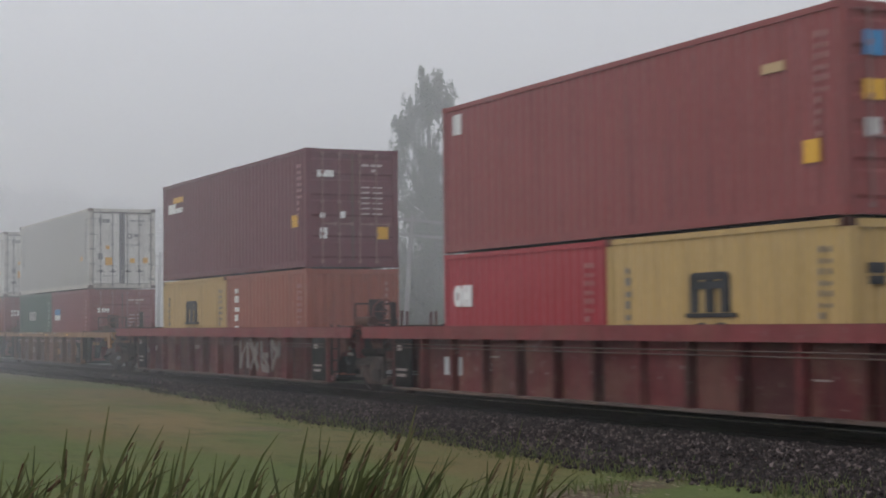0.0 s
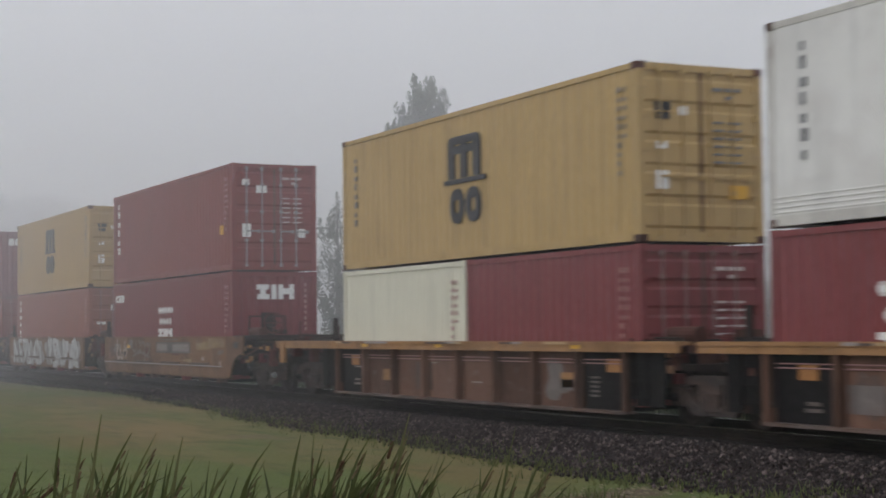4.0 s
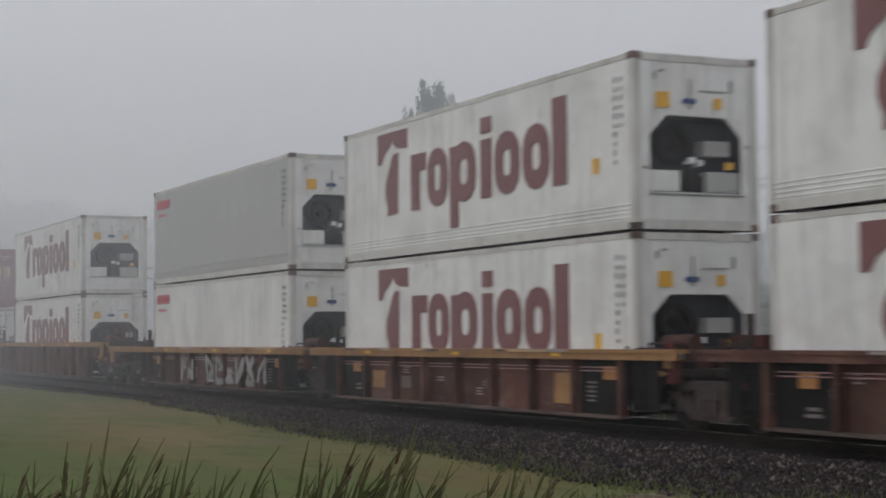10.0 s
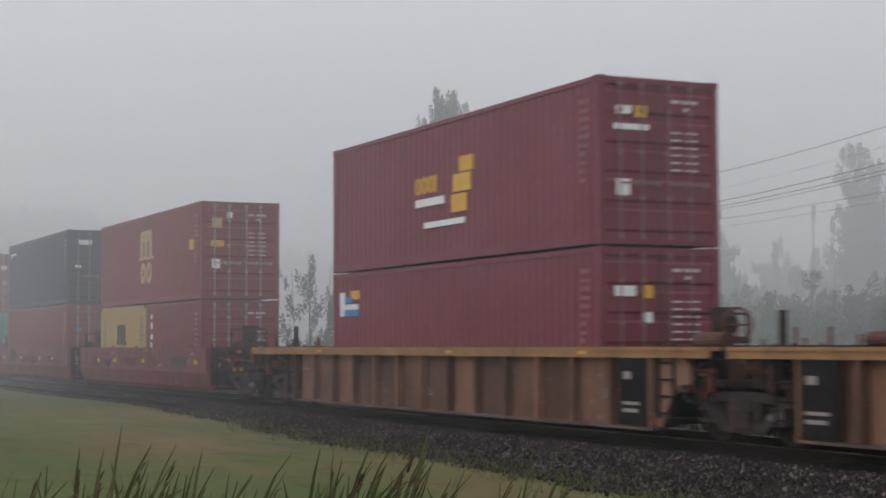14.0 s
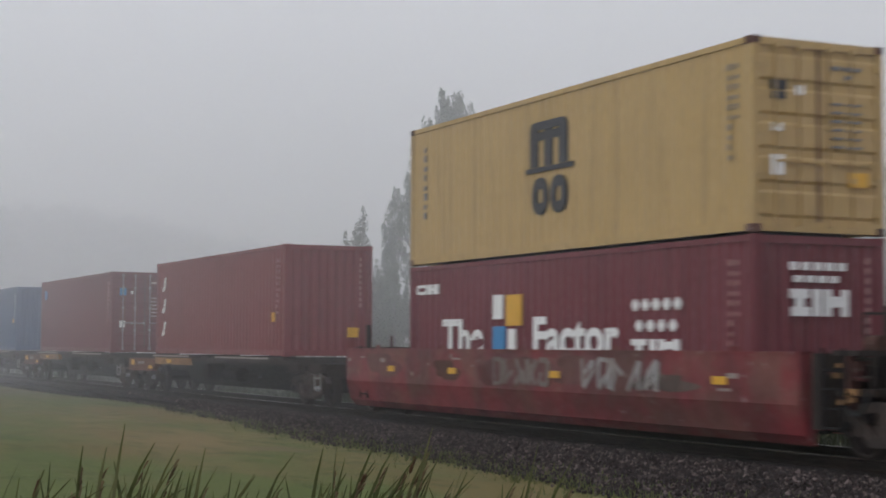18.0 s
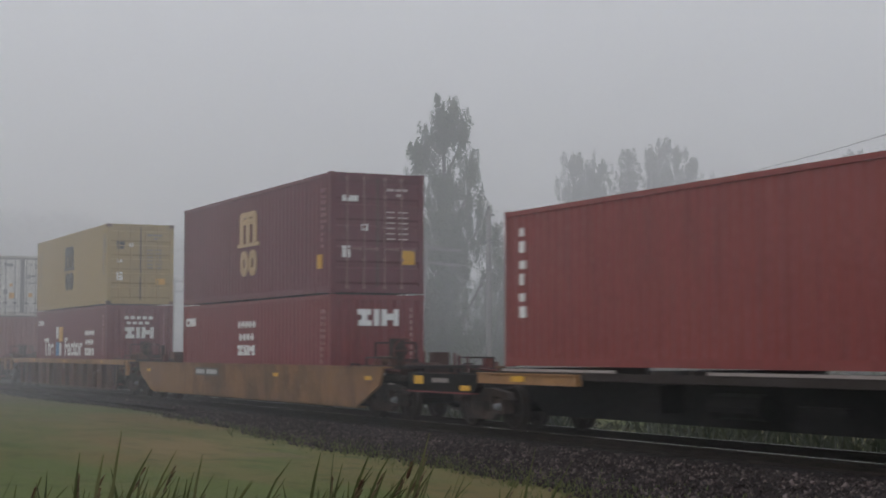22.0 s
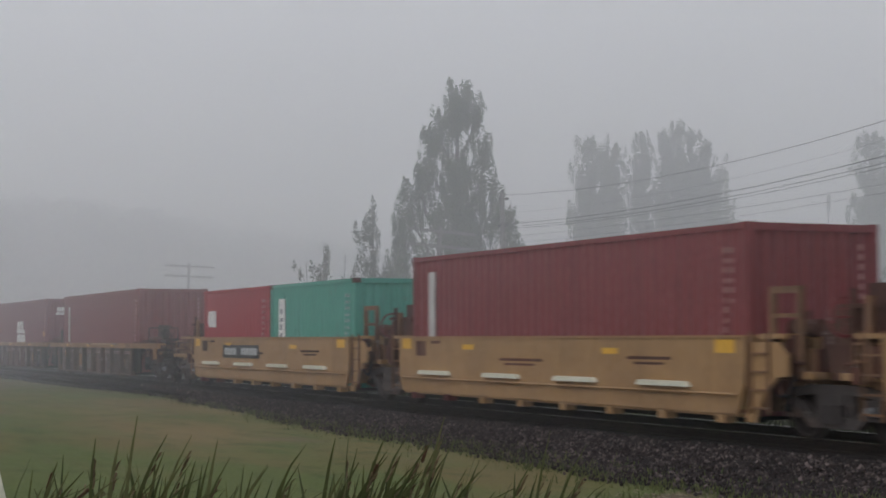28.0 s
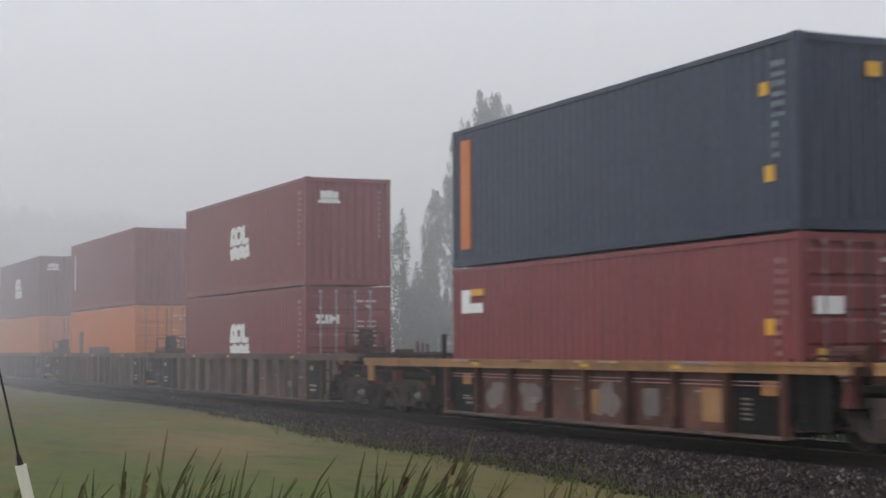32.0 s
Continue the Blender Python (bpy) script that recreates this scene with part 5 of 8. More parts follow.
def ribbed_wagon(u, label, mat, sill, top, seed, single, front_truck, rear_truck, gap_front, gap_rear, ribs, dark_ends="rf", long_well=True):
    """gap_front and gap_rear: free length from the container's end to the coupling or to the shared truck."""
    c = wagon(label, u)
    x0, x1 = (-1.95, 14.15) if long_well else (0.1, 12.1)
    c0, c1 = -gap_rear + (1.2 if single else 0.25), L40 + gap_front - (1.2 if single else 0.25)
    ribbed_side(c, x0, x1, c0, c1, top, ribs, mat, sill)
    well_floor(c, x0, x1)
    ends = None if long_well and not single else sill
    wagon_end(c, x1 + 0.1, 1, mat, top, L40 + gap_front - x1 - 0.45, "plain", ends, gap_front > 2.5, gap_front > 2.5, long_well)
    wagon_end(c, x0 - 0.1, -1, mat, top, x0 + gap_rear - 0.45, "plain", ends, False, gap_rear > 2.5, long_well)
    if not long_well:
        for z in (top - 0.30, top - 0.36):
            part("brake_pipe", mesh_of(("sheet_pipe", z), lambda bm: tube(bm, (x0 + 0.1, -0.118, z), (x1 - 0.1, -0.118, z), 0.011, sides=6)), MARKDIM, c)
        old = random.Random(seed * 7)
        bay = (x1 - x0 - 0.12) / ribs
        plate_on(c, "end_reflector", ENDORANGE, [(x0 + 0.62, top - 0.52, 0.40, 0.22), (x1 - 0.78, top - 0.50, 0.40, 0.22)], -0.108)
        plate_on(c, "end_stencil", SMEAR, [(x1 - 1.30, 0.40 + 0.075 * i, 0.24 + 0.08 * old.random(), 0.035) for i in range(5)] + [(x0 + 0.75, 0.36, 0.34, 0.05), (x0 + 0.78, 0.45, 0.28, 0.05)], -0.109)
        for m, n, high in ((MARKTAN, 3, 0.040), (STENCIL, 3, 0.044), (FLANGE, 3, 0.036)):     # rubbed and repainted lengths of the sill
            plate_on(c, "sill_patch", m, [(x0 + (x1 - x0 - 1.6) * (i + old.random()) / n, top - 0.05, 0.3 + 1.2 * old.random() ** 2, high) for i in range(n)], -0.302 - 0.001 * n)
        for i in range(1, ribs - 1):                  # grey scoured patches on some sheets
            if old.random() < 0.55 and (seed < 8 or seed > 40):
                blob(c, (SMEAR, FLANGE, GREYSCOUR)[old.randrange(3)], seed * 31 + i, x0 + 0.30 + bay * i, 0.30, bay * (0.35 + 0.25 * old.random()), (top - 0.45) * (0.6 + 0.35 * old.random()), -0.101, "scoured grey patch")
        for xx, m in ((x1 - 2.0 - 0.5 * old.random(), SILL), (x0 + 1.2 + 8 * old.random(), SILL), (x0 + 1 + 9 * old.random(), SMEAR), (x0 + 1 + 9 * old.random(), FLANGE)):
            part("paint_patch", mesh_of(("paint_patch", round(xx, 2)), boxes((0, 0.38 + 0.4 * old.random(), -0.108, -0.098, 0.34 + 0.2 * old.random(), 0.66 + 0.25 * old.random()))), m, c, at=(xx, 0, 0))
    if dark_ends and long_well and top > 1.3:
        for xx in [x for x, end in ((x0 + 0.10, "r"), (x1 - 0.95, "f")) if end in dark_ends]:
            part("end_panel", mesh_of(("long_end_panel", top), boxes((0, 0.85, -0.27, -0.24, 0.22, top - 0.18))), SHADEGRIME, c, at=(xx, 0, 0))
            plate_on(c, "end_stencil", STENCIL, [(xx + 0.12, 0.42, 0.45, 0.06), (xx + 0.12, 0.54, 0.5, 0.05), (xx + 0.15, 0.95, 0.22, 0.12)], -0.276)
    # near-black sheets added for the shaded open gap between last rib and truck
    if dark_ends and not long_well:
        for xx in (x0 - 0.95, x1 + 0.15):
            part("end_panel", mesh_of(("end_panel", top), boxes((0, 0.8, -0.16, -0.12, 0.30, top - 0.1))), SHADEGRIME, c, at=(xx, 0, 0))
            part("end_panel", mesh_of(("end_panel", top), boxes((0, 0.8, -0.16, -0.12, 0.30, top - 0.1))), SHADEGRIME, c, at=(xx + 0.8, W, 0), turn=180)
    sheet_marks(c, seed, x0, x1, top)
    if front_truck is not None:
        truck_parts(c, front_truck)
    if rear_truck is not None:
        truck_parts(c, rear_truck)
    if single or front_truck is not None and gap_front > 3.6:
        coupler(c, L40 + gap_front - 0.3, 1)
    if single or rear_truck is not None and gap_rear > 3.6:
        coupler(c, -gap_rear + 0.3, -1)
    return c


def plate_wagon(u, label, mat, kind, top, front_truck, rear_truck, gap_front, gap_rear, seed):
    """Plate-sided wells: kind 'tan' and 'yellow' (tall flat plates with a step bar), 'red' (folded foot), 'trough' (sloping ends)."""
    c = wagon(label, u)
    if kind == "red":
        x0, x1 = -gap_rear + 0.75, L40 + gap_front - 0.75
        x0, x1 = max(x0, -2.9), min(x1, 13.6)
        smooth_well(c, x0, x1, top, mat, fold=True)
        rnd = random.Random(seed)
        plate_on(c, "reflector", MARKYELLOW, [(x0 + (x1 - x0) * (i + 0.2 + 0.5 * rnd.random()) / 4, 0.96, 0.36, 0.12) for i in range(4)], -0.282)
        plate_on(c, "scuff", STENCIL, [(x0 + rnd.random() * 15, 0.85 + 0.5 * rnd.random(), 0.06 + 0.3 * rnd.random() ** 2, 0.03 + 0.06 * rnd.random()) for _ in range(16)], -0.276)
        for i in range(5):
            blob(c, (REDSCOUR, CARBROWN, CARRED, REDSCOUR, FLANGE)[i], seed * 11 + i, x0 + 0.8 + (x1 - x0 - 3) * (i + 0.5 * rnd.random()) / 5, 0.76 + 0.1 * rnd.random(), 0.7 + 1.3 * rnd.random(), 0.25 + 0.30 * rnd.random(), -0.272 - 0.0008 * i, "worn smeared patch")
        plate_on(c, "sill_bracket", CARRED, [(x0 + (x1 - x0) * (i + 0.5) / 5, top, 0.22, 0.07) for i in range(5)], -0.25)
    elif kind == "trough":
        x0, x1 = -gap_rear + 0.7, L40 + gap_front - 0.7
        smooth_well(c, x0, x1, top, mat, slope=1.5, bottom=0.28)
        plate_on(c, "reflector", MARKYELLOW, [(x0 + 1 + (x1 - x0 - 2) * i / 3, 0.87, 0.36, 0.09) for i in range(4)], -0.272)
        plate_on(c, "number_panel", SPRAYDARK, [(2.2, 0.82, 2.2, 0.22)], -0.274)
        plate_on(c, "number_marking", SPRAYPALE, [(2.3, 0.87, 0.8, 0.12), (3.3, 0.87, 0.95, 0.12)], -0.278)
    else:
        x0, x1 = (-0.15, 12.45)
        smooth_well(c, x0, x1, top, mat, slope=0.06 if kind == "tan" else 0.2, bottom=0.33)
        # step bar and ledges
        part("step_bar", mesh_of(("step_bar", x0, x1), lambda bm: tube(bm, (x0 + 0.2, -0.31, 0.62), (x1 - 0.2, -0.31, 0.62), 0.022, sides=6)), mat if kind == "yellow" else STENCIL, c)
        if kind == "yellow":
            for xx in (1.0, 4.0, 6.8, 9.6):
                part("step_ledge", mesh_of(("step_ledge",), lambda bm: prism_y(bm, [(0, 0.70), (1.45, 0.70), (1.38, 0.78), (0.07, 0.78)], -0.36, -0.26)), CREAM, c, at=(xx, 0, 0))
            plate_on(c, "reflector", MARKYELLOW, [(0.05, 1.22, 0.45, 0.22), (3.0, 1.22, 0.5, 0.1), (8.4, 1.18, 0.5, 0.1), (11.7, 1.22, 0.5, 0.2)], -0.266)
            plate_on(c, "stencil", CARBROWN, [(0.75, 1.08, 0.5, 0.3), (1.5, 1.33, 0.45, 0.06), (4.6, 1.02, 1.7, 0.05), (4.8, 0.94, 1.2, 0.04), (9.2, 1.1, 1.3, 0.05), (9.4, 1.02, 0.9, 0.04)], -0.264)
        else:
            rnd = random.Random(seed)
            for i in range(7):
                blob(c, (SMEAR, FLANGE, CARBROWN)[i % 3], seed * 13 + i, 0.3 + 11 * rnd.random(), 0.72 + 0.35 * rnd.random(), 0.4 + 1.2 * rnd.random(), 0.10 + 0.26 * rnd.random(), -0.2605 - 0.0003 * i, "scuffed rusty patch")
            for i in range(4):
                part("step_board", mesh_of(("step_board",), boxes((0, 1.7, -0.33, -0.25, 0.675, 0.70), (0, 1.7, -0.33, -0.315, 0.64, 0.675))), FLANGE, c, at=(1.1 + 2.75 * i, 0, 0))
            if gap_front > 2.5:
                part("end_cheek", mesh_of(("end_cheek", top), lambda bm: prism_y(bm, [(12.44, top - 0.004), (13.75, top - 0.004), (13.75, 0.98), (13.35, 0.93), (13.02, 0.80), (12.82, 0.55), (12.72, 0.34), (12.10, 0.34), (12.40, 0.75)], -0.255, -0.205)), mat, c, "scuffed end plate cut out over the wheels")
                plate_on(c, "cheek_slot", BLACK, [(13.05, 1.12, 0.34, 0.16)], -0.258)
        for i in range(8):
            part("foot_bracket", mesh_of(("foot_bracket",), boxes((0, 0.22, -0.26, -0.05, 0.19, 0.31))), CARRED if i < 2 and kind == "yellow" else mat if kind == "yellow" else (FLANGE, SILLRED)[i % 3 == 2], c, at=(0.5 + 1.6 * i, 0, 0))
    well_floor(c, 0.0, 12.2)
    style = "yellow" if kind == "yellow" else "plain"
    ex0, ex1 = (0.0, 12.3) if kind in ("tan", "yellow") else (-1.6, 13.8)
    wagon_end(c, ex1 + 0.2, 1, mat, top, L40 + gap_front - ex1 - 0.5, style, None, gap_front > 2.5, False, kind == "yellow")
    wagon_end(c, ex0 - 0.2, -1, mat, top, ex0 + gap_rear - 0.5, style, None, False, False, kind == "yellow")
    if front_truck is not None:
        truck_parts(c, front_truck)
        if gap_front > 3.6:
            coupler(c, L40 + gap_front - 0.3, 1)
    if rear_truck is not None:
        truck_parts(c, rear_truck)
        if gap_rear > 3.6:
            coupler(c, -gap_rear + 0.3, -1)
    return c


def spine_wagon(u, label, gap_front, gap_rear, rear):
    """A flat skeleton wagon with a deep centre beam."""
    c = wagon(label, u, "spine car")
    x0, x1 = -gap_rear + 0.6, L40 + gap_front - 0.6

    def beam(bm):
        prism_y(bm, [(x0, 0.70), (x0 + 3.3, 0.66), (x0 + 4.0, 0.30), (x1 - 4.0, 0.30), (x1 - 3.3, 0.66), (x1, 0.70), (x1, 1.05), (x0, 1.05)], MID - 0.42, MID + 0.42)
    # beam coloured near black for the shade below the deck
    part("centre_beam", mesh_of(("centre_beam", x0, x1), beam), SHADEGRIME, c)
    for xx in (-0.1, 5.1, 11.1):
        part("cross_bearer", mesh_of(("cross_bearer",), boxes((0, 1.2, -0.05, W + 0.05, 0.98, 1.19))), IRON, c, at=(xx, 0, 0))
    for y in (-0.14, W + 0.06):
        part("side_beam", mesh_of(("side_beam", x0), boxes((-1.2, L40 + 1.3, 0, 0.08, 1.00, 1.13))), IRON, c, at=(0, y, 0))
    plate_on(c, "deck_edge", STENCIL, [(0.2, 1.135, 4.0, 0.05), (6.8, 1.135, 4.6, 0.05)], -0.155)
    # the rear end: a long boxed sill, then a slender edge beam; the front end: short dark brackets
    sill = mesh_of(("spine_end_sill",), lambda bm: prism_y(bm, [(0, 0.74), (0.12, 0.70), (3.0, 0.70), (3.2, 0.82), (3.2, 1.06), (0, 1.06)], -0.08, 0.08))
    lip = mesh_of(("spine_sill_lip",), boxes((0, 3.0, -0.03, 0.13, 0.675, 0.70)))
    edge = mesh_of(("spine_edge_beam",), boxes((0, 3.7, -0.06, 0.06, 0.90, 1.08), (0, 3.7, -0.10, 0.06, 1.08, 1.10)))
    for y, turn in ((-0.18, 0), (W + 0.18, 180)):
        part("end_sill", sill, rear, c, at=(x0 if not turn else x0 + 3.2, y, 0), turn=turn)
        part("sill_lip", lip, SILLRED, c, at=(x0 if not turn else x0 + 3.0, y - 0.08 if not turn else y + 0.08, 0), turn=turn)
        part("edge_beam", edge, SILL, c, "rubbed yellow-brown edge beam", at=(x0 + 3.2 if not turn else x0 + 6.9, y, 0), turn=turn)
    part("end_beam", mesh_of(("spine_end_beam",), boxes((0, 0.2, -0.1, W + 0.1, 0.75, 1.05))), CARSPINE, c, at=(x0, 0, 0))
    part("end_beam", mesh_of(("spine_end_beam",), boxes()), IRON, c, at=(x1 - 0.2, 0, 0))
    post = mesh_of(("spine_bracket",), lambda bm: prism_y(bm, [(0, 0.86), (0.5, 0.80), (0.9, 0.86), (0.9, 1.05), (0, 1.05)], -0.06, 0.06))
    for xx in (x1 - 1.0, x1 - 2.4):
        part("step_bracket", post, IRON, c, at=(xx, -0.16, 0))
    part("grab_iron", mesh_of(("spine_grab_iron",), lambda bm: [tube(bm, a, b, 0.018, sides=6) for a, b in (((0, 0, 0.45), (0, 0, 1.02)), ((0.4, 0, 0.45), (0.4, 0, 1.02)), ((0, 0, 0.47), (0.4, 0, 0.47)), ((0, 0, 0.72), (0.4, 0, 0.72)))]), RODDARK, c, at=(x1 - 0.6, -0.20, 0))
    plate_on(c, "reflector", MARKYELLOW, [(x0 + 0.35, 0.84, 0.42, 0.17), (x0 + 2.5, 0.74, 0.42, 0.10), (x0 + 4.6, 0.95, 0.5, 0.10)], -0.272)
    plate_on(c, "number_marking", STENCIL, [(x0 + 1.2 + 0.11 * i, 0.88, 0.08, 0.09) for i in range(7)], -0.268)
    for xx in (1.2, 6.0, 10.8):                       # raised feet under the container
        part("corner_foot", mesh_of(("corner_foot",), lambda bm: prism_y(bm, [(-0.2, 1.05), (0.2, 1.05), (0.12, 1.20), (-0.12, 1.20)], -0.12, 0.10)), SHADEGRIME, c, at=(xx, 0, 0))
    part("air_tank", mesh_of(("air_tank",), lambda bm: tube(bm, (6.2, 0.45, 0.66), (7.5, 0.45, 0.66), 0.2, sides=14)), SHADEGRIME, c)
    part("brake_box", mesh_of(("brake_box",), boxes((4.4, 4.9, 0.25, 0.7, 0.5, 0.95))), SHADEGRIME, c)
    part("brake_rod", mesh_of(("brake_rod",), boxes((8.5, 9.6, 0.2, 0.3, 0.62, 0.72))), SHADEGRIME, c)
    truck_parts(c, -1.35)
    truck_parts(c, L40 + 1.35)
    coupler(c, L40 + gap_front - 0.3, 1)
    coupler(c, -gap_rear + 0.3, -1)
    return c


# ---------------------------------------------------------------- the train, wagon by wagon
PLACES = [-28.83, -48.58, -70.20, -85.82, -101.41, -117.05, -132.55, -152.46, -168.03, -183.55, -198.92, -214.41, -234.36, -249.78, -265.50, -281.19, -296.89,
          -318.59, -342.36, -361.76, -381.48, -404.23, -421.94, -440.13, -458.13, -476.02, -496.07, -514.24, -531.83, -549.62, -570.20, -591.31, -613.09, -634.74,
          -656.70, -676.56, -691.92, -707.44, -723.06, -738.60, -758.51, -774.16, -789.45, -805.50, -821.08, -842.79, -862.26, -882.26]
RAKES = [(1, 2), (3, 7), (8, 12), (13, 17), (18, 18), (19, 21), (22, 26), (27, 27), (28, 28), (29, 29), (30, 30), (31, 31), (32, 32), (33, 33), (34, 34), (35, 35), (36, 40), (41, 45), (46, 48)]


def place(k):
    return PLACES[k - 1]


def gaps(k):
    """Front and rear free lengths of wagon k, and whether each end carries a truck of its own."""
    front = (place(k - 1) - place(k) - L40) / 2 if k > 1 else 4.0
    rear = (place(k) - place(k + 1) - L40) / 2 if k < len(PLACES) else 4.0
    first, last = next(r for r in RAKES if r[0] <= k <= r[1])
    ft = L40 + (front - 1.75 if k == first else front)
    rt = -(rear - 1.75) if k == last else None
    return front, rear, ft, rt


def wagon_for(k):
    f, r, ft, rt = gaps(k)
    u = place(k)
    if k in (1, 2):
        c = ribbed_wagon(u, "red-brown ribbed well car with graffiti, weathered", CARRED, CARRED, 1.45, k, False, ft, rt, f, r, 12)
        part("sill_face", mesh_of(("sill_face", round(f, 2), round(r, 2)), boxes((-r + 0.3, L40 + f - 0.3, -0.312, -0.288, 1.20, 1.442))), SILLRED, c, "rubbed red sill plate")
        for z in (1.06, 0.99):
            part("brake_pipe", mesh_of(("brake_pipe", z), lambda bm: tube(bm, (-1.9, -0.275, z + 0.03), (14.0, -0.275, z), 0.010, sides=6)), FLANGE, c)
        if k == 2:
            spray(c, "graffiti", SMEAR, 5, 8.0, 0.35, 3.2, 0.8, 4, -0.272, "dull grey sprayed strokes")
        else:
            plate_on(c, "number_marking", SPRAYPALE, [(0.2, 0.5, 0.35, 0.35), (0.62, 0.5, 0.35, 0.35)], -0.106)
    elif 3 <= k <= 7:
        ribbed_wagon(u, "dusty brown ribbed articulated well car with a yellow sill", CARDUSTY, SILL, 1.31, k, False, ft, rt, f, r, 8, long_well=False)
    elif 8 <= k <= 12:
        c = plate_wagon(u, "tan plate-sided articulated well car, scuffed and sprayed", CARTAN, "tan", 1.43, ft, rt, f, r, k)
        if k == 8:
            plate_on(c, "number_panel", SPRAYDARK, [(5.9, 0.95, 3.4, 0.32)], -0.266)
            plate_on(c, "panel_face", SMEAR, [(5.98, 0.985, 1.16, 0.25), (7.55, 0.985, 1.66, 0.25)], -0.270)
            plate_on(c, "number_marking", STENCIL, [(6.06 + 0.26 * i, 1.02, 0.20, 0.18) for i in range(4)] + [(7.62 + 0.26 * i, 1.02, 0.20, 0.18) for i in range(6)], -0.274)
            ribbon(c, "graffiti", ROSESPRAY, [arc(1.62, 1.22, 0.17, 0.13, 110, 260, 0.045) + arc(1.66, 0.94, 0.24, 0.20, 150, 300, 0.06), arc(2.02, 1.02, 0.17, 0.32, 150, 360, 0.055), arc(2.44, 1.14, 0.16, 0.13, 80, 280, 0.045) + arc(2.44, 0.94, 0.16, 0.14, 90, -90, 0.05)], -0.268, "pale rose sprayed hooks")
            ribbon(c, "graffiti", SHADOWSPRAY, [arc(3.5 + 0.5 * i, 1.14 - 0.03 * i, 0.20, 0.18, 150 + 40 * i, 430 + 30 * i, 0.045) for i in range(4)] + [[(3.3, 0.82, 0.03), (4.1, 0.98, 0.05), (5.3, 0.78, 0.03)], [(4.6, 0.72, 0.03), (5.2, 1.0, 0.05), (5.35, 1.3, 0.03)]], -0.267, "faded black sprayed loops")
            for i, (m, xx, zz, w, h) in enumerate(((OCHRE, 9.9, 1.05, 1.4, 0.24), (OCHRE, 10.8, 1.12, 1.2, 0.26), (OCHRE, 11.8, 1.14, 0.55, 0.22), (SHADOWSPRAY, 11.75, 0.94, 0.5, 0.13), (OCHRE, 8.7, 0.70, 0.8, 0.10), (ROSESPRAY, 10.35, 0.76, 0.22, 0.11), (ROSESPRAY, 11.85, 0.60, 0.18, 0.18), (SHADOWSPRAY, 6.2, 1.31, 1.9, 0.06))):
                blob(c, m, 700 + i, xx, zz, w, h, -0.2625 - 0.0005 * i, "faded worn paint patch")
            plate_on(c, "reflector", MARKYELLOW, [(2.62, 1.08, 0.36, 0.09)], -0.266)
        elif k == 9:
            for i in range(6):
                blob(c, GHOST, 120 + i, 0.6 + 1.95 * i, 0.40, 1.7, 0.9, -0.262 - 0.0008 * i, "grey sprayed patch")
            spray(c, "graffiti", SPRAYPALE, 11, 0.7, 0.38, 5.2, 1.0, 6, -0.270, "large white and grey sprayed strokes", 1.3)
            spray(c, "graffiti", SPRAYPALE, 12, 6.95, 0.38, 5.0, 1.0, 6, -0.270, "large white sprayed strokes", 1.6)
        elif k == 10:
            plate_on(c, "overspray", GHOST, [(5.7, 0.45, 2.7, 0.92)], -0.266, "grey overpainted patch")
            spray(c, "graffiti", SMEAR, 15, 1.5, 0.6, 3.0, 0.7, 4, -0.266, "dark sprayed strokes", 1.8)
        elif k == 11:
            for i, (m, xx, zz, w, h) in enumerate(((FADEDCYAN, 1.7, 0.72, 0.95, 0.66), (FADEDCYAN, 2.2, 0.40, 0.6, 0.4), (FADEDCYAN, 2.9, 1.05, 0.30, 0.34), (SPRAYTEAL, 3.6, 0.62, 1.7, 0.76), (SMEAR, 3.2, 0.8, 0.9, 0.55), (SPRAYTEAL, 4.6, 0.42, 0.8, 0.4), (FADEDCYAN, 8.7, 0.42, 0.7, 0.5), (FADEDCYAN, 8.9, 0.75, 0.6, 0.62))):
                blob(c, m, 160 + i, xx, zz, w, h, -0.264 - 0.0012 * i, "faded cyan sprayed patch" if m is FADEDCYAN else "dark sprayed patch")
            plate_on(c, "reflector", MARKYELLOW, [(0.6, 1.0, 0.4, 0.35), (5.6, 1.1, 0.45, 0.1)], -0.27)
        else:
            plate_on(c, "number_panel", CARBROWN, [(3.0, 0.95, 1.3, 0.3), (4.6, 0.95, 1.5, 0.3)], -0.266)
            blob(c, SMEAR, 190, 7.4, 0.6, 1.8, 0.7, -0.264, "brown smeared patch")
    elif 13 <= k <= 17:
        c = ribbed_wagon(u, "rust-brown ribbed articulated well car with a yellow sill and graffiti", CARBROWN, SILL if k != 15 else CARBROWN, 1.27, k, False, ft, rt, f, r, 8, long_well=False)
        if k == 14:
            for xx, zz, size, ch in ((5.38, 0.29, 0.98, "5"), (6.92, 0.27, 0.96, "Y"), (8.30, 0.25, 1.0, "K"), (9.80, 0.25, 1.02, "G")):
                sprayed_letter(c, ch, xx, zz, size, -0.106)
        if k == 17:
            spray(c, "graffiti", GHOST, 30, 3.8, 0.3, 1.2, 0.7, 2, -0.27, "pale sprayed strokes")
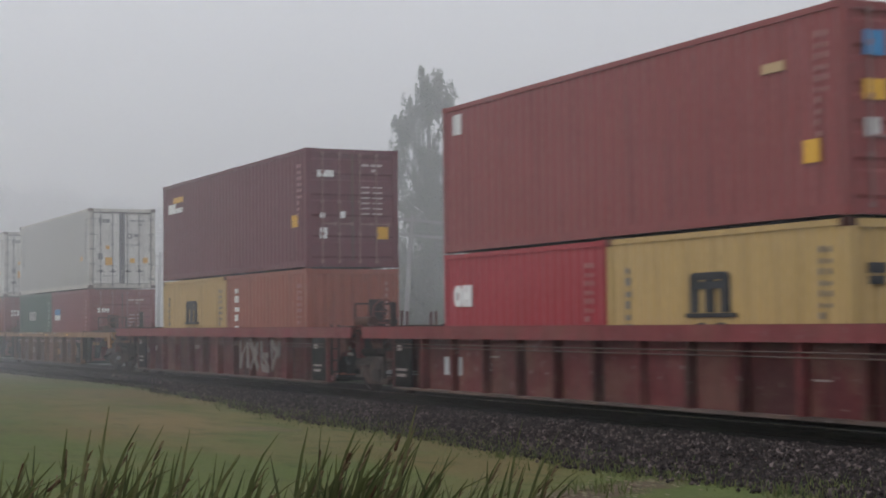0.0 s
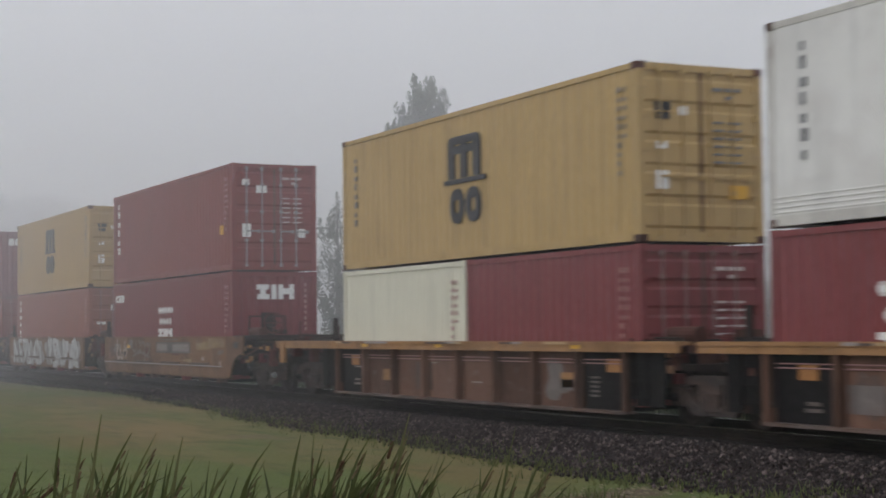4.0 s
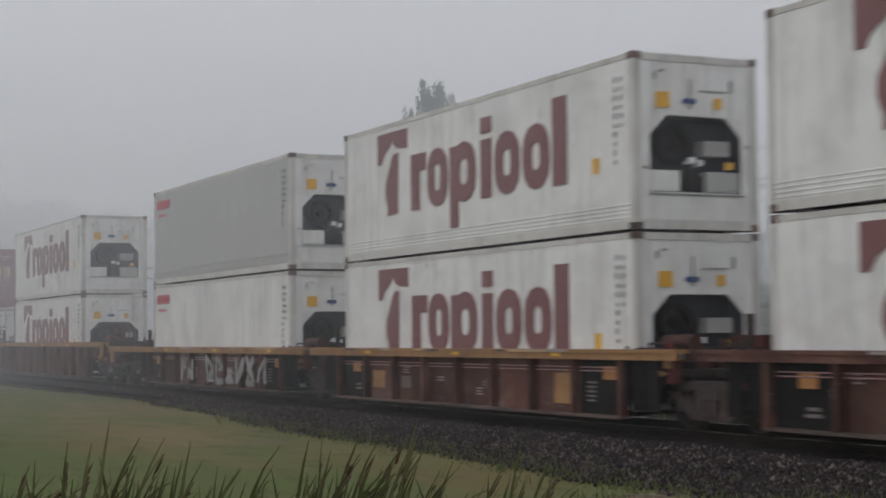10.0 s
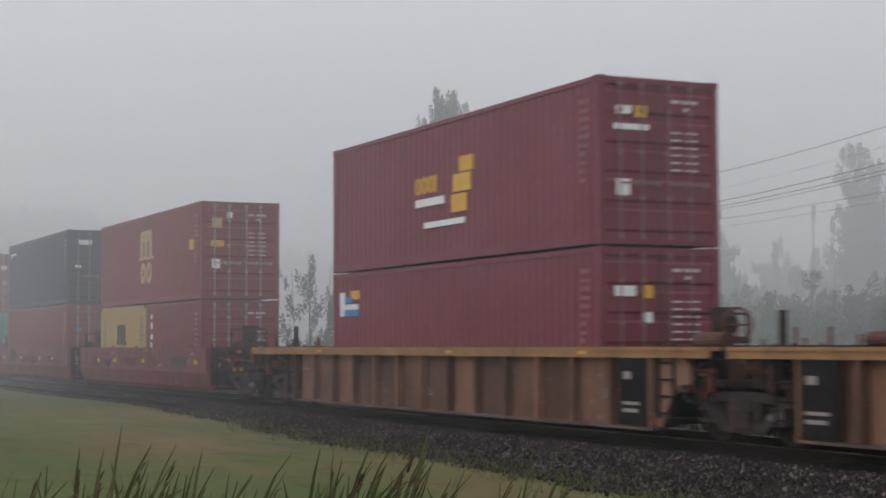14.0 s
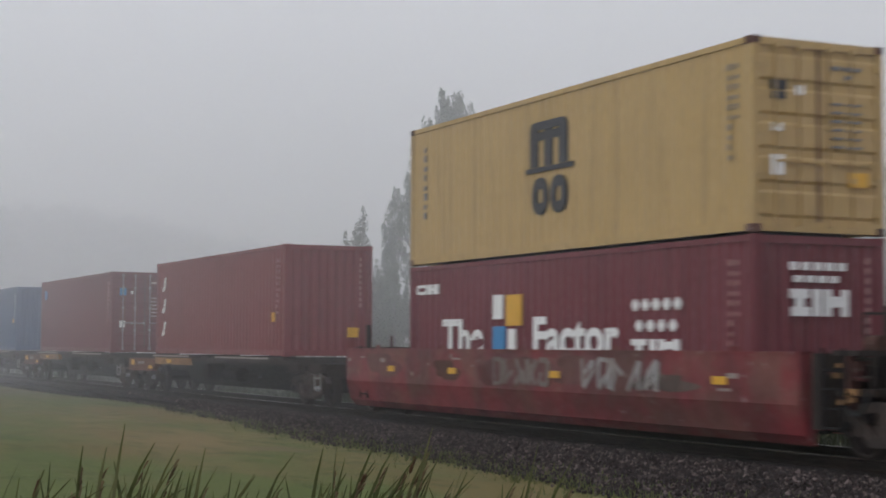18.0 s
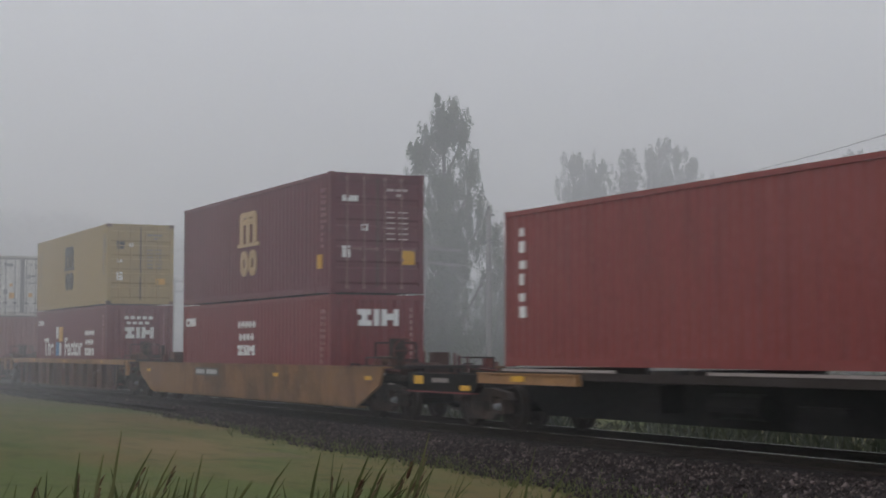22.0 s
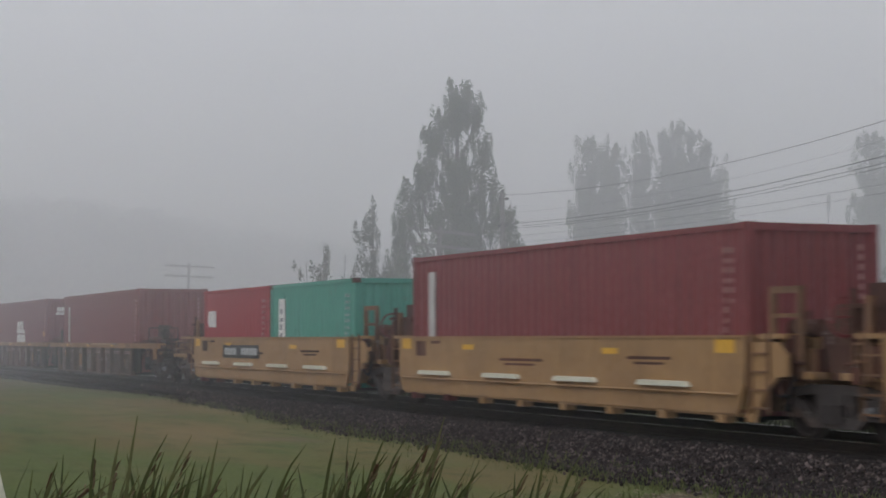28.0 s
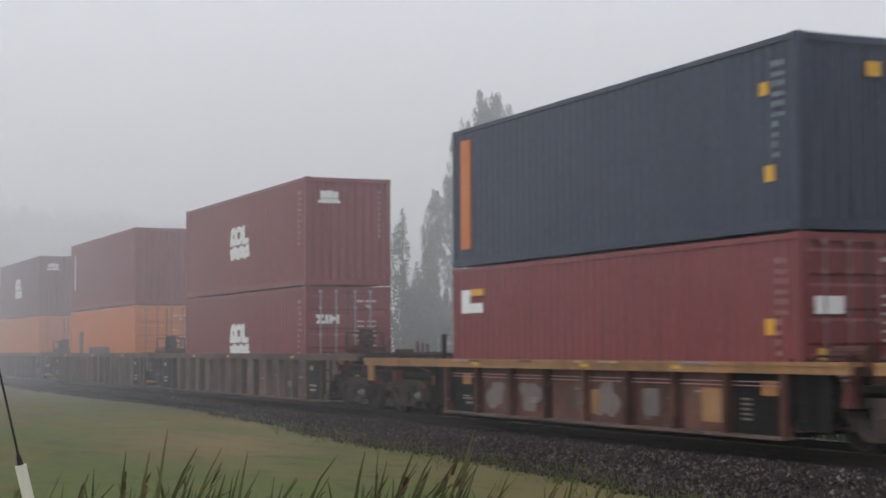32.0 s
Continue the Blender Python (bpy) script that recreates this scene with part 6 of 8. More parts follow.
            spray(c, "graffiti", GHOST, 31, 6.2, 0.3, 5.0, 0.75, 6, -0.27, "large grey-white sprayed strokes", 1.0)
    elif k == 18:
        ribbed_wagon(u, "brown ribbed well car, rusty, with a yellow sill", CARBROWN, SILL, 1.42, k, True, ft, rt, f, r, 13, "")
    elif 19 <= k <= 21:
        ribbed_wagon(u, "orange-brown ribbed well car with close ribs", CARORANGE, SILL, 1.46, k, False, ft, rt, f, r, 13, {19: "r", 20: "rf", 21: "f"}[k])
    elif 22 <= k <= 26:
        c = plate_wagon(u, "bright red plate-sided articulated well car, scratched and sprayed", CARBRIGHT, "red", 1.45, ft, rt, f, r, k)
        if k == 24:
            spray(c, "graffiti", GHOST, 40, 5.5, 0.75, 2.4, 0.6, 4, -0.279, "grey sprayed strokes")
        if k == 26:
            blob(c, REDSCOUR, 430, 4.3, 0.78, 2.4, 0.55, -0.2775, "dull smeared patch")
            spray(c, "graffiti", SMEAR, 42, 4.4, 0.80, 2.2, 0.5, 5, -0.279, "dull grey sprayed strokes", 0.7)
            spray(c, "graffiti", GHOST, 41, 7.7, 0.78, 2.4, 0.55, 5, -0.279, "grey sprayed strokes", 0.7)
    elif 27 <= k <= 31:
        spine_wagon(u, "dark skeleton container flat wagon with brown end sills", f, r, CARSPINE if k < 31 else SHADEGRIME)
    elif k == 32:
        plate_wagon(u, "dull tan trough-shaped well car with sloping ends", CARTROUGH, "trough", 1.17, ft, rt, f, r, k)
    elif 33 <= k <= 35:
        ribbed_wagon(u, "ribbed well car with a dull yellow sill, rusty", {33: CARBROWN, 34: CARDULL, 35: CARDUSTY}[k], SILL, 1.22, k, True, ft, rt, f, r, 11)
    elif 36 <= k <= 40:
        c = plate_wagon(u, "clean yellow plate-sided articulated well car with step ledges", CARYELLOW, "yellow", 1.48, ft, rt, f, r, k)
        if k in (36, 40):
            plate_on(c, "number_panel", MARKBLACK, [(2.75, 0.90, 3.2, 0.36)], -0.266)
            plate_on(c, "number_marking", SPRAYPALE, [(2.95 + 0.27 * i, 0.99, 0.20, 0.19) for i in range(4)] + [(4.45 + 0.23 * i, 0.99, 0.17, 0.19) for i in range(6)], -0.270)
        if k == 37:
            spray(c, "graffiti", SPRAYPALE, 50, 0.3, 0.36, 4.5, 1.05, 7, -0.270, "grey sprayed strokes", 1.7)
            for i, (m, xx, w) in enumerate(((GHOST, 0.2, 1.6), (SPRAYTEAL, 1.5, 1.4), (GHOST, 2.7, 1.5), (SPRAYRED, 5.6, 1.5), (FADEDPATCH, 6.8, 1.6))):
                blob(c, m, 400 + i, xx, 0.40, w, 0.98, -0.262 - 0.0008 * i, "sprayed patch")
            spray(c, "graffiti", SPRAYCYAN, 51, 4.0, 0.7, 1.0, 0.75, 2, -0.270, "cyan sprayed strokes")
            spray(c, "graffiti", SPRAYRED, 52, 5.7, 0.36, 2.9, 1.05, 4, -0.270, "crimson sprayed strokes", 1.9)
            spray(c, "graffiti", SPRAYCYAN, 53, 8.65, 0.36, 0.75, 1.1, 1, -0.270, "cyan sprayed strokes", 1.8)
    elif 41 <= k <= 45:
        c = ribbed_wagon(u, "brown ribbed articulated well car with a yellow sill", {41: CARGREY, 43: CARDULL}.get(k, CARBROWN), SILL, 1.28, k, False, ft, rt, f, r, 8, long_well=False)
        if k in (42, 44):
            ribbon(c, "graffiti", CREAMSPRAY, [[(6.32, 0.90, 0.06), (7.42, 0.92, 0.06)], [(6.62, 0.90, 0.09), (6.52, 0.44, 0.08)], [(7.20, 0.92, 0.10), (7.02, 0.68, 0.08), (7.05, 0.44, 0.09)]], -0.107, "cream sprayed strokes")
            ribbon(c, "graffiti", CREAMSPRAY, [[(7.86, 0.92, 0.10), (8.35, 0.68, 0.11), (8.80, 0.44, 0.09)], [(8.82, 0.92, 0.08), (8.30, 0.66, 0.11), (7.90, 0.44, 0.10)]], -0.107, "cream sprayed cross strokes")
        if k == 43:
            spray(c, "graffiti", SMEAR, 60, 2.2, 0.3, 7.0, 0.7, 5, -0.11, "dull grey sprayed strokes", 1.6)
    else:
        ribbed_wagon(u, "grey-brown ribbed well car with close ribs", CARGREY, CARGREY, 1.38, k, False, ft, rt, f, r, 14)


def load_train():
    S, H = FLOOR + STD + 0.03, FLOOR + HC + 0.03
    p = place
    # red-brown pair
    box40(p(1), S, "rose-brown", ROSEBROWN, [corner_sign(0.45, 2.3, 0.36, 0.4), side_label(11.3, 0.75, 0.34, 0.32), ("side_arrow", MARKTAN, [(10.4, 2.1, 0.5, 0.14)], "side"),
          ("end_sign", MARKBLUE, [(0.34, 2.15, 0.34, 0.34)], "end"), end_label(0.32, 1.55, 0.38, 0.28), ("end_sign", OLDWHITE, [(0.34, 1.05, 0.24, 0.26)], "end")], end="door")
    box20(p(1), "bright red", RED, [corner_sign(0.45, 1.55, 0.75, 0.42)])
    yellow20(p(1) + 6.13)
    box40(p(2), S, "dark maroon", DKMAROON, [("corner_sign", MARKWHITE, [(0.6, 2.0, 1.4, 0.14), (0.6, 2.14, 0.7, 0.14)], "side"), ("corner_sign", MARKYELLOW, [(1.1, 2.3, 0.95, 0.16)], "side"), side_label(11.2, 1.0, 0.4, 0.3),
          end_label(1.85, 0.7, 0.3, 0.3), ("end_sign", MARKWHITE, [(0.3, 2.2, 0.42, 0.16), (0.36, 1.2, 0.12, 0.12), (0.86, 1.2, 0.16, 0.16), (0.36, 0.7, 0.18, 0.26)], "end")], end="door")
    yellow20(p(2))
    box20(p(2) + 6.13, "orange-brown", ORANGERED, [white_column(0.7, 2.1, 7, 0.2, 0.34)])
    # brown five-unit set
    reefer(p(3), S, "grey", GREYWHITE)
    box20(p(3), "dark green", GREEN, [("brand_marking", OLDWHITE, blocks(2.0, 1.52, 0.36, "bbnbb", 0.05, 0.10), "side"), ("brand_marking", MARKBLACK, [(2.75, 0.62, 0.7, 0.10, ((0, 0.3), (0.5, 1), (1, 0.3), (0.5, 0))), (2.95, 0.75, 0.30, 0.45, ((0, 0), (1, 0), (0.7, 1), (0.3, 1)))], "side")])
    box20(p(3) + 6.13, "red-brown", MAROON, [("corner_sign", MARKBLUE, [(0.6, 1.7, 0.85, 0.22)], "side"), ("corner_sign", MARKWHITE, [(0.6, 1.5, 0.85, 0.2)], "side"), end_word(0.3, 1.75, 0.16)], end="door")
    reefer(p(4), S, "emblem")
    yellow20(p(4))
    box20(p(4) + 6.13, "maroon", MAROON, [white_column(0.6, 1.9, 4, 0.3, 0.24), end_word(0.3, 1.75, 0.26)], end="door")
    box40(p(5), S, "bright red", RED, [corner_sign(0.45, 1.85, 0.92, 0.60), end_label(1.9, 0.4, 0.28, 0.36), side_label(11.5, 0.4, 0.3, 0.36)])
    box20(p(5), "red-brown", BROWNRED, [white_column(0.6, 2.1, 7, 0.2, 0.3)])
    yellow20(p(5) + 6.13, end="door")
    reefer(p(6), S, "plain", WHITE)
    box20(p(6), "maroon", MAROON, [("dot_marking", MARKWHITE, dots_sign(2.2, 0.9, L20), "side")])
    yellow20(p(6) + 6.13, end="door")
    yellow40(p(7), S)
    box20(p(7), "cream", CREAM)
    box20(p(7) + 6.13, "maroon", MAROON, end="door")
    # tan five-unit set
    box40(p(8), H, "brown-red", BROWNRED, [white_column(0.6, 2.45, 6, 0.24, 0.2), side_label(11.2, 1.0, 0.25, 0.25),
          ("end_sign", MARKWHITE, [(0.3, 2.3, 0.2, 0.16), (0.7, 2.1, 0.3, 0.2), (0.3, 0.9, 0.24, 0.36), (1.9, 0.9, 0.2, 0.24)], "end")], end="lightdoor")
    dotted_box(p(8))
    yellow40(p(9), H)
    box40(p(9), FLOOR, "orange-red", ORANGERED, [white_column(0.6, 2.5, 6, 0.24, 0.22), ("end_sign", MARKWHITE, [(0.8, 2.1, 0.18, 0.2), (0.3, 1.6, 0.3, 0.1)], "end")], end="door")
    box40(p(10), H, "dark plum", PLUM, [white_column(0.55, 2.4, 5, 0.28, 0.2), end_word(0.3, 2.25, 0.34, pattern="bbb"), side_label(11.2, 0.9), end_label(1.8, 0.5, 0.4, 0.24)])
    box40(p(10), FLOOR, "red-brown", BROWNRED, [white_column(0.6, 2.4, 6, 0.26, 0.22), ("end_sign", MARKWHITE, [(0.8, 1.9, 0.42, 0.4)], "end")], end="door")
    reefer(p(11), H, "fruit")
    reefer(p(11), FLOOR, "red")
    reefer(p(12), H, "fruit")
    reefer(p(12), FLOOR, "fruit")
    # rust-brown five-unit set
    reefer(p(13), H, "red")
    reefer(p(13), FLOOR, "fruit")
    box40(p(14), H, "bright red", RED, [corner_sign(0.45, 1.85, 0.92, 0.60), end_word(0.3, 2.2, 0.22), end_label(0.9, 1.1, 0.16, 0.16)], end="door")
    gen = container("pale grey generator container with louvres and a green line", GREY, L40, HC, "plain", [
        ("grey_marking", MARKGREY, [(1.66, 2.05, 0.34, 0.36, 0.07), (2.08, 2.05, 0.07, 0.36), (2.16, 2.20, 0.20, 0.09), (2.36, 2.05, 0.07, 0.36)], "side"),
        ("grey_marking", DIMGREY, [(1.66 + 0.15 * i, 1.72, 0.10, 0.12) for i in range(6)] + [(5.9 + 0.16 * i, 2.42, 0.12, 0.07) for i in range(5)] + [(9.9 + 0.16 * i, 2.43, 0.12, 0.12) for i in range(7)], "side"),
        ("vent_marking", MARKBLACK, [(0.95, 1.47, 0.17, 0.46)], "side"), ("vent_marking", DIMGREY, [(0.90, 1.43, 0.27, 0.54, 0.03), (0.55, 2.35, 0.10, 0.34)], "side"), ("corner_marking", MARKPINK, [(0.35, 1.55, 0.12, 0.2)], "side")], reefer=True, codes=MARKGREY, place=p(14), z=FLOOR, group="containers on the train")
    wob = [(5.62, 1.84, 0.05), (5.85, 1.84, 0.06), (6.10, 1.70, 0.07), (6.40, 1.61, 0.07), (6.66, 1.63, 0.065), (6.86, 1.75, 0.06), (6.98, 1.92, 0.06), (7.16, 2.00, 0.06), (7.54, 2.01, 0.06)]
    run = [(8.86, 2.02, 0.065), (9.98, 2.02, 0.065), (10.14, 1.98, 0.065), (10.28, 1.85, 0.065), (10.46, 1.80, 0.07), (12.0, 1.79, 0.07)]
    fingers = [[(5.35, 2.12, 0.10), (5.05, 2.28, 0.06), (4.78, 2.42, 0.02)], [(5.30, 2.02, 0.09), (4.98, 2.12, 0.06), (4.70, 2.20, 0.025)], [(5.32, 1.92, 0.09), (5.0, 1.96, 0.06), (4.72, 2.02, 0.02)],
               [(5.40, 1.84, 0.09), (5.10, 1.80, 0.06), (4.84, 1.84, 0.02)], [(5.42, 1.74, 0.09), (5.2, 1.66, 0.05), (5.05, 1.68, 0.02)], [(5.5, 2.20, 0.10), (5.30, 2.34, 0.05), (5.16, 2.46, 0.02)]]
    ribbon(gen, "green_line", MARKGREEN, [wob, run, *fingers, arc(5.52, 1.96, 0.30, 0.30, 20, 300, 0.13, 14)], -0.004, "faded green painted line with a leafy hand")
    for xx, zz in ((5.72, 1.86), (9.02, 2.02), (9.62, 2.02)):
        part("line_node", mesh_of(("line_node",), lambda bm: tube(bm, (0, -0.013, 0), (0, 0.004, 0), 0.085, sides=18)), OLDWHITE, gen, "white painted dot", at=(xx, 0, zz))
    for xx in (3.26, 7.56):
        lv = part("louvre", mesh_of(("louvre_back",), boxes((0, 1.30, -0.006, 0.012, 1.43, 2.80), (0, 0.045, -0.06, -0.006, 1.43, 2.80), (1.255, 1.30, -0.06, -0.006, 1.43, 2.80), (0.045, 1.255, -0.06, -0.006, 1.43, 1.47), (0.045, 1.255, -0.06, -0.006, 2.765, 2.80))), RODDARK, gen, "louvred vent", at=(xx, 0, 0))
        part("vent_grille", mesh_of(("vent_grille",), boxes((0.045, 1.255, -0.010, -0.006, 1.47, 2.765))), BLACK, lv, "black opening behind the slats")
        for i in range(11):
            part("slat", mesh_of(("louvre_slat",), lambda bm: bm.faces.new([bm.verts.new(p) for p in ((0.045, -0.058, 0), (1.255, -0.058, 0), (1.255, -0.012, 0.062), (0.045, -0.012, 0.062))])), GREY, lv, at=(0, 0, 1.485 + 0.116 * i))
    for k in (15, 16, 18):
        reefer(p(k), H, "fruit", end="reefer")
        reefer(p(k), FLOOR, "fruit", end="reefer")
    reefer(p(17), H, "red", GREYWHITE, end="reefer")
    reefer(p(17), FLOOR, "red", end="reefer")
    # orange three-unit set
    box40(p(19), H, "plum", PLUM, [("brand_marking", MARKYELLOW, blocks(0.5, 2.16, 0.42, "wnbb", 0.08, 0.2), "side"), ("end_sign", MARKWHITE, [(0.7, 2.35, 0.14, 0.16), (0.3, 1.2, 0.2, 0.3), (0.72, 1.35, 0.2, 0.12)], "end"), end_label(0.62, 1.85, 0.28, 0.22),
          ("end_sign", MARKTAN, [(1.4, 1.5, 0.2, 0.46), (1.75, 1.5, 0.3, 0.46)], "end")], end="door")
    reefer(p(19), FLOOR, "plain", GREYWHITE)
    yellow40(p(20), H)
    yellow40(p(20), FLOOR, True)
    box40(p(21), H, "maroon", PLUM, [("brand_marking", MARKYELLOW, blocks(4.7, 1.44, 0.36, "bbbn", 0.14, 0.2) + [(6.43, 0.96, 0.70, 0.36), (6.52, 1.36, 0.80, 0.36), (6.80, 1.75, 0.62, 0.30)], "side"),
          ("brand_marking", MARKWHITE, [(4.7, 1.18, 1.4, 0.16), (5.12, 0.72, 1.92, 0.12)], "side"), ("end_sign", MARKWHITE, [(0.35, 2.25, 0.3, 0.14), (0.3, 1.98, 0.7, 0.1), (0.35, 0.85, 0.26, 0.28)], "end"), end_label(0.72, 2.2, 0.24, 0.2)], end="door")
    box40(p(21), FLOOR, "maroon", PLUM, [("corner_sign", MARKWHITE, [(0.45, 1.9, 0.26, 0.55), (0.72, 2.05, 0.8, 0.12)], "side"), ("corner_sign", MARKBLUE, [(0.72, 1.9, 0.85, 0.14), (0.8, 2.2, 0.4, 0.14)], "side"), ("corner_sign", MARKYELLOW, [(1.1, 2.28, 0.5, 0.2)], "side"),
          ("end_sign", MARKWHITE, [(0.3, 2.05, 0.4, 0.18), (0.85, 1.6, 0.18, 0.18)], "end"), end_label(0.85, 2.02, 0.2, 0.22)], end="door")
    # bright red five-unit set
    box40(p(22), S, "brown-red", BROWNRED, [emblem_m(5.2, 0.64, 1.75, MARKTAN), side_label(11.0, 1.5, 0.4, 0.3), end_label(0.3, 1.55, 0.4, 0.18),
          ("end_sign", MARKTAN, [(0.34, 2.1, 0.3, 0.3)], "end"), ("end_sign", MARKWHITE, [(0.8, 2.4, 0.16, 0.18), (0.34, 0.9, 0.24, 0.28)], "end")], end="lightdoor")
    yellow20(p(22))
    box20(p(22) + 6.13, "maroon", MAROON, [white_column(0.6, 2.1, 5, 0.26, 0.2)], end="lightdoor")
    box40(p(23), H, "navy blue", NAVY, [("corner_sign", MARKWHITE, [(0.5, 2.3, 0.25, 0.2), (0.8, 2.4, 0.9, 0.1)], "side"), ("end_sign", MARKWHITE, [(0.4, 2.3, 0.55, 0.2), (0.3, 1.4, 0.24, 0.1)], "end")], end="door")
    box40(p(23), FLOOR, "red-brown", BROWNRED, [("end_sign", MARKBLUE, [(0.36, 1.8, 0.2, 0.18)], "end")], end="lightdoor")
    box40(p(24), H, "brown-red", BROWNRED, [white_column(0.6, 2.5, 6, 0.24, 0.22), side_label(11.2, 0.5, 0.3, 0.24), ("end_sign", MARKWHITE, [(0.3, 2.4, 0.24, 0.18), (0.75, 2.1, 0.26, 0.2), (0.3, 1.0, 0.26, 0.4), (1.95, 0.95, 0.2, 0.26)], "end"), end_label(0.82, 1.35, 0.16, 0.18)], end="lightdoor")
    box40(p(24), FLOOR, "teal green", TEAL, [("white_panel", MARKWHITE, [(0.52, 1.0, 0.58, 1.6)], "side"), ("panel_marking", MARKSLATE, column(0.6, 2.45, 0.2, 6, 0.24), "side"), end_label(1.35, 1.75, 0.16, 0.14)])
    box40(p(25), H, "bright red", REDBRIGHT, [corner_sign(0.45, 1.85, 0.92, 0.60), side_label(11.3, 0.55, 0.35, 0.34), end_word(0.3, 2.05, 0.22), end_label(1.85, 0.6, 0.3, 0.32),
          ("end_sign", MARKWHITE, [(0.34, 1.15, 0.16, 0.14), (0.34, 0.7, 0.18, 0.24)], "end"), end_label(0.72, 1.15, 0.2, 0.12)], end="door")
    dotted_box(p(25))
    yellow40(p(26), H)
    factor_box(p(26))
    # skeleton flats
    box40(p(27), DECK, "maroon", MAROON, [("upright_marking", MARKWHITE, [(0.70, z, 0.42, 0.46, ((0, 0.1), (0.2, 0), (0.62, 0.12), (0.95, 0.9), (0.9, 1), (0.5, 0.92), (0.42, 0.45), (0.1, 0.3))) for z in (1.97, 1.28, 0.56)], "side"), end_label(1.75, 0.5, 0.3, 0.26), side_label(11.2, 0.9)])
    box40(p(28), DECK, "oxblood", OXBLOOD, [("round_sign", MARKBLUE, [(0.75, 2.15, 0.35, 0.36)], "side"), ("end_sign", MARKBLUE, [(0.3, 2.05, 0.24, 0.26)], "end"), ("end_sign", MARKWHITE, [(0.7, 2.1, 0.1, 0.1), (0.3, 0.9, 0.2, 0.24), (1.85, 0.7, 0.16, 0.12)], "end")], end="lightdoor")
    box40(p(29), DECK, "deep blue", BLUE, [side_label(11.25, 1.25, 0.25, 0.2)])
    box40(p(30), DECK, "brown-red", BROWNRED, [white_column(0.6, 2.4, 8, 0.22, 0.2), side_label(11.3, 1.8, 0.3, 0.22), side_label(11.3, 0.95, 0.3, 0.22), ("end_sign", MARKWHITE, [(1.85, 0.75, 0.3, 0.34)], "end")])
    box40(p(31), DECK, "red-brown", BROWNRED, [white_column(0.6, 2.4, 6, 0.24, 0.22), end_label(1.05, 0.6, 0.2, 0.2), end_label(1.85, 0.6, 0.2, 0.2)])
    # single wells
    box40(p(32), S, "dark maroon", DKMAROON, [emblem_m(5.2, 0.64, 1.75, MARKTAN), side_label(11.3, 0.6, 0.3, 0.34), end_label(1.85, 0.7, 0.34, 0.36), ("end_sign", MARKWHITE, [(0.3, 2.2, 0.4, 0.14), (0.8, 1.5, 0.16, 0.16), (0.3, 0.85, 0.2, 0.28)], "end")], end="door")
    dotted_box(p(32), STD)
    yellow40(p(33), H, mat=OLIVEYELLOW)
    factor_box(p(33))
    reefer(p(34), H, "grey", GREYWHITE)
    box40(p(34), FLOOR, "maroon", MAROON, [white_column(0.6, 2.3, 6, 0.26, 0.22)])
    box40(p(35), H, "orange-red", ORANGERED, [white_column(0.6, 2.5, 6, 0.2, 0.2), ("repaint_patch", BROWNRED, [(5.0, 0.3, 0.9, 1.35), (4.4, 1.35, 2.0, 0.14), (8.6, 1.5, 0.6, 0.9)], "side"), end_label(1.9, 0.95, 0.3, 0.34), end_label(0.32, 1.75, 0.18, 0.18), ("end_sign", MARKWHITE, [(0.8, 2.2, 0.2, 0.2)], "end")], end="door")
    box40(p(35), FLOOR, "maroon", MAROON, [white_column(0.6, 2.4, 6, 0.26, 0.22), ("end_sign", MARKWHITE, column(0.25, 2.4, 0.2, 8, 0.18), "end")], end="door")
    # yellow five-unit set
    box40(p(36), S, "dark maroon", MAROON, [wave_sign(5.25, 0.98), ("white_patch", MARKWHITE, [(0.4, 0.75, 0.16, 0.14), (11.3, 0.95, 0.3, 0.16)], "side"), ("pale_patch", FADEDPATCH, [(4.4, 0.2, 0.9, 0.3), (6.6, 0.2, 0.9, 0.3), (4.8, 0.6, 0.3, 0.25), (7.0, 0.6, 0.25, 0.28)], "side"), end_wave(2.2)])
    box40(p(36), FLOOR, "dark green", GREEN, [("brand_marking", MARKWHITE, [(2.42, 0.9, 0.22, 0.78), (2.95, 0.9, 0.22, 0.78), (4.62, 0.9, 0.75, 0.78, 0.22), (6.75, 0.9, 0.80, 0.78, 0.22), (8.92, 0.9, 0.80, 0.78, 0.22), (10.2, 0.9, 0.46, 1.05)], "side")], height=STD)
    for i in (0, 1):
        box20(p(37) + 6.13 * i, "red-brown", BROWNRED, [stripe(L20, 1.0, 2.25, 0.45, 0.36)])
    box40(p(38), FLOOR, "dark maroon", DKMAROON, [wave_sign(5.25, 0.98), end_wave(2.2)])
    box40(p(39), FLOOR, "maroon", MAROON, [stripe(L40, 1.1, 2.55)])
    box20(p(40), "bright red", RED, [corner_sign(0.45, 1.5, 0.75, 0.48)])
    box20(p(40) + 6.13, "teal green", TEAL, [("white_panel", MARKWHITE, [(0.70, 1.1, 0.45, 1.1)], "side"), ("panel_marking", MARKSLATE, column(0.82, 2.0, 0.16, 5, 0.2), "side")])
    # brown five-unit set
    box40(p(41), FLOOR, "maroon", MAROON, [stripe(L40, 1.05, 2.45)])
    box40(p(42), FLOOR, "dark maroon", PLUM, [wave_sign(5.25, 0.98), end_wave(2.2), side_label(11.4, 1.25)])
    box40(p(43), FLOOR, "red-brown", BROWNRED, [stripe(L40, 1.05, 2.4)])
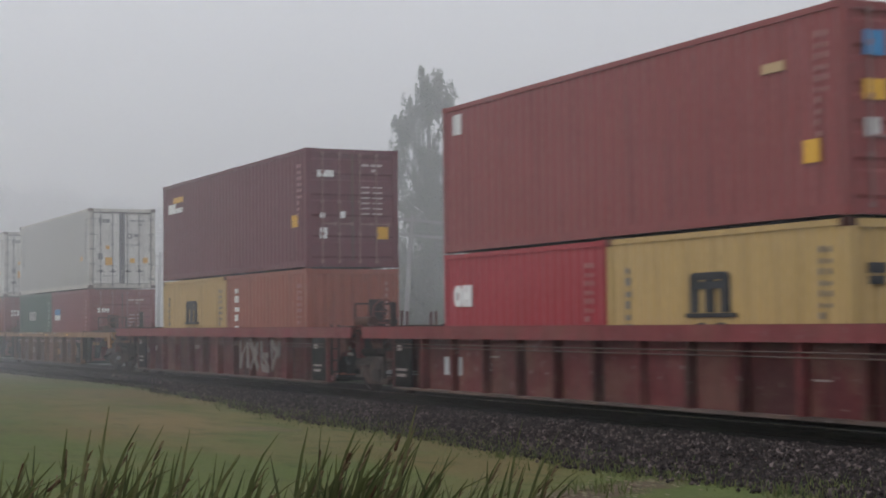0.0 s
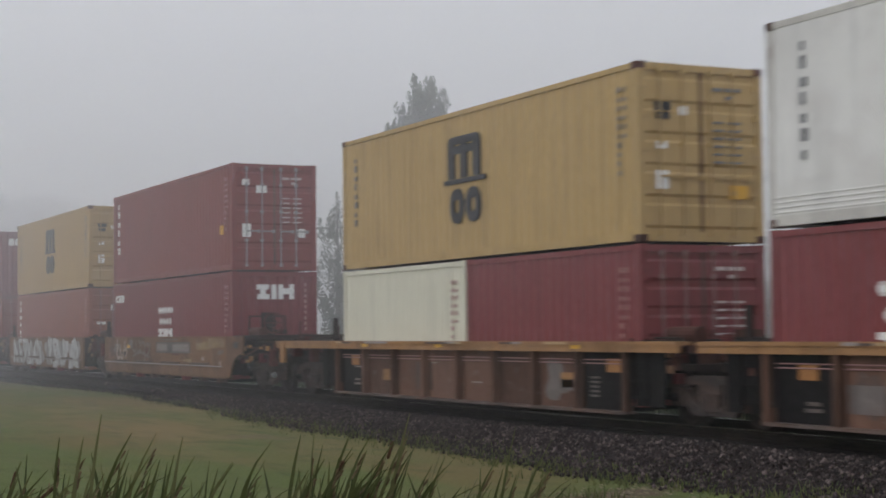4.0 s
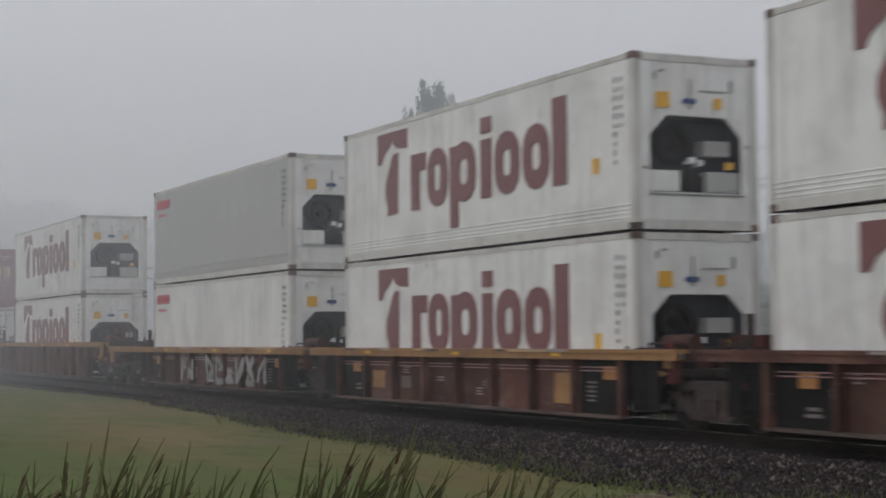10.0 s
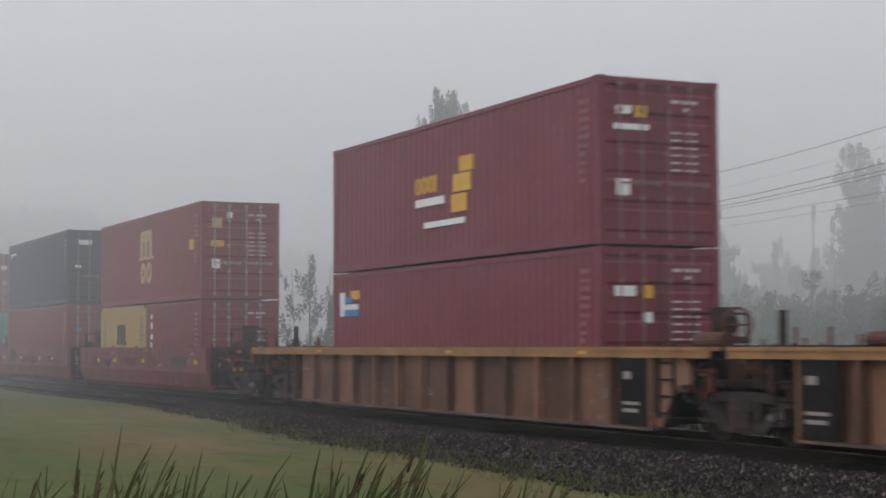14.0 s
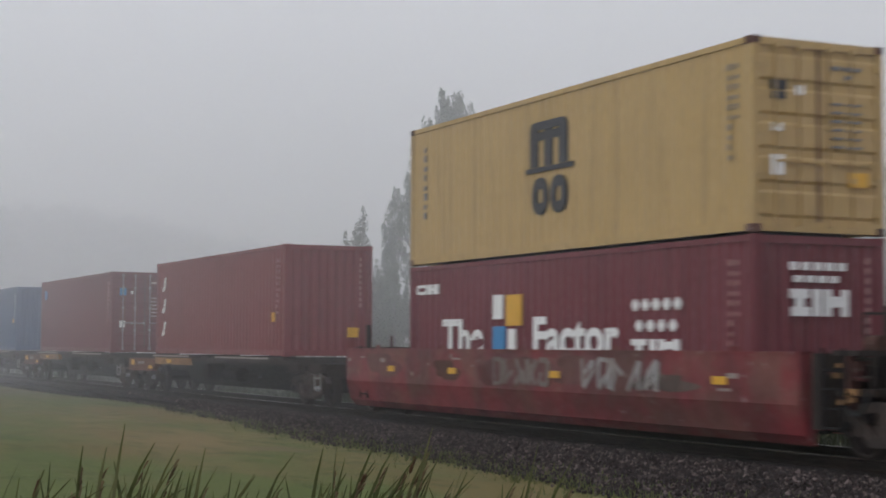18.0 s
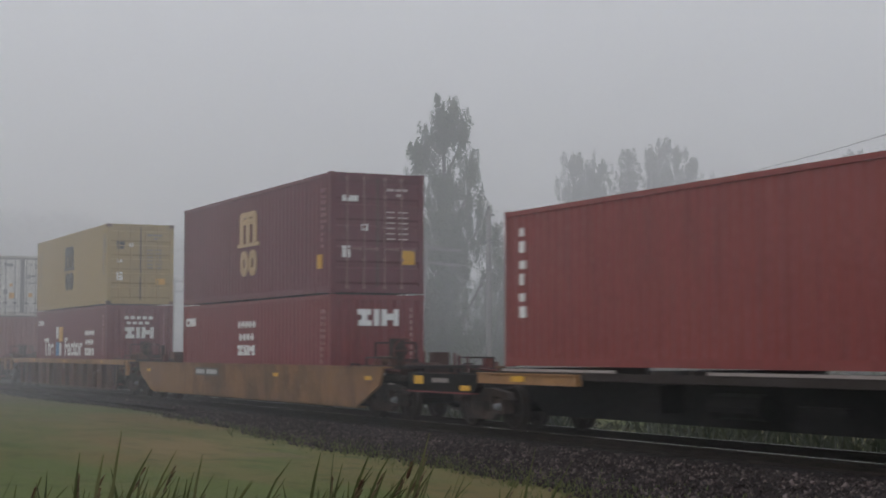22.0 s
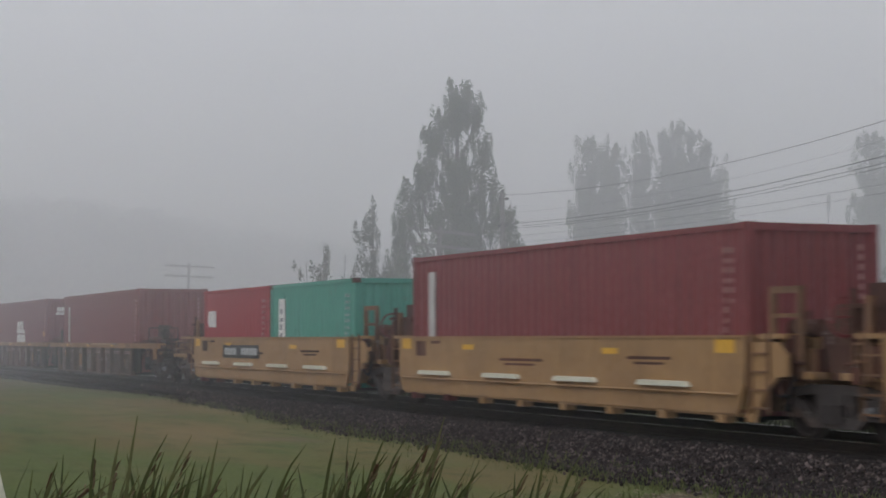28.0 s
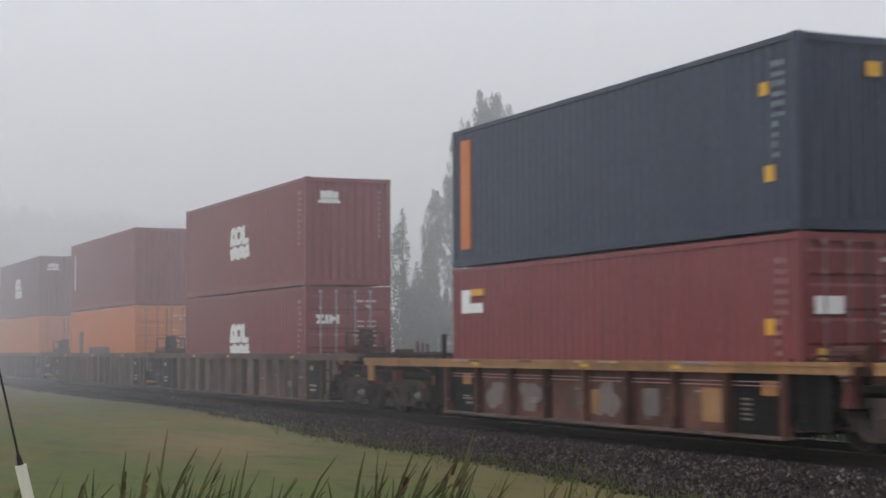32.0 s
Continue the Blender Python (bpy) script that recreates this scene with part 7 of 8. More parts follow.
    box40(p(44), H, "dark maroon", MAROON, [wave_sign(5.25, 0.98), end_wave(2.2), ("white_patch", MARKWHITE, [(0.4, 0.75, 0.16, 0.14), (11.4, 0.9, 0.25, 0.14)], "side"), ("pale_patch", FADEDPATCH, [(4.3, 0.2, 0.8, 0.3), (6.7, 0.2, 0.8, 0.3), (4.7, 0.55, 0.2, 0.3), (6.9, 0.6, 0.2, 0.28)], "side")])
    box40(p(44), FLOOR, "red-brown", BROWNRED, [stripe(L40, 1.05, 2.5)])
    box40(p(45), H, "navy blue", NAVY, [("orange_stripe", ORANGE, [(0.44, 0.36, 0.46, 2.28)], "side"), side_label(11.35, 0.75), end_label(1.25, 2.3, 0.24, 0.22), side_label(11.25, 2.05, 0.2, 0.2)])
    box40(p(45), FLOOR, "red-brown", MAROON, [("corner_sign", MARKWHITE, [(0.45, 1.95, 1.0, 0.2), (0.45, 2.15, 0.4, 0.28)], "side"), ("corner_sign", MARKYELLOW, [(0.9, 2.3, 0.6, 0.14)], "side"), ("end_sign", MARKWHITE, [(0.25, 1.7, 0.5, 0.26)], "end"), side_label(11.3, 1.4), end_label(0.3, 1.0, 0.3, 0.2)], end="door")
    # grey three-unit set
    box40(p(46), H, "dark maroon", MAROON, [wave_sign(5.25, 0.98), end_wave(2.2)])
    box40(p(46), FLOOR, "dark maroon", MAROON, [wave_sign(5.25, 0.98), end_word(0.3, 1.9, 0.24)], end="lightdoor")
    box40(p(47), H, "maroon", MAROON, [stripe(L40, 0.9, 2.4)])
    box40(p(47), FLOOR, "orange", ORANGE, [("brand_marking", MARKBLACK, [(2.0, 1.1, 0.7, 0.9), (4.0, 1.1, 3.8, 0.25)], "side")], end="door")
    box40(p(48), H, "dark maroon", DKMAROON, [wave_sign(5.25, 0.98), end_wave(2.2)])
    box40(p(48), FLOOR, "orange", ORANGE, end="door")
    for k in range(1, len(PLACES) + 1):
        wagon_for(k)


load_train()

# ---------------------------------------------------------------- ground and track
TRACK = SIDE + MID          # the track's centre line


def toe(x):
    """The near foot of the ballast: wider close by."""
    t = min(1.0, max(0.0, (-x - 22.0) / 34.0))
    u = min(1.0, max(0.0, (-x - 17.0) / 9.0))
    return 11.1 + 0.55 * u * u * (3 - 2 * u) + 2.4 * (t * t * (3 - 2 * t)) + 0.35 * noise.noise(Vector((x * 0.25, 3.1, 0.0))) + 0.15 * noise.noise(Vector((x * 0.9, 7.1, 0.0)))


def ground_z(x, y):
    z = -0.40 + 0.05 * noise.noise(Vector((x * 0.06, y * 0.06, 0.3))) + 0.02 * noise.noise(Vector((x * 0.4, y * 0.4, 1.3)))
    d = math.hypot(x, y)
    if d < 16:                                   # the wet ditch in which the reeds stand
        z -= 0.28 * (1 - abs(d - 9) / 7) if 2 < d < 16 else 0
    return z


def ground():
    xs = [-3000, -1500, -700, -400, -260, -180] + [-140 + 4 * i for i in range(15)] + [-80 + 1.0 * i for i in range(80)] + [5 * i for i in range(0, 12)] + [80, 140, 300, 700, 1500, 3000]
    ys = [-3000, -1200, -500, -200, -80, -40, -20, -10] + [-6 + 0.8 * i for i in range(52)] + [38, 44, 52, 64, 80, 110, 160, 240, 400, 900, 3000]
    verts = [(x, y, ground_z(x, y)) for y in ys for x in xs]
    n = len(xs)
    faces = [(j * n + i, j * n + i + 1, (j + 1) * n + i + 1, (j + 1) * n + i) for j in range(len(ys) - 1) for i in range(n - 1)]
    me = bpy.data.meshes.new("ground")
    me.from_pydata(verts, [], faces)
    me.materials.append(LAWN)
    for p in me.polygons:
        p.use_smooth = True
    tagged(new("ground", me), "mown green grass with straw-coloured and brown patches", "grass", kind="structure")


def ballast():
    """The bed of crushed stone, with the stones that lie on its near slope."""
    xs = [-420, -300, -220, -160, -120] + [-100 + i for i in range(110)] + [20, 40, 80, 140]
    prof = []
    for x in xs:
        t = toe(x)
        sh = min(TRACK - 1.9, t + 1.9)
        row = [(t - 0.3, ground_z(x, t) - 0.06), (t, ground_z(x, t) + 0.02), (t + (sh - t) * 0.5, -0.27), (sh, -0.19), (TRACK - 1.3, -0.17), (TRACK + 1.3, -0.17), (TRACK + 2.0, -0.2), (TRACK + 3.0, -0.36), (TRACK + 3.5, -0.6)]
        prof.append([(x, y, z + (0.03 * noise.noise(Vector((x * 1.7, y * 1.7, 0))) if 0 < k < 8 else 0)) for k, (y, z) in enumerate(row)])
    m = len(prof[0])
    verts = [v for r in prof for v in r]
    faces = [(i * m + k, (i + 1) * m + k, (i + 1) * m + k + 1, i * m + k + 1) for i in range(len(xs) - 1) for k in range(m - 1)]
    me = bpy.data.meshes.new("ballast_bed")
    me.from_pydata(verts, [], faces)
    me.materials.append(BED)
    tagged(new("ballast_bed", me), "dark bed of crushed stone under the rails", "ballast", kind="structure")

    rng = np.random.default_rng(3)
    octa = np.array([(1, 0, 0), (-1, 0, 0), (0, 1, 0), (0, -1, 0), (0, 0, 1), (0, 0, -1)], float)
    tri = np.array([(0, 2, 4), (2, 1, 4), (1, 3, 4), (3, 0, 4), (2, 0, 5), (1, 2, 5), (3, 1, 5), (0, 3, 5)])

    def slope_z(x, y):
        t = toe(x)
        sh = min(TRACK - 1.9, t + 1.9)
        pts = [(t - 0.8, ground_z(x, t - 0.8)), (t, ground_z(x, t) + 0.02), (t + (sh - t) * 0.5, -0.27), (sh, -0.19), (TRACK + 1.3, -0.17)]
        for (a, za), (b, zb) in zip(pts, pts[1:]):
            if y <= b:
                return za + (zb - za) * (y - a) / (b - a)
        return -0.17
    V, F, count = [], [], 0
    for x0, x1, n, size in ((-46, -12, 30000, 0.031), (-85, -46, 9000, 0.05)):
        for i in range(n):
            x = x0 + (x1 - x0) * rng.random()
            lo = toe(x) - 0.45
            y = lo + (TRACK - 1.25 - lo) * rng.random()
            if y < toe(x) and rng.random() < 0.6 + 0.8 * (toe(x) - y):
                continue
            s = size * (0.55 + 0.9 * rng.random() ** 2)
            v = octa * (s * (0.65 + 0.6 * rng.random((6, 1)))) * (0.8 + 0.5 * rng.random(3))
            a = rng.random() * 6.283
            c, q = math.cos(a), math.sin(a)
            w = rng.random() * 1.2
            r = np.array([[c, -q, 0], [q, c, 0], [0, 0, 1]]) @ np.array([[1, 0, 0], [0, math.cos(w), -math.sin(w)], [0, math.sin(w), math.cos(w)]])
            V.append(v @ r.T + (x, y, slope_z(x, y) + 0.25 * s))
            F.append(tri + 6 * count)
            count += 1
    me = bpy.data.meshes.new("ballast_stones")
    me.from_pydata(np.concatenate(V).tolist(), [], np.concatenate(F).tolist())
    me.materials.append(STONE)
    tagged(new("ballast_stones", me), "loose grey and purplish crushed stones beside the rails", "stones", kind="stuff")


def track():
    tr = thing("railway_track", "single railway track with worn steel rails on dark timber ties", "track")
    tr["kind"] = "structure"
    prof = [(-0.07, -0.17), (0.07, -0.17), (0.07, -0.155), (0.012, -0.13), (0.012, -0.045), (0.036, -0.03), (0.036, -0.004), (0.026, 0.0), (-0.026, 0.0), (-0.036, -0.004), (-0.036, -0.03), (-0.012, -0.045), (-0.012, -0.13), (-0.07, -0.155)]

    def rail(bm):
        a = [bm.verts.new((-420, y, z)) for y, z in prof]
        b = [bm.verts.new((140, y, z)) for y, z in prof]
        for i in range(len(prof)):
            j = (i + 1) % len(prof)
            bm.faces.new((a[i], b[i], b[j], a[j]))
    me = mesh_of(("rail",), rail)
    for y in (TRACK - 0.7525, TRACK + 0.7525):
        r = part("rail", me, RAILRUST, tr, "rusty rail with a polished head", at=(0, y, 0))
        part("rail_head", mesh_of(("rail_head",), boxes((-420, 140, -0.030, 0.030, -0.002, 0.003))), STEEL, r)
    tie = mesh_of(("tie",), boxes((-0.115, 0.115, -1.3, 1.3, -0.34, -0.172)))
    rnd = random.Random(4)
    for i in range(190):
        part("tie", tie, TIMBER, tr, at=(-100 + 0.56 * i + 0.04 * rnd.random(), TRACK + 0.06 * (rnd.random() - 0.5), 0.006 * rnd.random()), turn=1.5 * (rnd.random() - 0.5))


ground()
ballast()
track()

# ---------------------------------------------------------------- grass, weeds, reeds


def strip(V, F, base, tip, width, bend, segs=4, twist=0.0):
    """A tapered leaf from base to tip, bowed sideways by bend."""
    base, tip, bend = np.array(base), np.array(tip), np.array(bend)
    a = twist
    side = np.array((math.cos(a), math.sin(a), 0.0))
    start = len(V)
    for i in range(segs + 1):
        t = i / segs
        p = base + (tip - base) * t + bend * (t * t)
        w = width * (1 - t ** 5) * 0.5 + 0.0008
        V.append(tuple(p - side * w))
        V.append(tuple(p + side * w))
    for i in range(segs):
        k = start + 2 * i
        F.append((k, k + 1, k + 3, k + 2))


def blade_field():
    """Ragged grass along the edge of the stones."""
    rng = np.random.default_rng(5)
    V, F = [], []
    for _ in range(9000):
        x = -60 + 47 * rng.random() ** 0.7
        patch = noise.noise(Vector((x * 0.8, 2.0, 0.0)))
        y = toe(x) + 0.10 + 0.45 * patch + (0.20 + 0.25 * rng.random()) * rng.normal()
        s = 0.03 + 0.10 * rng.random() ** 2
        z = max(ground_z(x, y), -0.40 + 0.10 * (y - toe(x))) - 0.01
        strip(V, F, (x, y, z), (x + 0.06 * (rng.random() - 0.5), y + 0.06 * (rng.random() - 0.5), z + s), 0.016, (0.06 * (rng.random() - 0.5), 0.06 * (rng.random() - 0.5), 0), 3, rng.random() * 3.14)
    for cx, cy, n in ((-14.3, 11.8, 90), (-14.8, 12.7, 70), (-14.1, 10.9, 60), (-15.9, 12.3, 50), (-15.4, 9.4, 60)):      # tufts among the stones
        for _ in range(n):
            x, y = cx + 0.22 * rng.normal(), cy + 0.16 * rng.normal()
            z = ground_z(x, y) + 0.02
            s = 0.06 + 0.14 * rng.random()
            strip(V, F, (x, y, z), (x + 0.1 * (rng.random() - 0.5), y + 0.1 * (rng.random() - 0.5), z + s), 0.014, (0.1 * (rng.random() - 0.5), 0.1 * (rng.random() - 0.5), -0.02), 3, rng.random() * 3.14)
    me = bpy.data.meshes.new("edge_grass")
    me.from_pydata(V, [], F)
    me.materials.append(BLADE)
    tagged(new("edge_grass", me), "ragged grass blades along the edge of the stones", "grass", kind="stuff")


def spot(az, d=9.0):
    """A place on the ground at that bearing (degrees from -x towards +y) and distance."""
    a = radians(az)
    return -d * math.cos(a), d * math.sin(a)


def wind_leaf(V, F, rnd, base, length, width, lean, droop, way):
    """A reed leaf that rises, then bows over in the wind; way: the bearing of its lean."""
    segs = 11
    wx, wy = math.cos(way), math.sin(way)
    sx, sy = -wy, wx
    face = 0.9 * (rnd.random() - 0.5) + 1.0
    ax, ay = sx * math.cos(face) + wx * math.sin(face), sy * math.cos(face) + wy * math.sin(face)
    px, py, pz = base
    k0 = len(V)
    for i in range(segs + 1):
        t = i / segs
        w = width * min(1.0, 0.10 + (1 - t) / 0.15) * 0.5 + 0.0006
        V.append((px - ax * w, py - ay * w, pz))
        V.append((px + ax * w, py + ay * w, pz))
        a = lean + droop * t ** 3.0
        d = length / segs
        px, py, pz = px + wx * d * math.sin(a), py + wy * d * math.sin(a), pz + d * math.cos(a)
    for i in range(segs):
        k = k0 + 2 * i
        F.append((k, k + 1, k + 3, k + 2))


def reed_clump(az, top, n, heads, seed, d=9.0, spread=0.20, dry=False):
    """A dense stand of cattails that lean with the wind, some with brown seed heads; top: height of the highest tip."""
    rnd = random.Random(seed)
    x, y = spot(az, d)
    z0 = ground_z(x, y)
    c = thing("cattail_clump" if not dry else "dry_weed", "green cattails with brown seed heads in the ditch" if not dry else "pale dry weed stalk on the grass", "cattails" if not dry else "weed", "reeds along the ditch")
    c.location = (x, y, z0)
    height = top - z0
    wind = radians(65)                               # the wind blows along the track, slightly away
    for i in range(3 if dry else 11):
        a, r = rnd.random() * 6.283, spread * 0.6 * rnd.random() ** 0.5
        bx, by = 0.9 * r * math.cos(a), 1.7 * r * math.sin(a)
        h = height * (1.0 if i == 0 else 0.70 + 0.28 * rnd.random())
        lean, bow, way = radians(rnd.gauss(7, 6)), radians(10 + 30 * rnd.random() if rnd.random() < 0.7 else 50 + 60 * rnd.random()), wind + rnd.gauss(0, 0.45)
        mat = REEDDRY if dry else (REED if rnd.random() < 0.6 else REEDPALE)
        V, F = [], []
        wind_leaf(V, F, rnd, (bx, by, -0.02), h * 1.03, 0.016 + 0.011 * rnd.random(), lean, bow, way)
        if heads and i in (1, 5):                    # a slim brown spike on its stalk
            k = 17 if i == 5 else 21
            b0 = (Vector(V[k]) + Vector(V[k - 1])) * 0.5
            q = (Vector(V[k]) - Vector(V[k - 2])).normalized()
            part("seed_head", mesh_of(("seed_head", seed, i), lambda bm: (tube(bm, b0 - q * 0.012, b0, 0.003, 0.010, 8), tube(bm, b0, b0 + q * 0.08, 0.010, 0.010, 8), tube(bm, b0 + q * 0.08, b0 + q * 0.09, 0.010, 0.003, 8))), HEAD, c)
        me = bpy.data.meshes.new("stalk")
        me.from_pydata(V, [], F)
        me.materials.append(None)
        st = part("stalk", me, mat, c)
        if not dry and i % 2 == 0 and rnd.random() < 0.75:    # a loose brown plume at the tip
            V2, F2 = [], []
            m0 = Vector(V[19])
            q = (Vector(V[23]) - m0).normalized()
            for _ in range(11):
                o = m0 + q * (0.16 * rnd.random())
                wind_leaf(V2, F2, rnd, tuple(o), 0.030 + 0.030 * rnd.random(), 0.010, lean + bow * 0.85 + rnd.gauss(0.04, 0.10), 0.3, way + rnd.gauss(0, 0.6))
            me = bpy.data.meshes.new("plume")
            me.from_pydata(V2, [], F2)
            me.materials.append(None)
            part("plume", me, PLUME, st)["kind"] = "stuff"
    for name, mat, share, low, high, wide in (("leaves", REED, 0.66, 0.52, 0.92, 0.014), ("pale_leaves", REEDPALE, 0.56, 0.52, 0.90, 0.013), ("dry_leaves", REEDDRY, 0.20, 0.54, 0.84, 0.010)):
        V, F = [], []
        for i in range(2 if dry else max(1, int(n * 1.7 * share))):
            a, r = rnd.random() * 6.283, spread * 0.78 * rnd.random() ** 0.5
            lean, bow = radians(rnd.gauss(6, 7)), radians(6 + 20 * rnd.random() if rnd.random() < 0.6 else 35 + 80 * rnd.random())
            wind_leaf(V, F, rnd, (0.9 * r * math.cos(a), 1.8 * r * math.sin(a), -0.02), height * (low + (high - low) * rnd.random()), wide + 0.009 * rnd.random(), lean, bow, wind + rnd.gauss(0, 0.6) + (math.pi if rnd.random() < 0.2 else 0))
        me = bpy.data.meshes.new(name)
        me.from_pydata(V, [], F)
        me.materials.append(None)
        part("leaves", me, REEDDRY if dry else mat, c)["kind"] = "stuff"


blade_field()
for i, (az, top, n, heads) in enumerate([
        (10.4, 0.90, 9, 1), (11.1, 0.86, 8, 0), (12.8, 0.95, 10, 2), (13.4, 0.99, 10, 1), (14.1, 0.93, 9, 0), (16.1, 0.87, 9, 2), (16.8, 0.89, 8, 1), (17.6, 0.80, 9, 0),
        (19.3, 0.92, 9, 1), (20.0, 0.84, 9, 1), (20.7, 0.90, 9, 1), (21.3, 0.97, 10, 2), (21.9, 0.92, 9, 1), (22.5, 0.90, 9, 1), (23.1, 0.98, 9, 1), (23.7, 0.94, 8, 1),
        (26.4, 0.80, 5, 0), (26.9, 0.89, 6, 0), (27.4, 0.84, 4, 0), (9.6, 0.88, 8, 1), (8.9, 0.84, 7, 1)]):
    reed_clump(az, top + (0.07 if az > 18 else 0.09), (n + 15 if n > 5 else 15), min(1, heads) if i % 4 != 2 else 0, 100 + i)
reed_clump(30.6, 0.76, 3, 0, 140, spread=0.08, dry=True)
reed_clump(30.2, 0.62, 3, 0, 141, spread=0.08)


def marker_whip():
    """A thin black whip in a white tube, leaning at the ditch."""
    c = thing("marker_whip", "leaning white tube with a thin black whip, stuck in the ditch", "marker")
    a, b, e = Vector((-5.90, 1.40, ground_z(-5.9, 1.4) - 0.05)), Vector((-5.92, 0.985, 1.10)), Vector((-5.94, 0.80, 1.92))
    part("tube", mesh_of(("whip_tube",), lambda bm: tube(bm, a, b, 0.024, 0.020, 12)), CREAM, c)
    part("whip", mesh_of(("whip",), lambda bm: (tube(bm, b, b.lerp(e, 0.5), 0.005, 0.004, 6), tube(bm, b.lerp(e, 0.5), e, 0.004, 0.002, 6), tube(bm, b, b + Vector((0, -0.008, 0.035)), 0.012, 0.008, 8))), WIRE, c)


marker_whip()


def litter():
    """Pebbles and dry leaves on the trodden earth beside the stones."""
    rng = np.random.default_rng(9)
    V, F = [], []
    for _ in range(420):
        f, g = rng.normal(), rng.normal()
        x, y = -15.7 - 0.42 * 0.9 * f + 0.32 * g, 9.6 + 0.92 * 0.9 * f + 0.13 * g
        z, s, a = ground_z(x, y) + 0.012, 0.018 + 0.03 * rng.random(), 6.283 * rng.random()
        p, q = s * math.cos(a), s * math.sin(a)
        k = len(V)
        V += [(x - p, y - q, z), (x + 0.45 * q, y - 0.45 * p, z + 0.3 * s), (x + p, y + q, z + 0.2 * s), (x - 0.45 * q, y + 0.45 * p, z)]
        F.append((k, k + 1, k + 2, k + 3))
    me = bpy.data.meshes.new("leaf_litter")
    me.from_pydata(V, [], F)
    me.materials.append(REEDDRY)
    tagged(new("leaf_litter", me), "dry fallen leaves on the trodden earth", "leaves", kind="stuff")


litter()


def verge_weeds():
    """Rank weeds and tall grass behind the track."""
    rng = np.random.default_rng(17)
    V, F = [], []
    for _ in range(15000):
        x = -120 + 135 * rng.random()
        y = TRACK + 3.4 + 3.4 * rng.random() ** 1.4
        k = noise.noise(Vector((x * 0.35, y * 0.5, 4.0)))
        s = max(0.12, 0.38 + 0.75 * k) * (0.5 + 0.7 * rng.random())
        z = ground_z(x, y) - 0.02
        a, w = 6.283 * rng.random(), 0.10 + 0.22 * rng.random()
        strip(V, F, (x, y, z), (x + 0.4 * w * math.cos(a), y + 0.4 * w * math.sin(a), z + s), 0.035 + 0.04 * rng.random(), (w * math.cos(a), w * math.sin(a), -0.05), 3, rng.random() * 3.14)
    me = bpy.data.meshes.new("verge_weeds")
    me.from_pydata(V, [], F)
    me.materials.append(WEED)
    tagged(new("verge_weeds", me), "rank dark weeds and tall grass behind the track", "weeds", kind="stuff")


verge_weeds()

# ---------------------------------------------------------------- trees


def leaf_cloud(V, F, rng, centre, radii, n, size, taper=0.35, holes=None):
    """Leaf clumps scattered in a plume, thinning at its edge, each a rhombus."""
    if n < 1:
        return
    u = rng.normal(size=(n, 3))
    u /= np.linalg.norm(u, axis=1)[:, None]
    p = u * (rng.random(n) ** 0.42)[:, None]
    f = 1.0 - taper * np.maximum(0.0, p[:, 2])            # narrower towards the tip
    c = np.array(centre) + p * np.array(radii) * np.stack((f, f, np.ones(n)), 1)
    if holes is not None:
        keep = [noise.noise(Vector((x * 1.1, y * 1.1, z * 0.8))) > holes for x, y, z in c.tolist()]
        c = c[np.array(keep, bool)]
        n = len(c)
    s = (size * (0.6 + 0.8 * rng.random(n)))[:, None]
    a = rng.normal(size=(n, 3))
    a /= np.linalg.norm(a, axis=1)[:, None]
    b = np.cross(a, rng.normal(size=(n, 3)))
    b /= np.linalg.norm(b, axis=1)[:, None]
    k = sum(len(v) for v in V)
    V.append(np.stack((c - a * s, c + b * s * 0.55, c + a * s, c - b * s * 0.55), 1).reshape(-1, 3))
    F.append(np.arange(4 * n).reshape(-1, 4) + k)


def leaf_mesh(name, V, F):
    v, f = np.concatenate(V), np.concatenate(F)
    me = bpy.data.meshes.new(name)
    me.vertices.add(len(v))
    me.vertices.foreach_set("co", v.ravel())
    me.loops.add(f.size)
    me.loops.foreach_set("vertex_index", f.ravel())
    me.polygons.add(len(f))
    me.polygons.foreach_set("loop_start", np.arange(0, f.size, 4))
    me.update(calc_edges=True)
    me.materials.append(None)
    return me


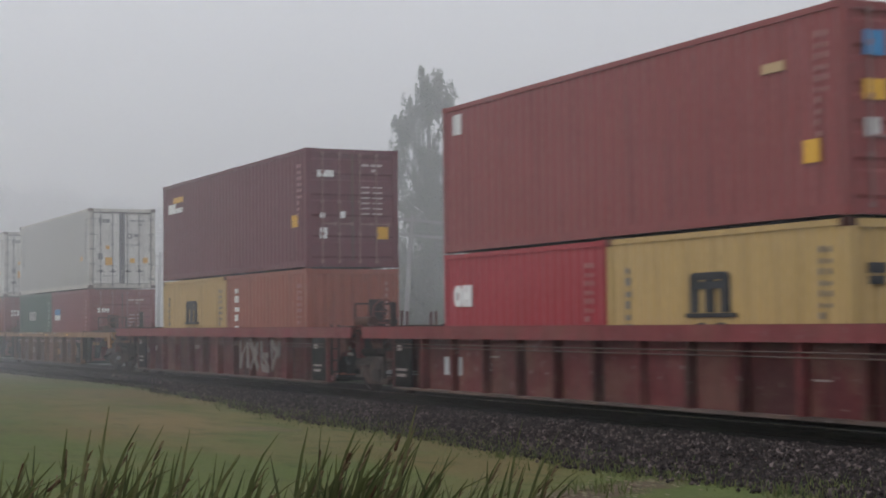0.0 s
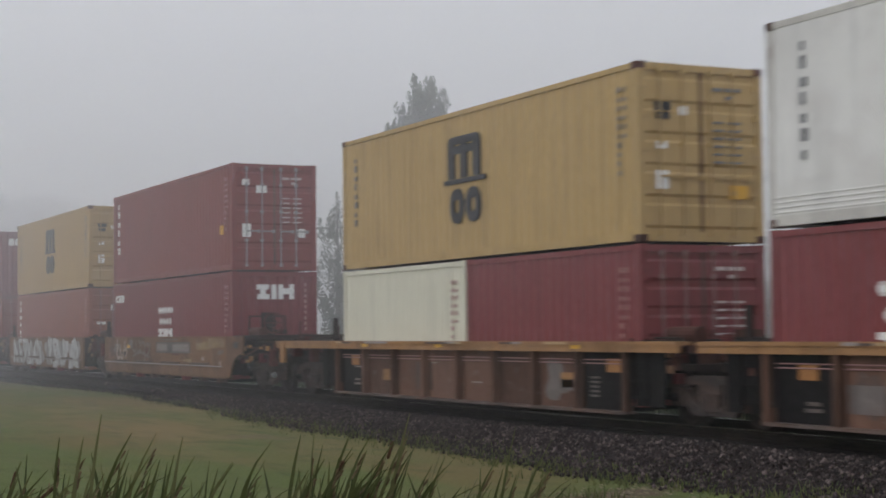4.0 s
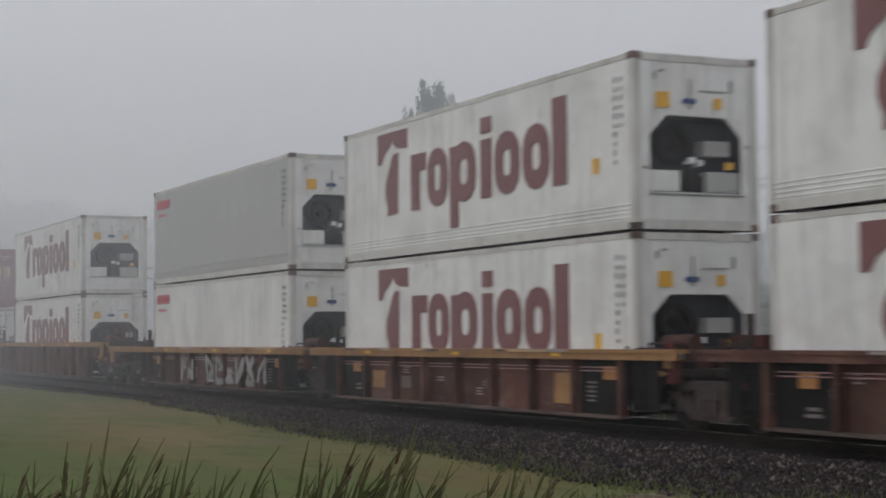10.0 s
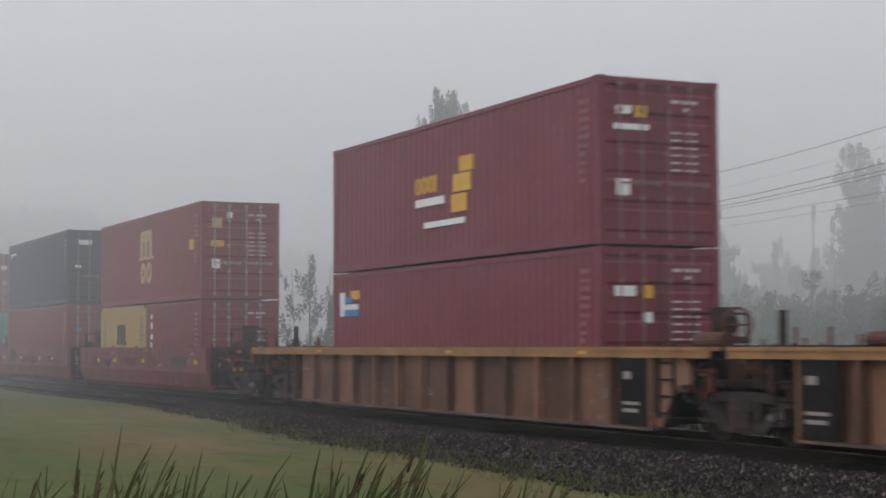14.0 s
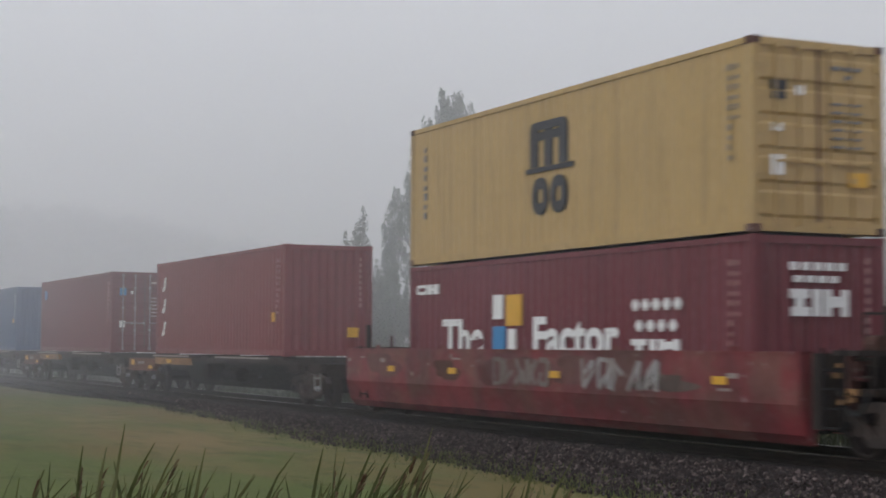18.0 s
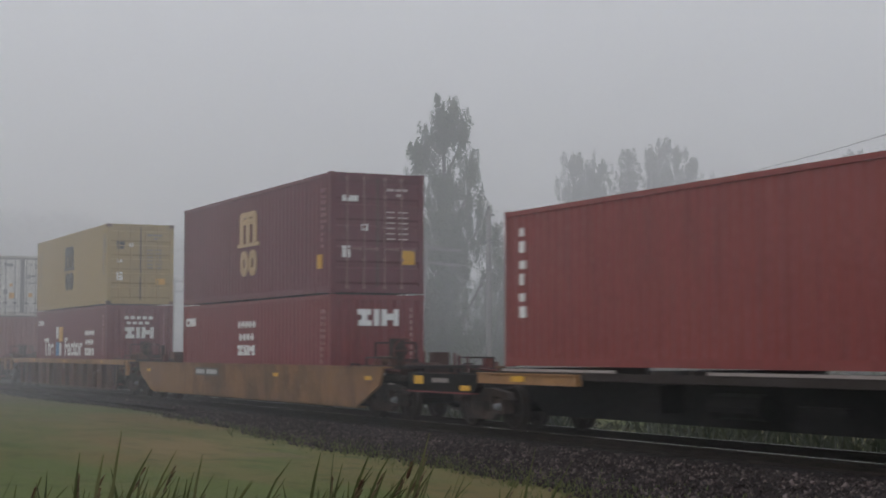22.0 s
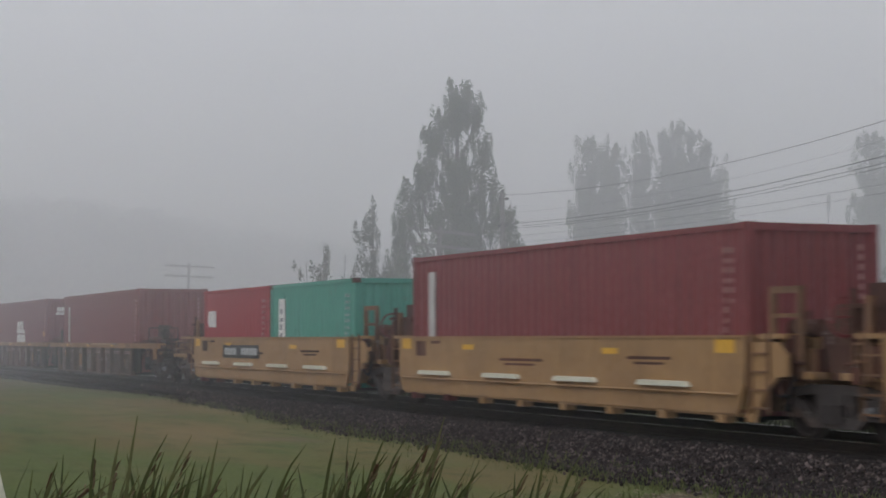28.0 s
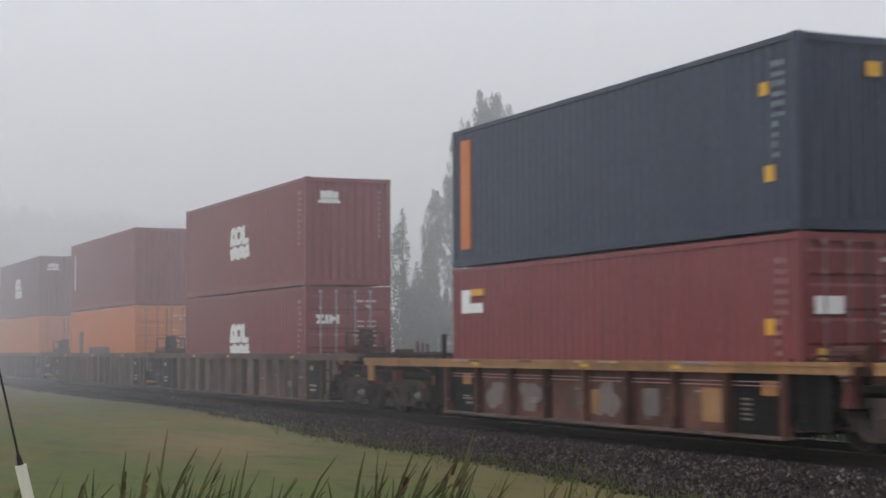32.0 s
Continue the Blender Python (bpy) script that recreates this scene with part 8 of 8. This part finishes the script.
def tree(label, x, y, tops, trunk_r, trunk_top, seed, size=0.07, mat=None, dense=1.0, group="trees behind the track", spire=1.0):
    """tops: one spire of upswept limbs each: (across, top height, bottom height, half widths from the bottom to the tip); across is to the right as seen from the track's near side."""
    rng = np.random.default_rng(seed)
    t = thing("tree", label, "tree", group)
    z0 = ground_z(x, y)
    t.location = (x, y, z0)
    d = math.hypot(x, y)
    rx, ry = y / d, -x / d                            # the way across the line of sight
    bm = bmesh.new()
    tube(bm, (0, 0, -0.3), (0.1, 0, trunk_top * 0.5), trunk_r, trunk_r * 0.7, 9)
    tube(bm, (0.1, 0, trunk_top * 0.5), (0, 0, trunk_top), trunk_r * 0.7, trunk_r * 0.2, 7)
    V, F = [], []
    leaf = 1.1 * size * size
    for across, top, bottom, widths in tops:
        tall = top - bottom
        back = 0.5 * max(widths) * (rng.random() - 0.5)
        cx, cy = rx * across - ry * back, ry * across + rx * back

        def half(q):
            f = min(0.999, max(0.0, q)) * (len(widths) - 1)
            k = int(f)
            return widths[k] + (widths[k + 1] - widths[k]) * (f - k)
        foot = max(0.4, bottom - abs(across) * 1.2)
        tube(bm, (0, 0, foot), (cx * 0.8, cy * 0.8, bottom + tall * 0.25), trunk_r * 0.30, trunk_r * 0.18, 6)
        tube(bm, (cx * 0.8, cy * 0.8, bottom + tall * 0.25), (cx, cy, top - tall * 0.03), trunk_r * 0.18, 0.012, 5)
        mean = sum(widths) / len(widths)
        for _ in range(int(dense * tall * 5 * min(2.0, mean))):  # leaves close to the stem
            q, a = 0.72 * rng.random(), rng.random() * 6.283
            u, r = half(q) * 0.42 * rng.random() ** 0.5, 0.22 + 0.12 * rng.random()
            leaf_cloud(V, F, rng, (cx + u * math.cos(a), cy + u * math.sin(a), bottom + q * tall), (r, r, r * 1.8), int(1.9 * 1.57 * r * r * 1.8 / leaf), size, 0.5)
        for _ in range(6 + int(dense * 4.2 * tall * (0.35 + mean))):
            q = rng.random() ** 0.9                   # where the limb's tip stands
            w = half(q)
            if rng.random() > (w + 0.5) / (max(widths) + 0.5):
                continue
            a = rng.random() * 6.283
            out = w * (0.50 + 0.62 * rng.random())
            rise = out * (0.9 + 0.9 * rng.random()) + 0.25
            tip = np.array((cx + out * math.cos(a), cy + out * math.sin(a), bottom + q * tall))
            root = np.array((cx * 0.9, cy * 0.9, max(0.3, tip[2] - rise)))
            if out > 0.3:
                tube(bm, root, tip, trunk_r * 0.10, 0.008, 4, False)
            for k in range(2 + int(out / 0.6)):       # sprays of leaves along the limb, each pointing up
                f = 1.0 - k * 0.6 / (out + 0.6) * (0.7 + 0.5 * rng.random())
                if f < 0.05:
                    break
                r = (0.10 + 0.13 * rng.random()) * (0.8 + 0.3 * min(1.6, max(widths)))
                r *= 1.0 if spire == 1.0 else 1.5
                long = r * (1.9 + 1.3 * rng.random()) * spire
                p = root + (tip - root) * f
                p[2] = min(p[2], top - long * 0.8)
                leaf_cloud(V, F, rng, p, (r, r, long), int(1.9 * 1.57 * r * long / leaf), size, 0.65)
    me = bpy.data.meshes.new("trunk")
    bm.to_mesh(me)
    bm.free()
    me.materials.append(None)
    part("trunk", me, BARK, t)
    part("crown", leaf_mesh("crown", V, F), mat or LEAF, t)
    return t


# the tall poplar
tree("tall grey-green poplar with upswept limbs in the fog", -72.3, 34.4, [
    (0.0, 14.0, 0.4, (3.2, 3.1, 3.0, 2.9, 2.7, 2.4, 2.0, 1.55, 1.2, 0.95, 0.4)), (-0.20, 14.55, 12.0, (0.5, 0.45, 0.4, 0.2)), (0.45, 14.5, 12.0, (0.5, 0.5, 0.4, 0.2)), (0.95, 13.9, 11.3, (0.5, 0.45, 0.4, 0.15)),
    (-0.95, 13.2, 10.8, (0.6, 0.5, 0.45, 0.2)), (-1.5, 12.1, 9.0, (0.7, 0.6, 0.4, 0.15)), (1.5, 11.9, 8.8, (0.7, 0.6, 0.4, 0.15)), (-1.95, 10.4, 7.2, (0.8, 0.6, 0.4, 0.15)), (-2.6, 9.7, 6.4, (0.7, 0.55, 0.4, 0.15)),
    (1.95, 10.2, 6.8, (0.8, 0.6, 0.4, 0.15)), (2.65, 8.5, 4.8, (0.8, 0.7, 0.5, 0.2)), (3.1, 6.6, 0.5, (1.1, 0.9, 0.7, 0.2)), (-2.9, 8.0, 3.0, (0.9, 0.8, 0.5, 0.2)), (-3.2, 6.6, 0.4, (1.1, 0.9, 0.6, 0.2))], 0.26, 13.5, 11, 0.056, None, 1.2)
tree("small thin-leaved sapling beside the poplar", -69.4, 28.7, [(0.0, 8.2, 3.0, (1.6, 1.4, 1.15, 0.8, 0.35)), (0.1, 5.4, 0.3, (1.8, 1.6, 1.3, 0.8))], 0.09, 7.8, 12, 0.06, LEAFPALE, 0.42)
tree("low bush at the edge of the trees", -70.2, 26.6, [(0.0, 6.2, 1.5, (1.3, 1.1, 0.8, 0.4)), (-0.8, 5.4, 0.3, (1.1, 1.0, 0.5)), (1.0, 5.8, 0.3, (1.2, 1.1, 0.5))], 0.07, 5.0, 13, 0.06, LEAFPALE, 0.25)
tree("low leafy bush at the foot of the poplar", -71.5, 31.2, [(0.0, 5.6, 0.3, (1.2, 1.1, 0.6)), (1.2, 5.2, 0.3, (1.1, 1.0, 0.5)), (-1.1, 4.6, 0.3, (1.1, 0.9, 0.4))], 0.08, 4.6, 17, 0.07)
# the group further off
tree("hazy poplar in a group of tall trees", -90.5, 53.3, [(-0.9, 14.7, 5.0, (1.5, 1.5, 1.2, 1.0, 0.6)), (0.5, 15.4, 5.0, (1.5, 1.5, 1.3, 1.1, 0.6)), (-0.3, 11.0, 0.3, (2.5, 2.4, 2.1, 1.6)), (-2.4, 6.6, 0.3, (1.7, 1.5, 0.8)), (-3.4, 5.0, 0.3, (1.2, 1.0, 0.5))], 0.24, 13.5, 14, 0.085, None, 1.5)
tree("hazy tall tree with several tops", -88.4, 56.6, [(-1.4, 14.9, 6.0, (1.4, 1.2, 1.0, 0.6)), (0.7, 15.6, 6.0, (1.8, 1.7, 1.4, 0.8)), (1.9, 14.9, 6.0, (1.6, 1.5, 1.2, 0.7)), (3.1, 14.2, 5.0, (1.6, 1.4, 1.2, 0.7)), (1.0, 11.5, 0.3, (3.4, 3.2, 2.8, 2.0)), (4.2, 9.4, 0.3, (1.6, 1.5, 1.0, 0.5)), (5.2, 8.2, 0.3, (1.2, 1.1, 0.5))], 0.28, 13.5, 15, 0.085, None, 1.5)
tree("hazy tree behind the power line", -80.8, 66.9, [(0.0, 14.4, 5.0, (1.7, 1.5, 1.2, 0.7)), (1.2, 13.4, 4.0, (1.7, 1.6, 1.3, 0.7)), (0.5, 10.4, 0.3, (2.6, 2.4, 1.6)), (2.6, 12.4, 2.0, (1.8, 1.7, 1.3, 0.7))], 0.22, 13.0, 16, 0.085, None, 1.5)
for i, (x, y, h, w) in enumerate([(-95.5, 72.0, 9.6, 1.8), (-92.0, 72.4, 8.6, 1.6), (-98.5, 69.5, 8.2, 2.0), (-89.5, 72.0, 9.2, 1.4), (-82.0, 58.5, 6.5, 2.2), (-96.0, 49.5, 7.6, 2.2), (-86.0, 45.5, 6.0, 2.3), (-83.0, 47.5, 5.4, 2.2),
                                  (-92.5, 47.0, 6.6, 2.0), (-84.0, 41.0, 5.2, 2.2), (-80.0, 54.0, 5.0, 2.4), (-86.0, 66.0, 7.0, 2.4)]):
    tree("low hazy tree at the wood's edge", x, y, [(0, h, 0.3, (w * 1.1, w, w * 0.8, w * 0.5, w * 0.2)), (-w * 0.6, h * 0.8, 0.3, (w * 0.7, w * 0.6, w * 0.3)), (w * 0.6, h * 0.84, 0.3, (w * 0.7, w * 0.6, w * 0.3))], 0.14, h * 0.9, 30 + i, 0.10, spire=0.55)
for i, (x, y, h) in enumerate([(-72.0, 43.6, 4.0), (-69.8, 43.4, 4.4), (-67.5, 43.5, 4.3), (-63.5, 43.0, 4.5), (-61.5, 44.5, 4.6), (-57.5, 40.5, 3.8), (-53.5, 42.8, 4.4), (-49.8, 43.8, 4.5), (-59.0, 42.0, 4.2), (-56.0, 44.0, 4.9), (-55.0, 41.0, 4.0), (-52.5, 45.0, 4.7), (-51.0, 42.0, 4.3), (-48.5, 45.5, 4.8), (-47.0, 42.0, 4.2), (-44.5, 45.0, 4.6), (-43.0, 41.5, 4.0), (-40.0, 44.0, 4.5)]):
    x, y, h = x * 1.16, y * 1.16, h * 1.12
    tree("dense low bush in the mist behind the track", x, y, [(0, h, 0.1, (1.9, 2.0, 1.6, 1.0, 0.3)), (1.2, h * 0.85, 0.1, (1.3, 1.3, 0.8, 0.3)), (-1.2, h * 0.8, 0.1, (1.3, 1.2, 0.8, 0.3))], 0.07, h * 0.8, 60 + i, 0.08, None, 0.9, "bushes behind the track", 0.42)
for i, (x, y, h, r) in enumerate(((-37.0, 24.2, 1.15, 0.8), (-35.2, 23.8, 1.30, 0.6), (-33.6, 23.6, 1.0, 0.7))):
    tree("dark leafy shrub behind the track", x, y, [(0, h, -0.3, (r, r * 1.1, r * 0.8, r * 0.4)), (r * 0.8, h * 0.8, -0.3, (r * 0.8, r * 0.7, r * 0.3)), (-r * 0.8, h * 0.85, -0.3, (r * 0.8, r * 0.7, r * 0.3))], 0.03, h * 0.7, 80 + i, 0.05, None, 0.8, "bushes behind the track", 0.5)
tree("bare dead tree standing among the others", -90.4, 71.2, [(0.1, 11.4, 10.6, (0.1, 0.06))], 0.12, 11.3, 41, 0.1, LEAFPALE, 0.1)


def far_woods():
    """A belt of woods far behind, one mass of foliage."""
    rng = np.random.default_rng(21)
    V, F = [], []
    for i in range(130):
        az, d = radians(7.5 + 17.0 * rng.random()), 176 + 26 * rng.random()
        x, y = -d * math.cos(az), d * math.sin(az)
        f = max(0.0, (math.degrees(az) - 13.0) / 9.0)
        h = 15.9 - 5.0 * f + 1.4 * (rng.random() - 0.5)
        w = 2.0 + 1.2 * rng.random()
        for k in range(3):
            leaf_cloud(V, F, rng, (x + w * (rng.random() - 0.5), y + w * (rng.random() - 0.5), h * (0.72 - 0.24 * k)), (w * 1.7, w * 1.7, h * 0.3), 520, 0.42)
    for i in range(70):                                # behind the right-hand trees
        f = rng.random()
        x, y = -150 + 70 * f + 20 * (rng.random() - 0.5), 105 + 45 * f + 20 * (rng.random() - 0.5)
        h, w = 9.0 + 3.0 * rng.random(), 2.6 + 1.2 * rng.random()
        for k in range(2):
            leaf_cloud(V, F, rng, (x, y, h * (0.68 - 0.34 * k)), (w, w, h * 0.34), 120, 0.5)
    me = leaf_mesh("far_woods", V, F)
    me.materials[0] = WOODS
    tagged(new("far_woods", me), "belt of woods almost lost in the fog", "woods", kind="stuff")


far_woods()

# ---------------------------------------------------------------- poles and wires
POWER_Y, TELE_Y = 33.0, 31.5


def power_pole(x, top):
    c = thing("utility_pole", "plain weathered wooden power pole beside the trees", "pole", "power poles")
    part("shaft", mesh_of(("pole_shaft", top), lambda bm: tube(bm, (0, 0, -0.6), (0, 0, top), 0.15, 0.11, 12)), POLEWOOD, c)
    part("bracket", mesh_of(("pole_bracket", top), boxes((-0.06, 0.06, -0.14, 0.30, top - 0.28, top - 0.2), (-0.06, 0.06, -0.2, 0.2, top - 1.5, top - 1.42))), WIRE, c)
    part("insulator", mesh_of(("pole_insulator", top), lambda bm: tube(bm, (0, 0, top), (0, 0, top + 0.16), 0.05, 0.035, 8)), WIRE, c)
    c.location = (x, POWER_Y, ground_z(x, POWER_Y))


def tele_pole(x, top, lean):
    c = thing("telegraph_pole", "old leaning telegraph pole with two crossarms", "pole", "telegraph poles")
    part("shaft", mesh_of(("tele_shaft", top), lambda bm: tube(bm, (0, 0, -0.6), (0, 0, top), 0.14, 0.10, 12)), POLEWOOD, c)
    for k, z in enumerate((top - 0.25, top - 0.95)):
        arm = part("crossarm", mesh_of(("crossarm",), boxes((-0.06, 0.06, -1.75, 1.75, -0.06, 0.06))), POLEWOOD, c, at=(0.13, 0, z))
        for y in (-1.35, -0.95, -0.55, 0.55, 0.95, 1.35):
            part("insulator", mesh_of(("tele_insulator",), lambda bm: tube(bm, (0, 0, 0.05), (0, 0, 0.17), 0.03, 0.022, 7)), WIRE, arm, at=(0, y, 0))
    c.location = (x, TELE_Y, ground_z(x, TELE_Y))
    c.rotation_euler = (radians(lean), 0, 0)


power_pole(-64.7, 8.2)
power_pole(-18.0, 11.6)
tele_pole(-69.1, 7.0, -4)
tele_pole(-110.0, 7.0, -2)


def wires():
    """Cables that sag from pole to pole: y, height at the first and the second pole, bow, thickness."""
    a, b = -64.7, -18.0
    for y, z0, z1, bow, r in ((33.0, 7.72, 10.95, 0.00287, 0.014), (33.3, 6.95, 10.2, 0.0024, 0.006), (32.9, 6.40, 9.16, 0.00198, 0.018), (33.1, 6.30, 8.95, 0.00198, 0.014), (33.2, 6.22, 8.75, 0.0019, 0.012),
                              (33.2, 5.86, 7.2, 0.0010, 0.009), (33.0, 5.55, 6.9, 0.0010, 0.007)):
        bm = bmesh.new()
        pts = []
        for i in range(33):
            f = i / 32
            pts.append((a + (b - a) * f, z0 + (z1 - z0) * f - bow * (b - a) ** 2 * f * (1 - f)))
        pts += [(b + 6 * i, z1 - 0.25 * i + 0.012 * i * i) for i in range(1, 9)]
        r *= 0.62
        rings = [[bm.verts.new((px, y + r * math.cos(1.2566 * k), pz + r * math.sin(1.2566 * k))) for k in range(5)] for px, pz in pts]
        for p, q in zip(rings, rings[1:]):
            for k in range(5):
                bm.faces.new((p[k], p[(k + 1) % 5], q[(k + 1) % 5], q[k]))
        me = bpy.data.meshes.new("overhead_wire")
        bm.to_mesh(me)
        bm.free()
        me.materials.append(WIRE)
        tagged(new("overhead_wire", me), "thin black overhead cable sagging between poles", "cable", "overhead wires")


wires()

# ---------------------------------------------------------------- fog


def fog_bank():
    """Morning fog over the whole place."""
    bm = bmesh.new()
    box(bm, -420, 200, -200, 420, -3, 46)
    me = bpy.data.meshes.new("fog")
    bm.to_mesh(me)
    bm.free()
    m = bpy.data.materials.new("fog")
    m.use_nodes = True
    n, l = m.node_tree.nodes, m.node_tree.links
    n.remove(n["Principled BSDF"])
    sc = n.new("ShaderNodeVolumeScatter")
    sc.inputs["Color"].default_value = (0.97, 0.98, 1.0, 1)
    geo, dot, ramp, xyz = n.new("ShaderNodeNewGeometry"), n.new("ShaderNodeVectorMath"), n.new("ShaderNodeMapRange"), n.new("ShaderNodeSeparateXYZ")
    dot.operation = "DOT_PRODUCT"
    dot.inputs[1].default_value = (-0.90, 0.43, 0.0)
    l.new(geo.outputs["Position"], dot.inputs[0])
    l.new(geo.outputs["Position"], xyz.inputs[0])
    l.new(dot.outputs["Value"], ramp.inputs["Value"])
    # thin beside the field's edge, thick down the line
    ramp.inputs["From Min"].default_value, ramp.inputs["From Max"].default_value = 15.0, 95.0
    ramp.inputs["To Min"].default_value, ramp.inputs["To Max"].default_value = 0.0, 0.0172

    def level(axis, a, b, lo, hi):
        mr = n.new("ShaderNodeMapRange")
        for key, v in (("From Min", a), ("From Max", b), ("To Min", lo), ("To Max", hi)):
            mr.inputs[key].default_value = v
        l.new(xyz.outputs[axis], mr.inputs["Value"])
        return mr.outputs[0]

    def math_node(kind, a, b):
        m = n.new("ShaderNodeMath")
        m.operation = kind
        l.new(a, m.inputs[0])
        l.new(b, m.inputs[1])
        return m.outputs[0]
    # thinned low down to keep the wagons' undersides dark; thicker again among the far trees
    over = math_node("MULTIPLY", ramp.outputs[0], level("Z", 0.2, 3.2, 0.78, 1.0))
    over = math_node("ADD", over, level("Z", 1.2, 2.6, 0.0003, 0.0015))
    l.new(math_node("ADD", over, level("Y", 40.0, 52.0, 0.0, 0.0050)), sc.inputs["Density"])
    sc.inputs["Anisotropy"].default_value = 0.0
    l.new(sc.outputs[0], n["Material Output"].inputs["Volume"])
    me.materials.append(m)
    ob = new("fog", me)
    ob.display_type = "WIRE"
    tagged(ob, "grey morning fog over the field and the track", "fog", kind="stuff")


fog_bank()


def motions():
    """The train rolls by at a steady pace."""
    for ob, u, y, z in ROLLING:
        walk(ob, [(t, pose(u + s, y, z)) for t, s in RUN])


motions()
